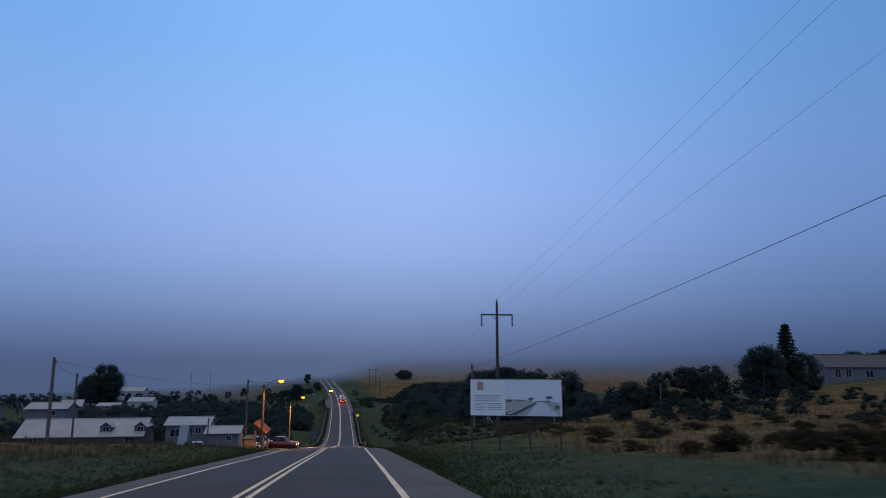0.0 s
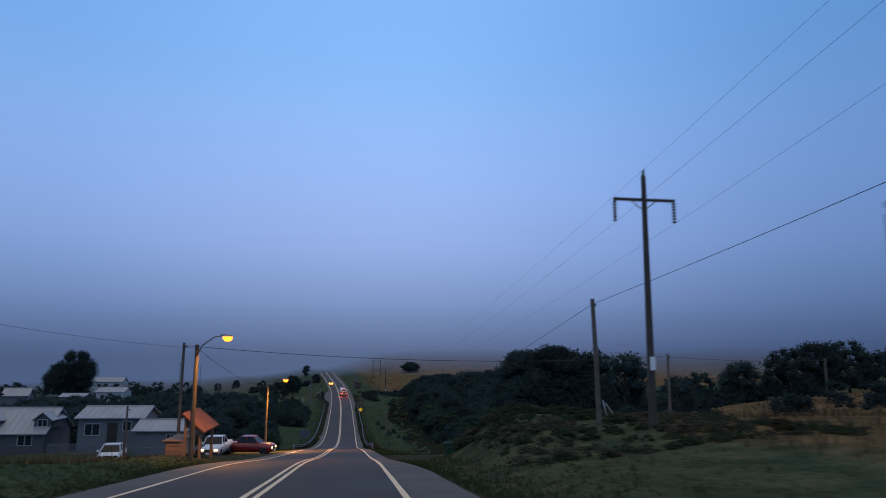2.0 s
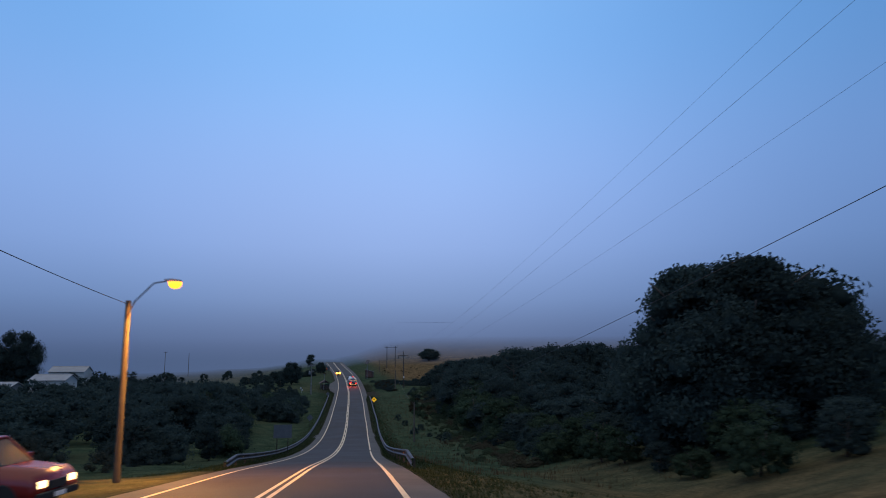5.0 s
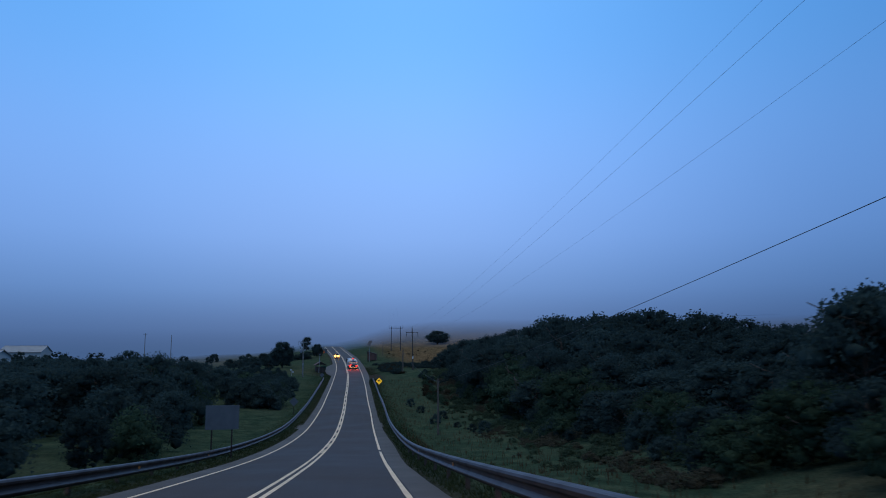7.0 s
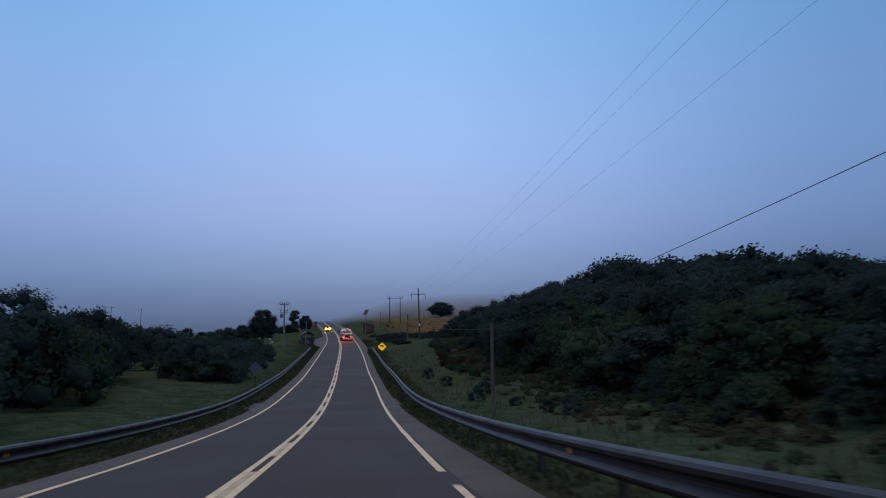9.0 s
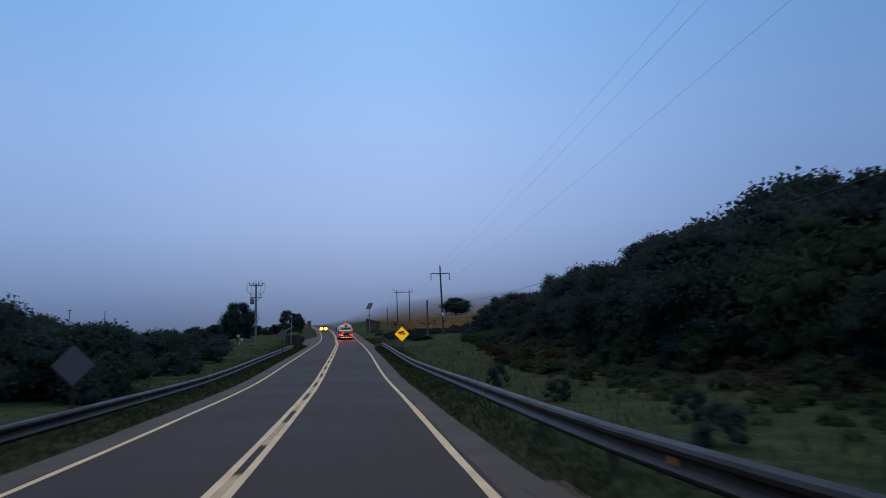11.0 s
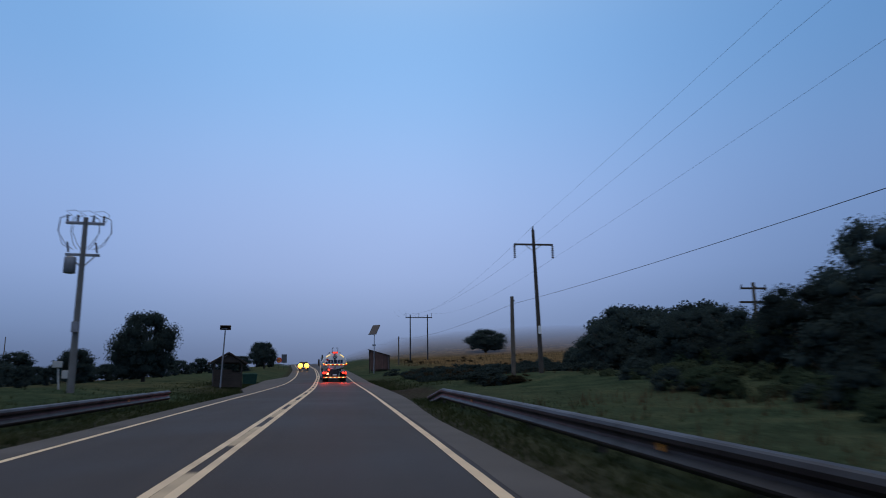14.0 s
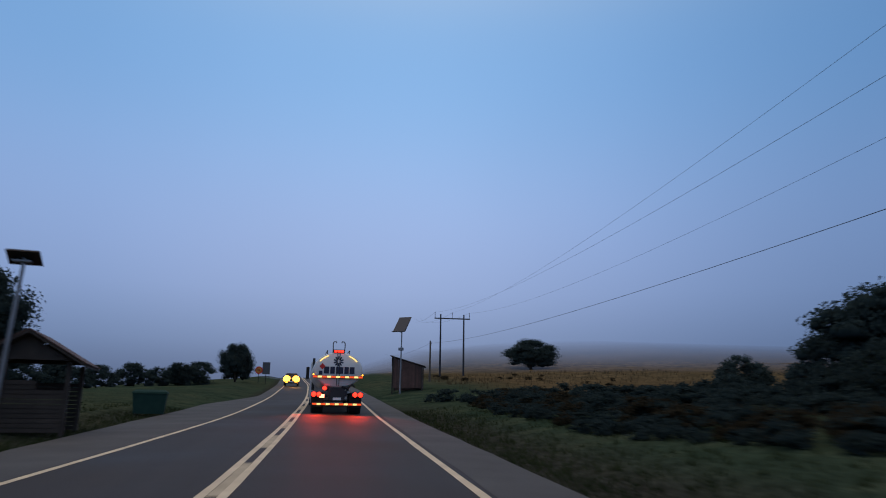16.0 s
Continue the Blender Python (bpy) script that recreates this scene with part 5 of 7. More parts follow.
# ---- street lamps ----
def street_lamp(x, y, top, reach, lamp_z, watts):
    z0 = ground(x, y)
    t = thing("street_lamp", "lit sodium street lamp on a wooden pole", "street lamp", (x, y, z0), 0, "street lamps")
    h = top - z0
    part("pole", tubed([(0, 0, -0.6), (0, 0, h * 0.5), (0, 0, h)], 0.15, 9, 0.11), POLE_DARK, t)
    lz = lamp_z - z0
    part("bracket", tubed([(0, -0.12, h - 0.7), (0.35, -0.3, h - 0.05), (reach * 0.6, -0.6, lz + 0.02), (reach - 0.25, -0.8, lz + 0.08)], 0.03, 7), GALV, t)
    head = loft([[(reach - 0.3, -0.8 + a, lz + 0.1 + b) for a, b in ((-0.05, 0), (0.05, 0), (0.05, 0.06), (-0.05, 0.06))],
                 [(reach, -0.8 + a, lz + 0.06 + b) for a, b in ((-0.16, 0), (0.16, 0), (0.11, 0.13), (-0.11, 0.13))],
                 [(reach + 0.36, -0.8 + a, lz + 0.06 + b) for a, b in ((-0.13, 0), (0.13, 0), (0.08, 0.08), (-0.08, 0.08))]])
    part("head", head, DULL_METAL, t, "grey lamp head")
    bowl = lathe(bmesh.new(), [(0.02, -0.28), (0.16, -0.25), (0.26, -0.14), (0.28, 0.0)], pose(reach + 0.12, -0.8, lz + 0.055), 14)
    part("lens", bowl, LAMP_ORANGE, t, "glowing orange glass bowl", True)
    point_light("street_lamp_light", (x + reach + 0.12, y - 0.8, lamp_z - 0.2), (1.0, 0.42, 0.07), watts, 0.2, 160, (x + reach + 0.12, y - 0.8, lamp_z - 5))


street_lamp(-8.3, 75.4, 17.95, 1.7, 18.35, 5200)
street_lamp(-8.45, 114.9, 14.3, 1.9, 14.95, 17000)


def solar_lamp(x, y, z0, z1, panel_tilt, turn, panel, lean, label):
    t = thing("solar_lamp", label, "solar lamp", (x, y, z0), turn, "solar lamps")
    h = z1 - z0
    part("pole", tubed([(0, 0, -0.4), (lean * 0.5, 0, h * 0.5), (lean, 0, h)], 0.075, 9, 0.05), DULL_METAL, t)
    m = pose(lean, 0, h, 0, 0, 0) @ pose(0, 0, 0, panel_tilt, 0, 0)
    w, d = panel
    part("solar_panel", boxed(-w, -d, -0.02, w, d, 0.025, 0.008, m), SOLAR, t, "dark glass solar panel in a thin frame")
    part("panel_frame", boxed(-w - 0.02, -d - 0.02, -0.045, w + 0.02, d + 0.02, -0.018, 0, m), GALV, t)
    if d < 0.5:
        part("lamp_head", boxed(lean - 0.3, -0.1, h - 0.16, lean + 0.2, 0.1, h - 0.09, 0.02), DULL_METAL, t)
        return
    part("arm", tubed([(lean, 0, h - 0.8), (lean - 0.4, 0, h - 0.62), (lean - 0.7, 0, h - 0.6)], 0.025, 6), GALV, t)
    part("lamp_head", boxed(lean - 1.05, -0.08, h - 0.66, lean - 0.62, 0.08, h - 0.58, 0.02), DULL_METAL, t)
    part("battery_box", boxed(-0.2, -0.16, h * 0.62, 0.2, 0.16, h * 0.62 + 0.26, 0.02), DULL_METAL, t, "grey battery box")


solar_lamp(-9.65, 310, ground(-9.65, 310), 7.7, -28, 10, (0.42, 0.30), 0.2, "solar street lamp on a leaning steel pole")
solar_lamp(4.47, 353.5, ground(4.47, 353.5), 11.2, 50, -32, (0.62, 0.95), 0.05, "solar street lamp with a big tilted panel")


# ---- signs ----
def diamond(half, r=0.05):
    return [(0, -half), (half, 0), (0, half), (-half, 0)]


def diamond_sign(x, y, zc, half, facing):
    """A warning sign: facing True shows its yellow face to the traffic, else its grey back."""
    z0 = ground(x, y)
    if facing:
        t = thing("warning_sign", "yellow diamond warning sign of a truck on a slope", "road sign", (x, y, z0), -4, "diamond road signs")
    else:
        t = thing("warning_sign", "grey back of a diamond road sign on a post", "road sign", (x, y, z0), 6, "diamond road signs")
    c = zc - z0
    part("post", boxed(-0.035, -0.03, -0.5, 0.035, 0.03, c + half * 0.8, 0.006), GALV if not facing else DARK_WOOD, t)
    b = plate(diamond(half), 0.012, Matrix.Translation((0, -0.05, c)))
    part("panel", b, SIGN_BLACK if facing else SIGN_BACK, t)
    if facing:
        part("face", plate(diamond(half * 0.965), 0.006, Matrix.Translation((0, -0.060, c))), SIGN_YELLOW, t, "yellow reflective face with emission for its headlight return")
        m = Matrix.Translation((0, -0.066, c)) @ Matrix.Scale(half / 0.64, 4)
        part("slope_symbol", plate([(-0.30, -0.03), (-0.30, -0.05), (0.28, -0.05), (0.28, 0.10)][1:] + [(0.1, 0.055)], 0.004, m), SIGN_BLACK, t, "black slope")
        part("truck_symbol", plate([(-0.30, 0.05), (-0.33, 0.15), (-0.20, 0.23), (-0.14, 0.20), (0.16, 0.30), (0.19, 0.15), (-0.10, 0.03)], 0.004, m), SIGN_BLACK, t, "black truck shape")
    else:
        part("bracket", boxed(-0.3, 0.03, c - 0.02, 0.3, 0.05, c + 0.03), GALV, t)


diamond_sign(4.75, 246.9, 2.97, 0.61, True)
diamond_sign(-7.3, 212.5, 1.85, 0.60, False)
diamond_sign(-6.37, 263.6, 3.6, 0.49, False)


def board_back(x, y, z1, w, h):
    t = thing("road_sign_board", "grey back of a rectangular road sign on two posts", "road sign", (x, y, ground(x, y)), 3)
    c = z1 - ground(x, y)
    for s in (-0.3, 0.3):
        part("post", boxed(s * w - 0.04, 0.0, -0.5, s * w + 0.04, 0.06, c, 0.006), GALV, t)
    part("panel", boxed(-w / 2, -0.02, c - h, w / 2, 0.0, c, 0.004), SIGN_BACK, t)
    for k in (0.2, 0.8):
        part("rail", boxed(-w / 2, 0.0, c - h * k - 0.03, w / 2, 0.035, c - h * k + 0.03), GALV, t)


board_back(-6.6, 160, 5.28, 1.85, 1.35)


def ring_sign(x, y, zc):
    t = thing("prohibition_sign", "round red-ringed traffic sign beside a dark board", "road sign", (x, y, ground(x, y)), 8)
    c = zc - ground(x, y)
    part("post", tubed([(0, 0, -0.4), (0, 0, c + 0.3)], 0.04, 7), GALV, t)
    rim = [(0.5 * math.cos(2 * math.pi * k / 28), 0.5 * math.sin(2 * math.pi * k / 28)) for k in range(28)]
    part("disc", plate(rim, 0.01, Matrix.Translation((0, -0.05, c))), SIGN_RED, t)
    # amber colour stands in for light falling on a white face
    part("face", plate([(a * 0.72, b * 0.72) for a, b in rim], 0.006, Matrix.Translation((0, -0.058, c))), AMBER_PLAIN, t, "face coloured amber for the light on it")
    part("symbol", plate([(-0.2, -0.06), (0.16, -0.06), (0.22, 0.02), (0.1, 0.1), (-0.2, 0.1)], 0.004, Matrix.Translation((0, -0.064, c))), SIGN_BLACK, t)
    part("bar", plate([(-0.27, 0.21), (-0.21, 0.27), (0.27, -0.21), (0.21, -0.27)], 0.004, Matrix.Translation((0, -0.069, c))), SIGN_RED, t)
    part("post", tubed([(0.95, 0.3, -0.4), (0.95, 0.3, c + 1.0)], 0.04, 7), GALV, t)
    part("board", boxed(0.45, 0.2, c - 0.5, 1.45, 0.24, c + 1.1, 0.005), SIGN_BACK, t, "dark rectangular board")


ring_sign(-12.3, 386, 8.25)


def billboard():
    """A wide project board on timber legs with a printed face."""
    a, b = Vector((7.42, 41.3, 0)), Vector((12.5, 39.7, 0))
    mid, turn = (a + b) / 2, math.degrees(math.atan2(b.y - a.y, b.x - a.x))
    z0 = ground(mid.x, mid.y)
    t = thing("billboard", "wide white billboard with a faded landscape print on timber legs", "billboard", (mid.x, mid.y, z0), turn)
    w, lo, hi = (b - a).length / 2, 17.03 - z0, 19.15 - z0
    for s in (-0.98, -0.36, 0.3, 0.96):
        zl = ground(mid.x + s * w, mid.y) - z0
        part("leg", tubed([(s * w, 0.12, zl - 0.5), (s * w, 0.12, hi - 0.1)], 0.055, 8), POLE_DARK, t)
    part("panel", boxed(-w, -0.03, lo, w, 0.03, hi, 0.006), SIGN_WHITE, t)
    part("frame", boxed(-w - 0.03, -0.045, hi - 0.02, w + 0.03, 0.045, hi + 0.05), DARK_STEEL, t)
    part("frame", boxed(-w - 0.03, -0.045, lo - 0.05, w + 0.03, 0.045, lo + 0.015), DARK_STEEL, t)
    f = lambda pts, mtl, lab, k: part("print", plate([(-w + 2 * w * u, lo + (hi - lo) * v) for u, v in pts], 0.003, Matrix.Translation((0, -0.033 - 0.003 * k, 0))), mtl, t, lab)
    f([(0.385, 0.02), (0.985, 0.02), (0.985, 0.97), (0.385, 0.97)], PRINT_SKY, "printed pale sky", 1)
    f([(0.385, 0.02), (0.985, 0.02), (0.985, 0.36), (0.86, 0.42), (0.72, 0.40), (0.6, 0.44), (0.385, 0.46)], PRINT_LAND, "printed land", 2)
    f([(0.62, 0.02), (0.97, 0.02), (0.80, 0.38), (0.74, 0.38)], PRINT_ROAD, "printed road", 3)
    f([(0.39, 0.02), (0.50, 0.02), (0.73, 0.33), (0.72, 0.37), (0.56, 0.20), (0.39, 0.10)], PRINT_DARK, "printed dark verge", 4)
    r = random.Random(4)

    def ragged(u, v, ru, rv, n=16):
        return [(u + ru * math.cos(2 * math.pi * k / n) * r.uniform(0.65, 1.1), v + rv * math.sin(2 * math.pi * k / n) * r.uniform(0.6, 1.1)) for k in range(n)]
    f(ragged(0.665, 0.47, 0.035, 0.045), PRINT_DARK, "printed tree", 4)
    f(ragged(0.86, 0.50, 0.045, 0.05), PRINT_DARK, "printed tree", 4)
    f(ragged(0.95, 0.24, 0.03, 0.07), PRINT_DARK, "printed shrub", 4)
    f(ragged(0.90, 0.17, 0.05, 0.025), PRINT_LAND, "printed shrub", 5)
    f(ragged(0.43, 0.41, 0.04, 0.03), PRINT_DARK, "printed hedge", 5)
    f(ragged(0.54, 0.415, 0.07, 0.016), PRINT_DARK, "printed hedge", 4)
    f(ragged(0.79, 0.405, 0.08, 0.012), PRINT_DARK, "printed hedge", 5)
    f([(0.655, 0.39), (0.668, 0.39), (0.668, 0.47), (0.660, 0.47)], PRINT_DARK, "printed trunk", 5)
    f([(0.855, 0.36), (0.866, 0.36), (0.866, 0.50), (0.858, 0.50)], PRINT_DARK, "printed trunk", 5)
    f([(0.40, 0.06), (0.56, 0.22), (0.57, 0.21), (0.43, 0.05)], PRINT_ROAD, "printed track", 6)
    f([(0.075, 0.70), (0.145, 0.70), (0.145, 0.92), (0.075, 0.92)], PRINT_RED, "red printed emblem", 1)
    for k, (v, l) in enumerate(((0.54, 0.30), (0.50, 0.28), (0.45, 0.29), (0.40, 0.27), (0.33, 0.12), (0.28, 0.10), (0.22, 0.13), (0.16, 0.11))):
        part("text_bar", plate([(-w + 2 * w * 0.04, lo + (hi - lo) * v), (-w + 2 * w * (0.04 + l), lo + (hi - lo) * v), (-w + 2 * w * (0.04 + l), lo + (hi - lo) * (v + 0.012)), (-w + 2 * w * 0.04, lo + (hi - lo) * (v + 0.012))], 0.003, Matrix.Translation((0, -0.036, 0))), PRINT_GREY, t)
    for v in (0.33, 0.28, 0.22, 0.16):
        part("text_bar", plate([(-w + 2 * w * u, lo + (hi - lo) * vv) for u, vv in ((0.19, v), (0.35, v), (0.35, v + 0.012), (0.19, v + 0.012))], 0.003, Matrix.Translation((0, -0.036, 0))), PRINT_GREY, t)


billboard()


def leaning_board():
    """Two pale boards that lean against each other by the verge."""
    x, y = -12.3, 58.0
    t = thing("leaning_boards", "two small pale boards leaning together beside the verge", "board", (x, y, ground(x, y)), 15)
    part("board", boxed(-0.34, -0.03, 0.0, 0.34, 0.03, 1.6, 0.01, pose(-0.15, 0, -0.05, 0, 6, 0)), WALL_WHITE, t)
    part("board", boxed(-0.16, -0.025, 0.0, 0.16, 0.025, 1.35, 0.01, pose(0.52, 0.12, -0.05, 0, -14, 10)), WALL_GREY, t)
    part("stake", tubed([(0.12, 0.2, -0.3), (0.12, 0.2, 1.45)], 0.035, 6), POLE_WOOD, t)


leaning_board()


def white_stakes():
    """Two thin white stakes that lean at the top of the bank."""
    x, y = 14.8, 70.5
    t = thing("white_stakes", "two thin white stakes leaning on the grassy bank", "stake", (x, y, ground(x, y)))
    part("stake", tubed([(-0.25, 0, -0.1), (-0.5, 0.02, 0.95)], 0.035, 6), WALL_WHITE, t)
    part("stake", tubed([(0.3, 0, -0.1), (-0.35, 0.03, 0.8)], 0.035, 6), WALL_WHITE, t)


white_stakes()


def meter_stand():
    """Two white boxes on a leaning post beside the hedge."""
    x, y = -15.1, 291.6
    t = thing("meter_stand", "two white metal boxes on a short post beside the hedge", "utility box", (x, y, ground(x, y)), 10)
    part("post", tubed([(0.05, 0, -0.3), (-0.12, 0, 1.3)], 0.05, 7), WALL_WHITE, t)
    part("box", boxed(-0.38, -0.14, 1.2, 0.08, 0.12, 1.55, 0.02), WALL_WHITE, t)
    part("box", boxed(0.12, -0.14, 0.6, 0.46, 0.12, 1.05, 0.02), WALL_WHITE, t)


meter_stand()


# ---- buildings ----
def roof_slab(bm, x0, x1, y0, z0, y1, z1, t=0.09):
    """A sloping slab from the eave (y0, z0) to the ridge (y1, z1)."""
    v = [bm.verts.new(p) for p in ((x0, y0, z0), (x1, y0, z0), (x1, y1, z1), (x0, y1, z1), (x0, y0, z0 + t), (x1, y0, z0 + t), (x1, y1, z1 + t), (x0, y1, z1 + t))]
    for q in ((0, 3, 2, 1), (4, 5, 6, 7), (0, 1, 5, 4), (1, 2, 6, 5), (2, 3, 7, 6), (3, 0, 4, 7)):
        bm.faces.new([v[i] for i in q])
    return bm


def window(t, x, y, z, w, h, wall_side=-1):
    f = part("window", boxed(x - w / 2, y - 0.03, z, x + w / 2, y + 0.03, z + h, 0.0), GLASS, t, "dark window pane")
    fr = bmesh.new()
    for q in ((x - w / 2 - 0.06, z - 0.06, x + w / 2 + 0.06, z), (x - w / 2 - 0.06, z + h, x + w / 2 + 0.06, z + h + 0.06), (x - w / 2 - 0.06, z, x - w / 2, z + h), (x + w / 2, z, x + w / 2 + 0.06, z + h), (x - 0.025, z, x + 0.025, z + h)):
        box(fr, q[0], y - 0.06, q[1], q[2], y + 0.02, q[3])
    part("frame", fr, WALL_WHITE, f)


def house(x, y, turn, w, d, wall_h, ridge_h, wall, roof, label, windows=(), dormers=(), door=None, chimney=False, z=None):
    z0 = ground(x, y) if z is None else z
    t = thing("house", label, "house", (x, y, z0), turn, "houses of the village")
    bm = bmesh.new()
    prof = [(-d / 2, -0.8), (d / 2, -0.8), (d / 2, wall_h), (0, ridge_h - 0.12), (-d / 2, wall_h)]
    a = [bm.verts.new((-w / 2, yy, zz)) for yy, zz in prof]
    b = [bm.verts.new((w / 2, yy, zz)) for yy, zz in prof]
    bm.faces.new(a)
    bm.faces.new(list(reversed(b)))
    for i in range(5):
        bm.faces.new((a[(i + 1) % 5], a[i], b[i], b[(i + 1) % 5]))
    bmesh.ops.recalc_face_normals(bm, faces=bm.faces)
    part("wall", bm, wall, t)
    over, drop = 0.35, 0.35 * (ridge_h - wall_h) / (d / 2)
    for s in (-1, 1):
        bm = bmesh.new()
        roof_slab(bm, -w / 2 - 0.3, w / 2 + 0.3, s * (d / 2 + over), wall_h - drop, 0, ridge_h)
        slab = part("roof", bm, roof, t)
        rib = finish("rib", tubed([(0, s * (d / 2 + over), wall_h - drop + 0.10), (0, 0, ridge_h + 0.10)], 0.022, 4), roof)
        for k in range(int((w + 0.6) / 0.62)):
            part("rib", rib, None, slab).location = (-w / 2 + 0.62 * k, 0, 0)
    part("ridge_cap", tubed([(-w / 2 - 0.3, 0, ridge_h + 0.11), (w / 2 + 0.3, 0, ridge_h + 0.11)], 0.08, 6), roof, t)
    for wx, wz, ww, wh in windows:
        window(t, wx, -d / 2 - 0.01, wz, ww, wh)
    for dx in dormers:
        zz, yy = wall_h + (ridge_h - wall_h) * 0.25, -d / 2 * 0.78
        dm = plate([(dx - 0.75, zz - 0.2), (dx + 0.75, zz - 0.2), (dx + 0.75, zz + 0.65), (dx, zz + 1.25), (dx - 0.75, zz + 0.65)], d * 0.5, Matrix.Translation((0, yy + d * 0.25 - 0.12, 0)))
        part("dormer", dm, WALL_DARK, t, "dark gabled dormer")
        window(t, dx, yy - 0.13, zz, 0.8, 0.6)
        for s in (-1, 1):
            part("dormer_roof", plate([(dx, zz + 1.27), (dx + s * 0.95, zz + 0.5), (dx + s * 0.95, zz + 0.58), (dx, zz + 1.36)], d * 0.56, Matrix.Translation((0, yy + d * 0.25 - 0.15, 0))), roof, t)
    if door:
        part("door", boxed(door - 0.45, -d / 2 - 0.05, 0, door + 0.45, -d / 2 + 0.02, 2.0, 0.01), DARK_WOOD, t)
    if chimney:
        part("chimney", boxed(w * 0.2, 0.3, ridge_h - 0.6, w * 0.2 + 0.4, 0.7, ridge_h + 0.6, 0.02), CONCRETE, t)
    return t


house(-36.6, 109.5, 1.5, 16.5, 7.0, 2.0, 4.0, WALL_DARK, ZINC, "long dark house with a pale metal roof and two dormers", windows=((-6, 0.8, 1.2, 0.9), (6.6, 0.8, 1.2, 0.9)), dormers=(3.2, -2.4 + 10.2), z=8.15)
house(-22.0, 108, 2, 5.8, 6.0, 2.5, 3.3, WALL_GREY, ZINC, "small grey house with a pale metal roof", windows=((-1.6, 0.9, 1.3, 1.0), (1.5, 1.3, 0.7, 0.8)), door=0.2, z=9.1)
house(-16.6, 104.5, 0, 4.4, 4.5, 1.5, 2.2, WALL_GREY, ZINC, "low shed with a pale metal roof", windows=((0.9, 0.5, 0.6, 0.6),), z=9.15)
house(-69.4, 259, -4, 8.0, 6.0, 3.0, 4.2, WALL_WHITE, ZINC, "white village house with a pale metal roof", windows=((-2.2, 1.0, 1.0, 1.0), (1.6, 1.0, 1.0, 1.0)), z=4.65)
house(-78.5, 254, -4, 7.0, 5.0, 1.6, 2.4, WALL_GREY, ZINC, "low village house with a pale metal roof", windows=((0, 0.7, 1.0, 0.7),), z=4.85)
house(-93, 330, 0, 11, 7, 3.0, 4.6, WALL_WHITE, ZINC, "white farmhouse with a pale metal roof", windows=((-3, 1.0, 1.2, 1.0), (3, 1.0, 1.2, 1.0)), z=5.65)
house(-72, 202, 10, 5.0, 5.0, 2.2, 3.6, WALL_GREY, ZINC, "small grey village house with a pale roof", windows=((0.8, 0.9, 0.8, 0.8),), z=7.05)
house(-58, 152, 0, 7.5, 6.0, 2.2, 3.2, WALL_GREY, ZINC, "grey village house with a pale metal roof", windows=((1.2, 0.9, 1.2, 0.9),), z=9.25)
house(-77, 165, 5, 6.0, 6.0, 2.2, 3.2, WALL_GREY, ZINC, "grey village house with a pale metal roof", windows=((1.2, 0.9, 1.2, 0.9),), z=8.85)
house(97, 123, -8, 15, 8, 3.0, 5.2, WALL_GREY, DARK_ROOF, "pale grey country house with a dark roof on the rise", windows=((-5.4, 1.0, 1.0, 1.5), (-3.4, 1.0, 1.0, 1.5), (0.5, 1.0, 1.4, 1.3), (4.5, 1.0, 1.4, 1.3)), chimney=True, z=16.85)


def picket_fence(pts, h, label, gap=0.22, wood=None):
    a = Vector((*pts[0], ground(*pts[0])))
    t = thing("fence", label, "fence", a)
    me = finish("slat", boxed(-0.04, -0.012, 0, 0.04, 0.012, h), wood or WALL_GREY)
    n = 0
    for (x0, y0), (x1, y1) in zip(pts, pts[1:]):
        L = math.hypot(x1 - x0, y1 - y0)
        ang = math.degrees(math.atan2(y1 - y0, x1 - x0))
        k = int(L / gap)
        for i in range(k):
            x, y = x0 + (x1 - x0) * i / k, y0 + (y1 - y0) * i / k
            ob = part("slat", me, None, t)
            ob.matrix_basis = Matrix.Translation(-a) @ pose(x, y, ground(x, y) - 0.03, 0, 0, ang)
        for hz in (0.3, 0.8):
            m = [Vector((x0 + (x1 - x0) * q, y0 + (y1 - y0) * q, ground(x0 + (x1 - x0) * q, y0 + (y1 - y0) * q) + hz * h)) - a for q in (0, 0.33, 0.66, 1)]
            part("rail", tubed(m, 0.03, 5), wood or WALL_GREY, t)


picket_fence([(-26, 101.5), (-19, 100.5), (-13, 99.5)], 1.0, "grey wooden picket fence before the small house")
picket_fence([(-48, 101), (-38, 101), (-28.5, 101.5)], 1.1, "dark board fence before the long house", 0.3, WALL_DARK)


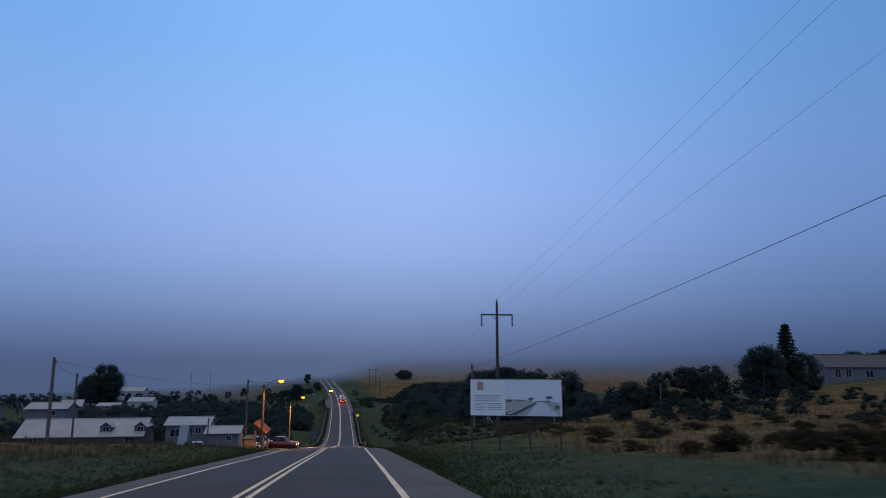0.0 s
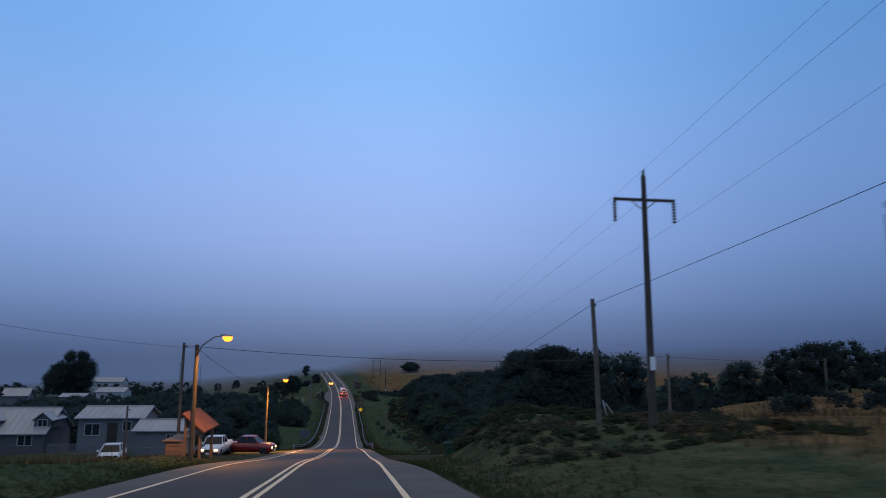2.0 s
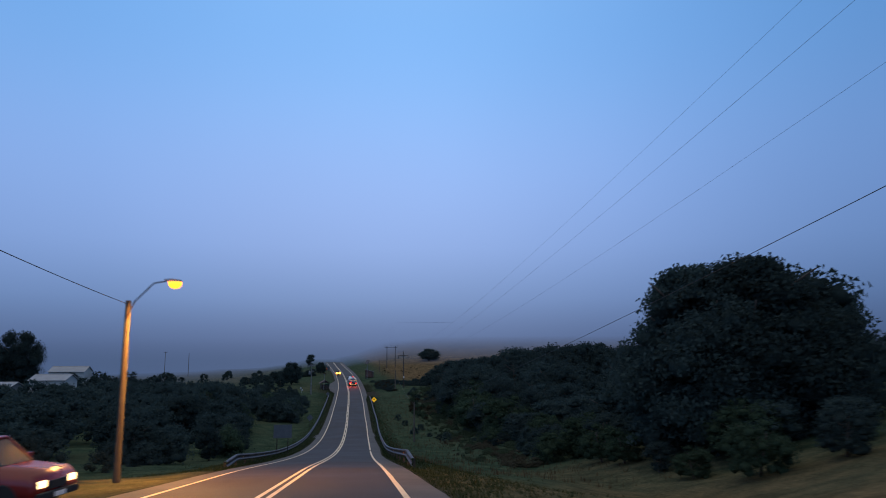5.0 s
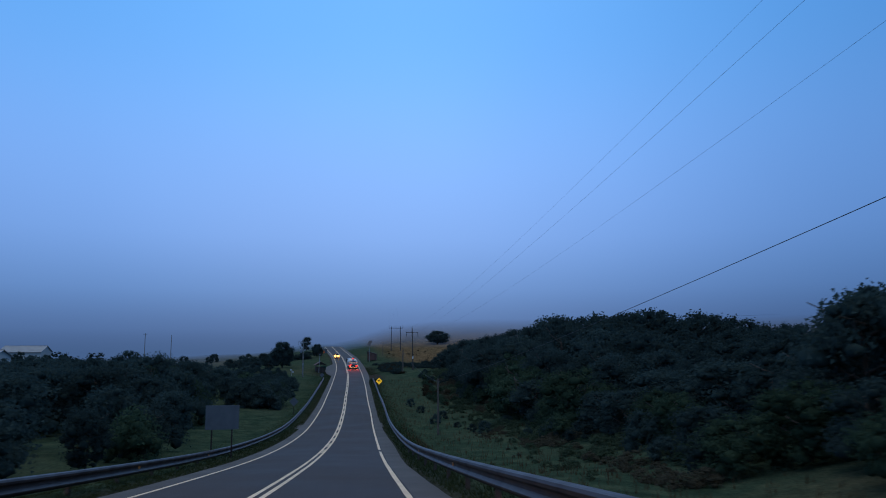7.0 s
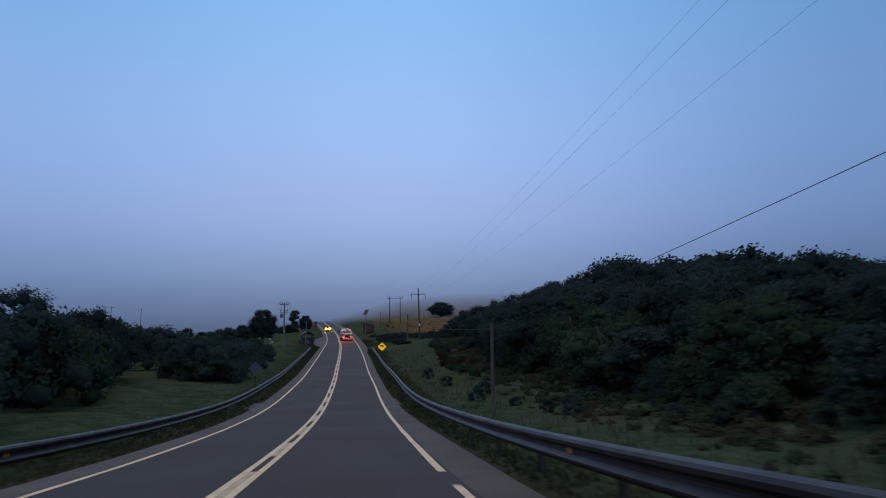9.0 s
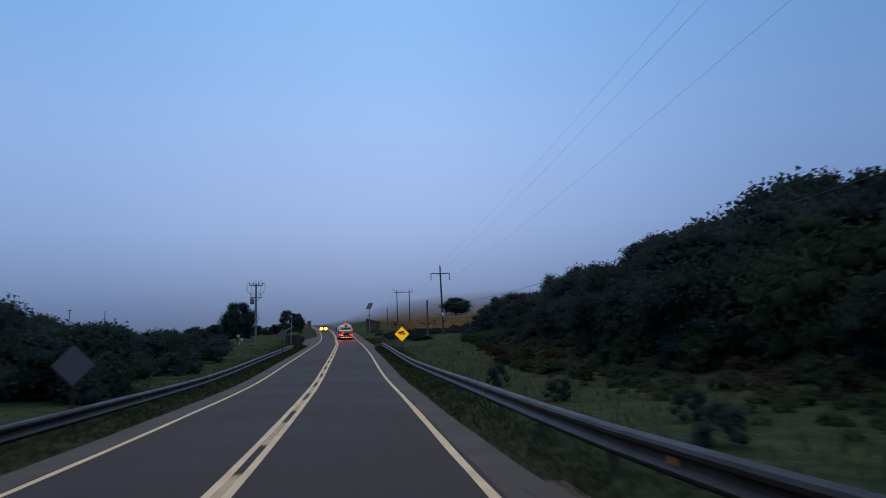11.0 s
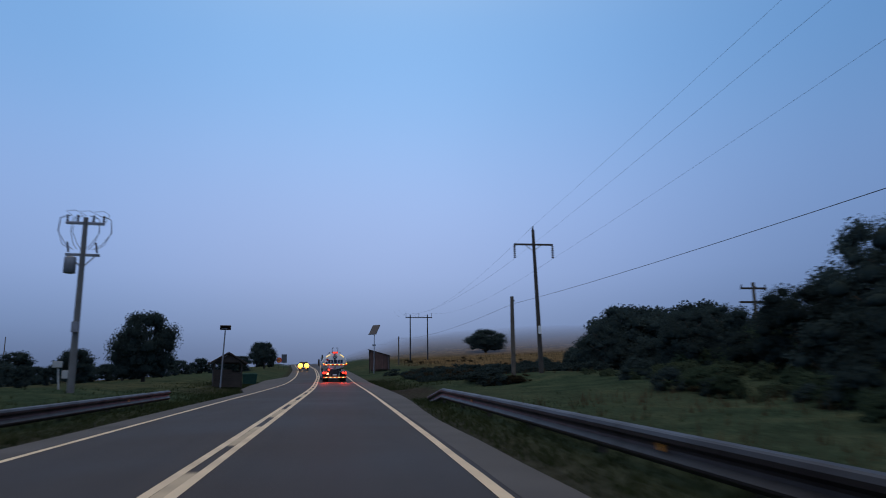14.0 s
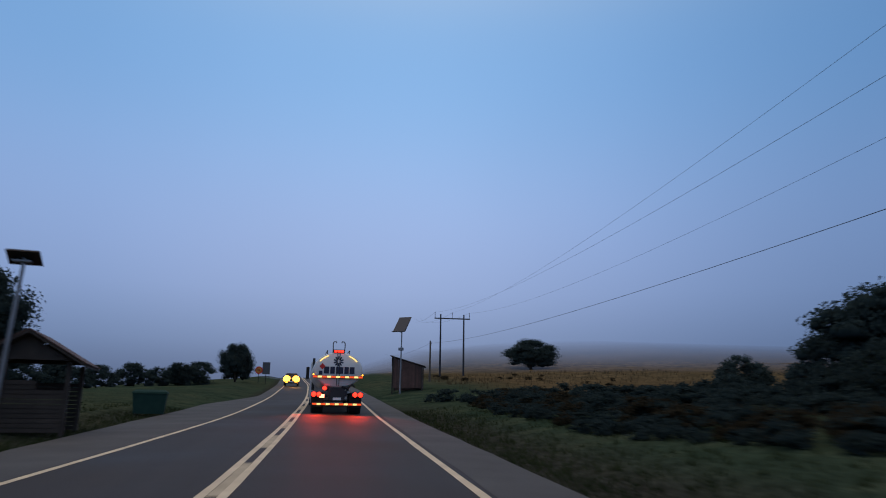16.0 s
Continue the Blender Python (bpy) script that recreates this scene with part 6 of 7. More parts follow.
def kiosk():
    """A wayside timber shelter with a clay tile roof."""
    x, y = -9.2, 80.6
    z0 = ground(x, y)
    t = thing("wayside_shelter", "small timber shelter with a red clay tile roof", "shelter", (x, y, z0), 0)
    for px, py in ((-0.15, -1.9), (0.75, -1.9), (-0.15, 1.9), (0.75, 1.9)):
        part("post", boxed(px - 0.08, py - 0.08, -0.4, px + 0.08, py + 0.08, 2.55 if px < 0 else 1.85, 0.01), BROWN_WOOD, t)
    part("bench", boxed(-0.05, -1.7, 0.42, 0.4, 1.7, 0.5, 0.01), BROWN_WOOD, t)
    part("low_roof", boxed(-1.45, -2.05, 1.08, -0.25, 2.0, 1.16, 0.01), BROWN_WOOD, t)
    for k in range(14):
        yy = -1.9 + k * 0.28
        part("board", boxed(-1.30, yy, 0.0, -1.26, yy + 0.25, 1.07), BROWN_WOOD, t)
    for k in range(4):
        zz = 0.05 + k * 0.25
        part("board", boxed(-1.25, -1.97, zz, -0.24, -1.93, zz + 0.22), BROWN_WOOD, t)
    part("roof_beam", boxed(-0.3, -2.2, 2.5, -0.18, 2.2, 2.6), BROWN_WOOD, t)
    tile = finish("tile", tubed([(0, 0, 0), (0.37, 0, -0.31)], 0.11, 8, 0.13), CLAY)
    for i in range(20):
        for j in range(4):
            ob = part("tile", tile, None, t)
            ob.location = (-0.3 + j * 0.33, -2.2 + i * 0.232, 2.78 - j * 0.275)
    part("gable", plate([(-0.2, 1.85), (0.7, 1.85), (-0.2, 2.6)], 0.05, Matrix.Translation((0, -1.85, 0))), BROWN_WOOD, t)


kiosk()


def open_shelter():
    """An open timber bus shelter with a gable roof, at the verge."""
    x, y = -9.45, 311.8
    z0 = ground(x, y)
    t = thing("bus_shelter", "open timber bus shelter with a weathered gable roof", "shelter", (x, y, z0), 12, scale=0.88)
    for px in (-1.25, 1.25):
        for py in (-1.5, 1.5):
            part("post", boxed(px - 0.07, py - 0.07, -0.4, px + 0.07, py + 0.07, 2.3, 0.01), DARK_WOOD, t)
    for k in range(11):
        zz = 0.05 + k * 0.15
        part("board", boxed(-1.32, -1.5, zz, -1.27, 1.5, zz + 0.13), DARK_WOOD, t)
        part("board", boxed(-1.27, 1.5, zz, 1.27, 1.55, zz + 0.13), DARK_WOOD, t)
        part("board", boxed(-1.27, -1.55, zz, 1.27 if k < 9 else 0.35, -1.5, zz + 0.13), DARK_WOOD, t)
    part("bench", boxed(-1.2, -1.3, 0.42, -0.75, 1.3, 0.48, 0.01), DARK_WOOD, t)
    for s in (-1, 1):
        bm = bmesh.new()
        v = [(s * 1.75, -1.9, 2.15), (s * 1.75, 1.9, 2.15), (0, 1.9, 3.2), (0, -1.9, 3.2)]
        lo = [bm.verts.new(p) for p in v]
        up = [bm.verts.new((p[0], p[1], p[2] + 0.08)) for p in v]
        bm.faces.new(lo)
        bm.faces.new(list(reversed(up)))
        for i in range(4):
            bm.faces.new((lo[(i + 1) % 4], lo[i], up[i], up[(i + 1) % 4]))
        bmesh.ops.recalc_face_normals(bm, faces=bm.faces)
        slab = part("roof", bm, DARK_WOOD, t)
        for i in range(10):
            for j in range(5):
                q = (j + 0.0) / 5
                m = pose(s * (1.75 - 1.75 * q), -1.9 + i * 0.38, 2.26 + 1.05 * q, 0, s * 31, 0)
                part("shingle", boxed(-0.22, 0.01, 0.0, 0.22, 0.36, 0.03, 0, m @ pose(-s * 0.18, 0, 0)), RED_WOOD, slab)
    part("gable", plate([(-1.3, 2.35), (1.3, 2.35), (0, 3.1)], 0.05, Matrix.Translation((0, -1.5, 0))), DARK_WOOD, t)
    part("gable", plate([(-1.3, 2.35), (1.3, 2.35), (0, 3.1)], 0.05, Matrix.Translation((0, 1.5, 0))), DARK_WOOD, t)


open_shelter()


def plank_shelter():
    """A closed bus shelter of upright boards with a lean-to roof."""
    x, y = 5.4, 356.2
    z0 = ground(x, y)
    t = thing("bus_shelter", "bus shelter of upright reddish boards with a lean-to roof", "shelter", (x, y, z0), -8)
    hi, lo, w, d = 3.1, 2.3, 1.38, 1.25
    at = lambda xx: hi + (lo - hi) * (xx + w) / (2 * w)
    n = 16
    for k in range(n):
        xx = -w + 2 * w * k / n
        part("board", boxed(xx, -d, 0.25, xx + 2 * w / n - 0.015, -d + 0.04, at(xx) - 0.06), RED_WOOD, t)
        if k % 2 == 0:
            part("board", boxed(xx, d - 0.04, 0.05, xx + 4 * w / n - 0.02, d, at(xx) - 0.06), RED_WOOD, t)
    for k in range(12):
        yy = -d + 2 * d * k / 12
        part("board", boxed(w - 0.04, yy, 0.25, w, yy + 2 * d / 12 - 0.015, lo - 0.05), RED_WOOD, t)
    for px, py in ((-w, -d), (-w, d), (w, -d), (w, d)):
        part("post", boxed(px - 0.06, py - 0.06, -0.4, px + 0.06, py + 0.06, at(px) - 0.05, 0.008), DARK_WOOD, t)
    part("fascia", boxed(-w - 0.1, -d - 0.1, at(-w) - 0.85, -w - 0.05, d + 0.1, at(-w) - 0.02), DARK_WOOD, t)
    bm = bmesh.new()
    v = [(-w - 0.25, -d - 0.2, at(-w - 0.25)), (w + 0.3, -d - 0.2, at(w + 0.3)), (w + 0.3, d + 0.2, at(w + 0.3)), (-w - 0.25, d + 0.2, at(-w - 0.25))]
    a = [bm.verts.new(p) for p in v]
    b = [bm.verts.new((p[0], p[1], p[2] + 0.07)) for p in v]
    bm.faces.new(list(reversed(a)))
    bm.faces.new(b)
    for i in range(4):
        bm.faces.new((a[i], a[(i + 1) % 4], b[(i + 1) % 4], b[i]))
    part("roof", bm, DARK_WOOD, t)
    part("bench", boxed(w - 0.5, -d + 0.1, 0.45, w - 0.06, d - 0.1, 0.52, 0.01), DARK_WOOD, t)


plank_shelter()


def rubbish_bin(x, y, turn, w, h, label):
    z0 = ground(x, y)
    t = thing("rubbish_bin", label, "rubbish bin", (x, y, z0), turn, "rubbish bins")
    d = w * 0.55
    body = loft([[(-w * 0.44, -d * 0.4, 0.12), (w * 0.44, -d * 0.4, 0.12), (w * 0.44, d * 0.4, 0.12), (-w * 0.44, d * 0.4, 0.12)],
                 [(-w / 2, -d / 2, h * 0.85), (w / 2, -d / 2, h * 0.85), (w / 2, d / 2, h * 0.85), (-w / 2, d / 2, h * 0.85)]])
    part("body", body, BIN_GREEN, t)
    lid = loft([[(-w * 0.53, -d * 0.55, h * 0.85), (w * 0.53, -d * 0.55, h * 0.85), (w * 0.53, d * 0.55, h * 0.85), (-w * 0.53, d * 0.55, h * 0.85)],
                [(-w * 0.5, -d * 0.5, h * 0.92), (w * 0.5, -d * 0.5, h * 0.92), (w * 0.5, d * 0.5, h * 0.92), (-w * 0.5, d * 0.5, h * 0.92)],
                [(-w * 0.42, -d * 0.2, h), (w * 0.42, -d * 0.2, h), (w * 0.42, d * 0.2, h), (-w * 0.42, d * 0.2, h)]])
    part("lid", lid, BIN_GREEN, t)
    for sx in (-1, 1):
        for sy in (-1, 1):
            part("wheel", lathe(bmesh.new(), [(0.08, -0.03), (0.1, -0.02), (0.1, 0.02), (0.08, 0.03)], pose(sx * w * 0.38, sy * d * 0.3, 0.1, 0, 90, 0), 10), BLACK, t)


rubbish_bin(-9.1, 323.2, 10, 1.45, 1.2, "large green wheeled rubbish bin by the bus shelter")
rubbish_bin(7.9, 83.4, 0, 1.15, 1.1, "large green wheeled rubbish bin at the side lane")


# ---- vehicles ----
def wheel(t, x, y, r, w, name="wheel"):
    """A wheel with its axle along x."""
    ob = part(name, lathe(bmesh.new(), [(r * 0.55, -w / 2), (r * 0.93, -w / 2), (r, -w * 0.34), (r, w * 0.34), (r * 0.93, w / 2), (r * 0.55, w / 2)], pose(x, y, r, 0, 90, 0), 20), BLACK, t, smooth=False)
    part("rim", lathe(bmesh.new(), [(r * 0.15, -w * 0.42), (r * 0.57, -w * 0.46), (r * 0.57, w * 0.46), (r * 0.15, w * 0.42)], pose(x, y, r, 0, 90, 0), 14), DULL_METAL, ob)


def car(kind, x, y, turn, paint, label, lights=None, big=1.0, z=None, category="car"):
    """A passenger car or pickup; its front points along its own -y."""
    z0 = ground(x, y) if z is None else z
    t = thing(kind, label, category, (x, y, z0), turn)
    L, W = (5.2, 1.82) if kind == "pickup_truck" else (4.1, 1.70)
    hw = W / 2

    def ring(yy, zb, zt, wt):
        return [(-hw * 0.97, yy, zb), (hw * 0.97, yy, zb), (hw, yy, (zb + zt) * 0.5), (hw * wt, yy, zt), (-hw * wt, yy, zt), (-hw, yy, (zb + zt) * 0.5)]
    h0 = 0.30
    if kind == "pickup_truck":
        body = [ring(-L / 2, 0.45, 0.82, 0.86), ring(-L / 2 + 0.2, h0, 1.0, 0.92), ring(-L / 2 + 1.35, h0, 1.1, 0.95), ring(0.75, h0, 1.12, 0.96), ring(L / 2 - 0.1, h0 + 0.1, 1.12, 0.96), ring(L / 2, 0.5, 1.05, 0.95)]
        cab = [(-1.35, 1.1, 0.95), (-0.75, 1.68, 0.78), (0.45, 1.72, 0.78), (0.78, 1.12, 0.95)]
    else:
        body = [ring(-L / 2, 0.42, 0.66, 0.82), ring(-L / 2 + 0.25, h0, 0.82, 0.9), ring(-L / 2 + 1.1, h0, 0.95, 0.94), ring(1.0, h0, 0.98, 0.95), ring(L / 2 - 0.2, h0 + 0.06, 0.95, 0.92), ring(L / 2, 0.5, 0.8, 0.88)]
        cab = [(-1.05, 0.93, 0.93), (-0.4, 1.42, 0.74), (0.75, 1.45, 0.74), (1.5, 0.96, 0.9)]
    bm = loft(body)
    bmesh.ops.bevel(bm, geom=list(bm.edges), offset=0.035, segments=2, affect="EDGES")
    part("body", bm, paint, t, smooth=True)
    rings = [[(-hw * w_ * 0.97, yy, zz), (hw * w_ * 0.97, yy, zz), (hw * w_ * 0.97, yy, zz + 0.01), (-hw * w_ * 0.97, yy, zz + 0.01)] for yy, zz, w_ in cab]
    a, b, c, d = cab
    q = lambda p, s: (s * hw * p[2] * 0.96, p[0], p[1])
    for name, ids in (("windscreen", ((0, -1), (0, 1), (1, 1), (1, -1))), ("rear_window", ((2, -1), (2, 1), (3, 1), (3, -1))),
                      ("side_window", ((0, -1), (1, -1), (2, -1), (3, -1))), ("side_window", ((3, 1), (2, 1), (1, 1), (0, 1)))):
        pane = bmesh.new()
        pane.faces.new([pane.verts.new(q(cab[i], s)) for i, s in ids])
        bmesh.ops.solidify(pane, geom=list(pane.faces), thickness=0.012)
        part(name, pane, GLASS, t, "dark car window")
    rw = hw * b[2] * 0.97
    part("roof", boxed(-rw, b[0] - 0.03, b[1] - 0.02, rw, c[0] + 0.05, b[1] + 0.06, 0.03), paint, t)
    for s in (-1, 1):
        for p1, p2 in ((a, b), (c, d)):
            part("pillar", tubed([(s * hw * p1[2] * 0.97, p1[0], p1[1]), (s * hw * p2[2] * 0.97, p2[0], p2[1])], 0.035, 5), paint, t)
        part("pillar", boxed(s * (hw * 0.83) - 0.03, (b[0] + c[0]) / 2 - 0.05, a[1] - 0.02, s * (hw * 0.83) + 0.03, (b[0] + c[0]) / 2 + 0.05, b[1] + 0.01), paint, t)
        part("mirror", boxed(s * (hw + 0.09) - 0.09, a[0] + 0.15, a[1] + 0.02, s * (hw + 0.09) + 0.09, a[0] + 0.25, a[1] + 0.18, 0.03), paint, t)
        fz = body[0][0][2] + 0.16
        # lens enlarged well past life size to stand in for glare
        if big > 1:
            part("headlight", lathe(bmesh.new(), [(0.05, 0.12), (0.3, 0.07), (0.42, -0.02), (0.42, -0.1)], pose(s * hw * 0.62, -L / 2 - 0.02, fz + 0.14, 90, 0, 0), 20), lights, t, "oversized lit headlight lens standing in for its glare", True)
        else:
            part("headlight", boxed(s * hw * 0.68 - 0.17, -L / 2 - 0.03, fz + 0.02, s * hw * 0.68 + 0.17, -L / 2 + 0.12, fz + 0.19, 0.04), lights or GLASS, t, "lit headlight" if lights else "unlit headlight")
        part("tail_light", boxed(s * hw * 0.8 - 0.12, L / 2 - 0.08, 0.7, s * hw * 0.8 + 0.12, L / 2 + 0.02, 0.9, 0.03), SIGN_RED, t)
        for yy in (-L / 2 + 0.8, L / 2 - 0.95):
            wheel(t, s * (hw - 0.1), yy, 0.34 if kind != "pickup_truck" else 0.38, 0.22)
    part("bumper", boxed(-hw * 0.92, -L / 2 - 0.09, 0.34, hw * 0.92, -L / 2 + 0.08, 0.52, 0.04), BLACK if kind == "pickup_truck" else paint, t)
    part("bumper", boxed(-hw * 0.92, L / 2 - 0.08, 0.38, hw * 0.92, L / 2 + 0.09, 0.56, 0.04), DULL_METAL, t)
    part("grille", boxed(-hw * 0.42, -L / 2 - 0.035, 0.56, hw * 0.42, -L / 2 + 0.06, 0.76, 0.01), BLACK, t)
    part("plate_holder", boxed(-0.22, -L / 2 - 0.105, 0.37, 0.22, -L / 2 - 0.09, 0.48), SIGN_WHITE, t)
    if lights:
        m = t.matrix_basis
        for s in (-1, 1):
            eye = m @ Vector((s * hw * 0.68, -L / 2 - 0.12, fz + 0.1))
            aim = m @ Vector((s * hw * 0.68, -L / 2 - 14, -0.3))
            point_light("headlight_beam", eye, (1.0, 0.62, 0.28), 900, 0.06, 80, aim)
    return t


car("pickup_truck", -11.4, 101.5, -4, CAR_WHITE, "white pickup truck with lit headlights beside the road", HEADLIGHT, category="pickup truck")
car("pickup_truck", -9.0, 104.5, 80, CAR_RED, "dark red pickup truck with lit headlights turning out", HEADLIGHT, category="pickup truck")
car("hatchback_car", -18.5, 95, 8, CAR_WHITE, "small white hatchback parked by the fence")
car("oncoming_car", float(cx(376)) - 2.5, 376, 4, CAR_DARK, "dark car with bright headlights coming round the bend", HEADLIGHT_FAR, 2.0, z=float(rz(376)) + 0.02)


def tank_truck():
    """A fuel tanker seen from behind: an oval tank on a lorry chassis; its front points along +y."""
    y0 = 324.3
    x0 = float(cx(y0)) + 1.44
    t = thing("tank_truck", "white oval tank truck with red tail lights on the road", "tank truck", (x0, y0, float(rz(y0)) + 0.02), 4)
    L, zc, rx, rzv = 8.2, 2.12, 1.22, 0.88

    def oval(yy, k, n=32):
        return [(rx * k * math.cos(2 * math.pi * i / n), yy, zc + rzv * k * math.sin(2 * math.pi * i / n)) for i in range(n)]
    tank = loft([oval(0.0, 0.90), oval(0.06, 0.965), oval(0.2, 1.0), oval(2.6, 1.0), oval(2.64, 1.012), oval(2.72, 1.012), oval(2.76, 1.0), oval(5.4, 1.0), oval(5.44, 1.012), oval(5.52, 1.012), oval(5.56, 1.0), oval(L - 0.2, 1.0), oval(L, 0.92)])
    tk = part("tank", tank, TANK_WHITE, t, "white oval steel tank", True)
    # lettering on the tank end as plain shapes
    for k, (x, w) in enumerate(((-0.57, 0.25), (-0.28, 0.22), (0.07, 0.36), (0.41, 0.22), (0.68, 0.24))):
        z = zc - 0.02
        part("letter_shape", boxed(x - w / 2, -0.012, z - 0.17, x + w / 2, -0.002, z + 0.17), NAVY, tk, "navy block shape")
    for k in range(10):
        a = k * math.pi / 5
        part("emblem_petal", boxed(-0.034, -0.012, 0.09, 0.034, -0.002, 0.25, 0, Matrix.Translation((0, 0, zc + 0.42)) @ Matrix.Rotation(a, 4, "Y")), NAVY, tk)
    part("hazard_placard", plate(diamond(0.15), 0.008, Matrix.Translation((-0.78, -0.012, zc + 0.16))), SIGN_RED, tk, "red diamond hazard placard")
    part("hazard_placard", boxed(-0.94, -0.012, zc - 0.26, -0.77, 0.0, zc - 0.06), NAVY, tk, "dark square placard")
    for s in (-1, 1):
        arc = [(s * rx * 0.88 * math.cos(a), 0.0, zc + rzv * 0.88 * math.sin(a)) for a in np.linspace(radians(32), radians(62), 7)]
        part("reflective_arc", tubed(arc, 0.032, 6), BAND_WHITE, tk, "yellow reflective arc with emission for its headlight return")
    # rear bands of red and pale reflectors, their headlight return put in as emission
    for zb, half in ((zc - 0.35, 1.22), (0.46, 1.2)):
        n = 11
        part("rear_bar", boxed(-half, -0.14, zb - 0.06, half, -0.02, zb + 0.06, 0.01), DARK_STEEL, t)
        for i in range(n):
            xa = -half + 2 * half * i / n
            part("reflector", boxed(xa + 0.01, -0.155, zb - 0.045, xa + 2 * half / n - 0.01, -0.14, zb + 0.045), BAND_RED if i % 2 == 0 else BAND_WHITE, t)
    for s in (-1, 1):
        part("frame_rail", boxed(s * 0.43 - 0.05, 0.0, 0.85, s * 0.43 + 0.05, L + 2.0, 1.1), DARK_STEEL, t)
        part("mudguard", boxed(s * 0.92 - 0.32, 0.15, 0.95, s * 0.92 + 0.32, 2.9, 1.02, 0.02), BLACK, t)
        part("mud_flap", boxed(s * 0.92 - 0.3, 0.2, 0.3, s * 0.92 + 0.3, 0.22, 0.95), BLACK, t)
        part("light_box", boxed(s * 0.98 - 0.28, -0.10, 0.80, s * 0.98 + 0.28, 0.02, 1.04, 0.02), DARK_STEEL, t)
        for dx in (-0.13, 0.13):
            part("tail_light", lathe(bmesh.new(), [(0.02, 0.04), (0.095, 0.03), (0.115, 0.0)], pose(s * 1.0 + dx, -0.10, 0.92, 90, 0, 0), 16), TAIL_RED, t, "glowing red tail light", True)
        part("marker", lathe(bmesh.new(), [(0.02, 0.02), (0.04, 0.0)], pose(s * 1.2, -0.08, zc - 0.24, 90, 0, 0), 10), AMBER, t)
        part("top_pipe", tubed([(s * 0.28, 0.25, zc + 0.8), (s * 0.3, 0.25, zc + 1.3), (s * 0.26, 0.27, zc + 1.40), (s * 0.16, 0.3, zc + 1.42), (s * 0.12, 0.3, zc + 1.34)], 0.025, 7), GALV, t)
        for yy in (0.75, 2.05):
            wheel(t, s * 0.93, yy, 0.5, 0.56)
        wheel(t, s * 1.05, 9.6, 0.5, 0.32)
        part("side_guard", boxed(s * 1.14 - 0.03, 3.3, 0.55, s * 1.14 + 0.03, 8.4, 0.68), DULL_METAL, t)
    part("stop_light", boxed(-0.85, -0.11, 0.76, -0.62, -0.09, 0.93, 0.02), TAIL_HOT, t, "bright stop light")
    part("fog_light", lathe(bmesh.new(), [(0.02, 0.03), (0.09, 0.025), (0.1, 0.0)], pose(-0.62, -0.1, 1.22, 90, 0, 0), 14), TAIL_RED, t, smooth=True)
    part("top_light_bar", boxed(-0.27, 0.0, zc + 0.82, 0.27, 0.12, zc + 1.0, 0.03), DARK_STEEL, t)
    for dx in (-0.16, 0.0, 0.16):
        part("top_light", boxed(dx - 0.065, -0.03, zc + 0.86, dx + 0.065, 0.0, zc + 0.96, 0.01), TAIL_RED, t, "glowing red upper light")
    part("pump_box", boxed(-0.38, -0.02, 0.62, 0.38, 0.6, 1.28, 0.03), DARK_STEEL, t, "dark valve box")
    part("hose", tubed([(0.2, -0.04, 1.3), (0.5, -0.05, 1.22), (0.72, -0.03, 1.42), (0.85, 0.0, 1.3)], 0.05, 8), BLACK, t)
    part("number_plate", boxed(-0.2, -0.03, 0.66, 0.2, -0.02, 0.78), SIGN_WHITE, t, "pale blank plate")
    part("ladder_rail", tubed([(-0.06, -0.02, 1.35), (-0.06, -0.02, zc + 0.85)], 0.016, 6), GALV, t)
    part("ladder_rail", tubed([(0.06, -0.02, 1.35), (0.06, -0.02, zc + 0.85)], 0.016, 6), GALV, t)
    part("manhole", lathe(bmesh.new(), [(0.3, 0), (0.3, 0.12), (0.22, 0.18)], pose(0, 2.0, zc + 0.84), 16), GALV, t)
    part("manhole", lathe(bmesh.new(), [(0.3, 0), (0.3, 0.12), (0.22, 0.18)], pose(0, 5.0, zc + 0.84), 16), GALV, t)
    for s in (-1, 1):
        part("top_rail", tubed([(s * 0.55, 0.5, zc + 0.78), (s * 0.55, 0.55, zc + 0.98), (s * 0.55, L - 0.3, zc + 0.98)], 0.022, 6), GALV, t)
    cab = loft([[(-1.2, L + 0.35, 0.75), (1.2, L + 0.35, 0.75), (1.2, L + 0.35, 3.0), (-1.2, L + 0.35, 3.0)], [(-1.22, L + 1.9, 0.6), (1.22, L + 1.9, 0.6), (1.2, L + 1.7, 3.05), (-1.2, L + 1.7, 3.05)],
                [(-1.2, L + 2.3, 0.6), (1.2, L + 2.3, 0.6), (1.12, L + 1.95, 2.9), (-1.12, L + 1.95, 2.9)]])
    bmesh.ops.bevel(cab, geom=list(cab.edges), offset=0.06, segments=2, affect="EDGES")
    part("cab", cab, CAR_WHITE, t, "white driver's cab")
    for s in (-1, 1):
        part("mirror", boxed(s * 1.38 - 0.1, L + 1.5, 2.0, s * 1.38 + 0.1, L + 1.62, 2.75, 0.03), BLACK, t, "dark wing mirror")
        part("air_stack", tubed([(s * 1.05, L + 0.15, 1.3), (s * 1.05, L + 0.15, 3.2)], 0.08, 9), DARK_STEEL, t)
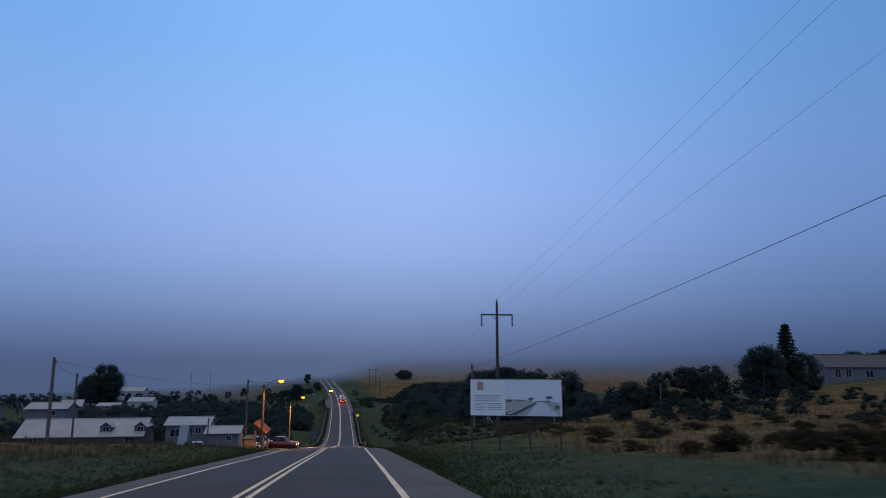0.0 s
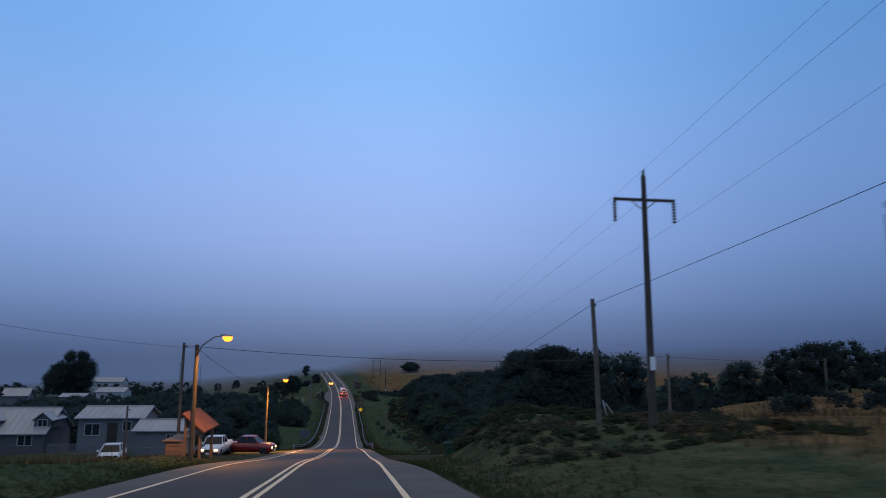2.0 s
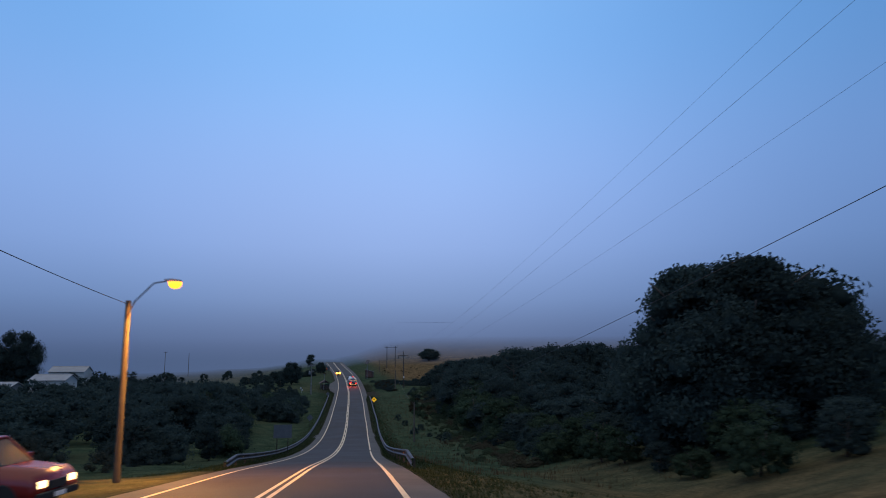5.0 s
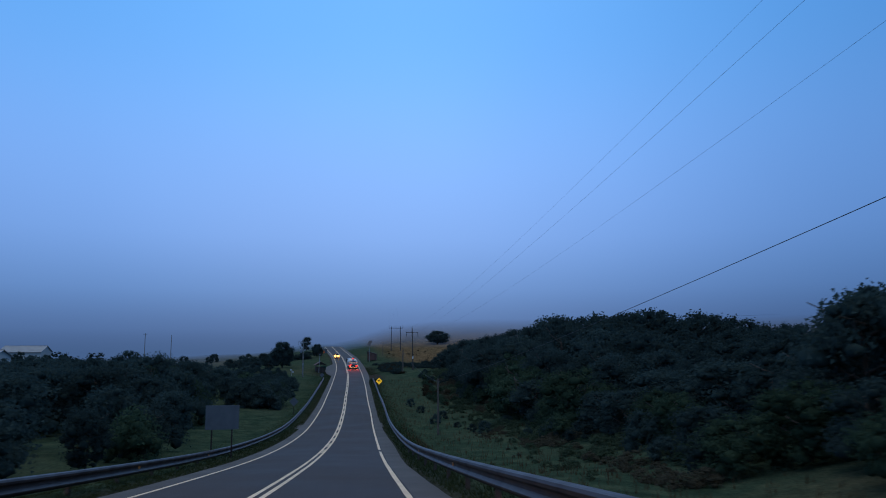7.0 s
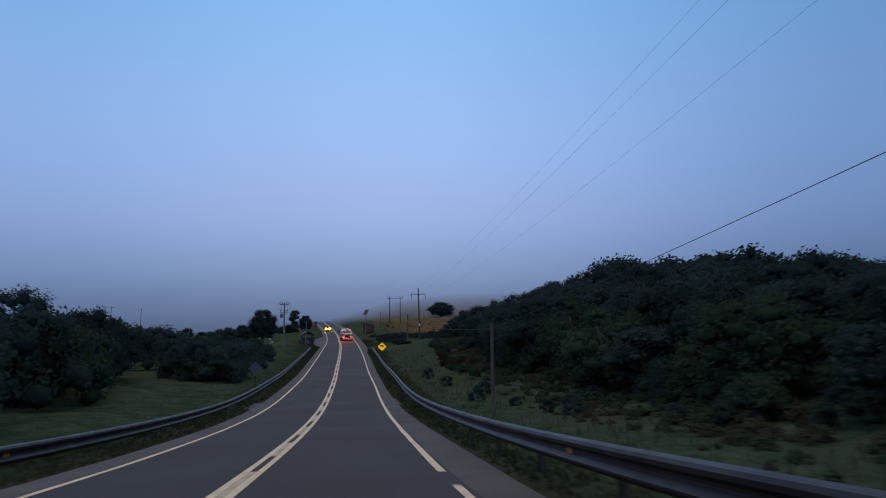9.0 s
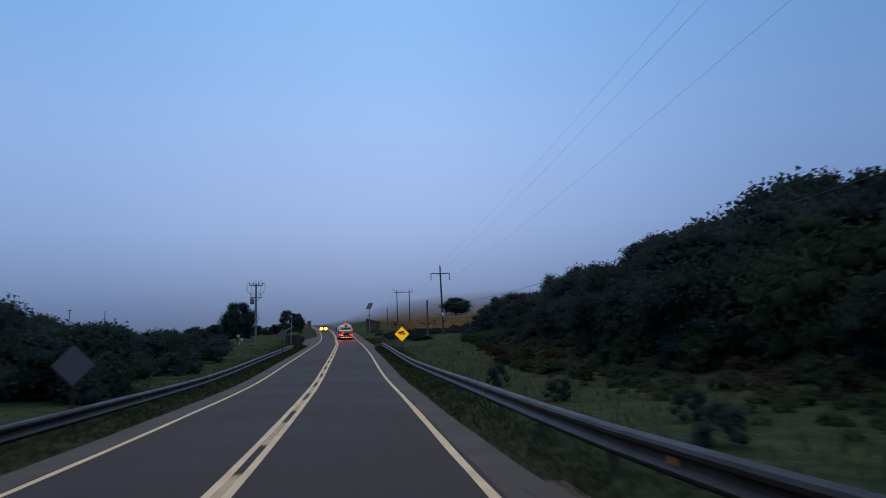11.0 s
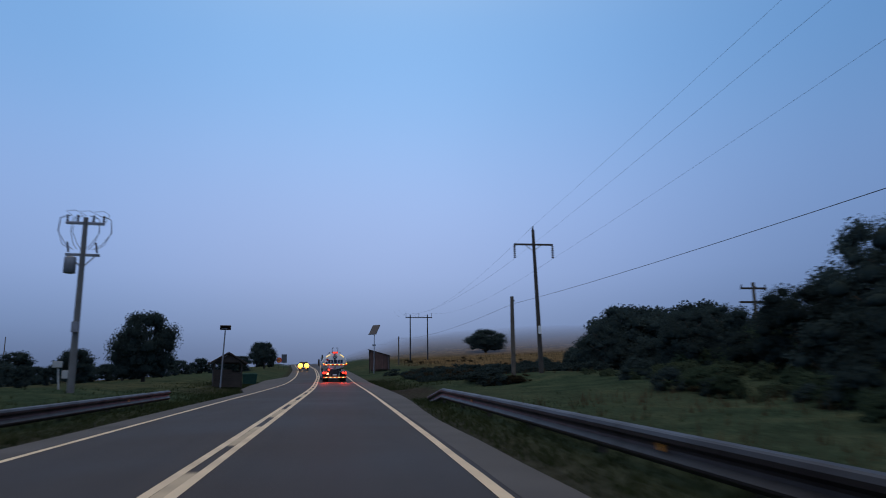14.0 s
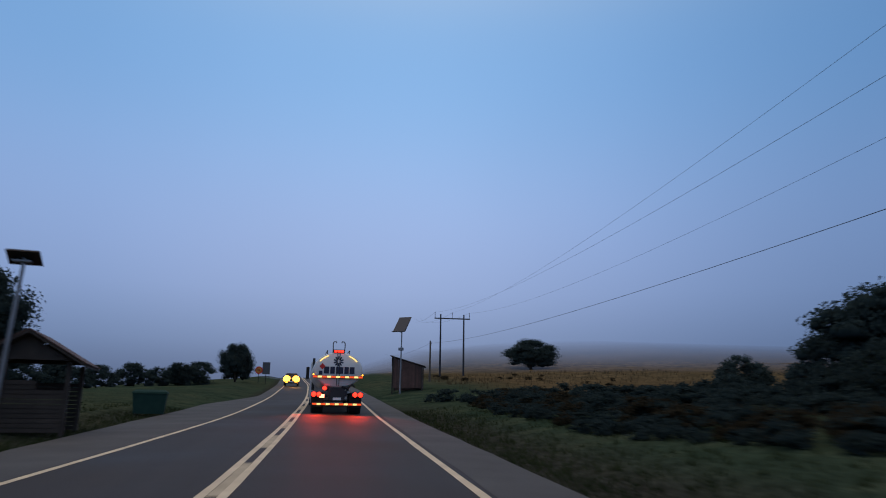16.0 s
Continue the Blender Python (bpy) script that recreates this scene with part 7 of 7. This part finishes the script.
    for s in (-1, 1):
        point_light("tail_light_glow", (x0 + s * 1.0, y0 - 0.35, float(rz(y0)) + 0.95), (1.0, 0.05, 0.03), 260, 0.1, 84, (x0 + s * 1.0, y0 - 2.6, float(rz(y0)) - 0.4))


tank_truck()


# ---- grass ----
def grass(name, spots, height, material, label, seed):
    """Blades of grass in one mesh."""
    g = np.random.default_rng(seed)
    v, f = [], []
    for x, y in spots:
        z = ground(x, y) - 0.02
        for _ in range(3):
            a = g.uniform(0, 2 * np.pi)
            h, w, b = height * g.uniform(0.5, 1.3), g.uniform(0.012, 0.03), g.uniform(0.05, 0.16)
            dx, dy = math.cos(a), math.sin(a)
            ox, oy = x + g.uniform(-0.12, 0.12), y + g.uniform(-0.12, 0.12)
            i = len(v)
            v += [(ox - dy * w, oy + dx * w, z), (ox + dy * w, oy - dx * w, z), (ox + dx * b, oy + dy * b, z + h)]
            f.append((i, i + 1, i + 2))
    tagged(new(name, raw_mesh(name, v, f, material)), label, "grass", kind="stuff")


g = np.random.default_rng(77)
verge = []
for _ in range(46000):
    y = g.uniform(-4, 330)
    s = g.choice((-1, 1))
    u = road_edges(y)[1 if s > 0 else 0] + s * (0.15 + abs(g.normal(0, 1.1 if g.uniform() < 0.45 else 3.0)))
    if (s > 0 and (74 < y < 91 or 283 < y < 298)) or (s < 0 and 76 < y < 122 and abs(u) < 12):
        continue
    verge.append((float(cx(y)) + u, y))
grass("verge_grass", verge, 0.13, GRASS_GREEN, "short green verge grass beside the road", 1)
dry_spots = []
for _ in range(14000):
    k = g.uniform()
    if k < 0.5:
        dry_spots.append((g.uniform(13, 62), g.uniform(5, 95)))
    elif k < 0.7:
        dry_spots.append((g.uniform(-34, -10), g.uniform(12, 72)))
    elif k < 0.85:
        y = g.uniform(126, 280)
        dry_spots.append((float(cx(y)) + g.uniform(6, 22), y))
    else:
        dry_spots.append((g.uniform(10, 50), g.uniform(300, 400)))
grass("dry_grass", dry_spots, 0.45, GRASS_DRY, "tall dry grass in the rough meadow", 2)
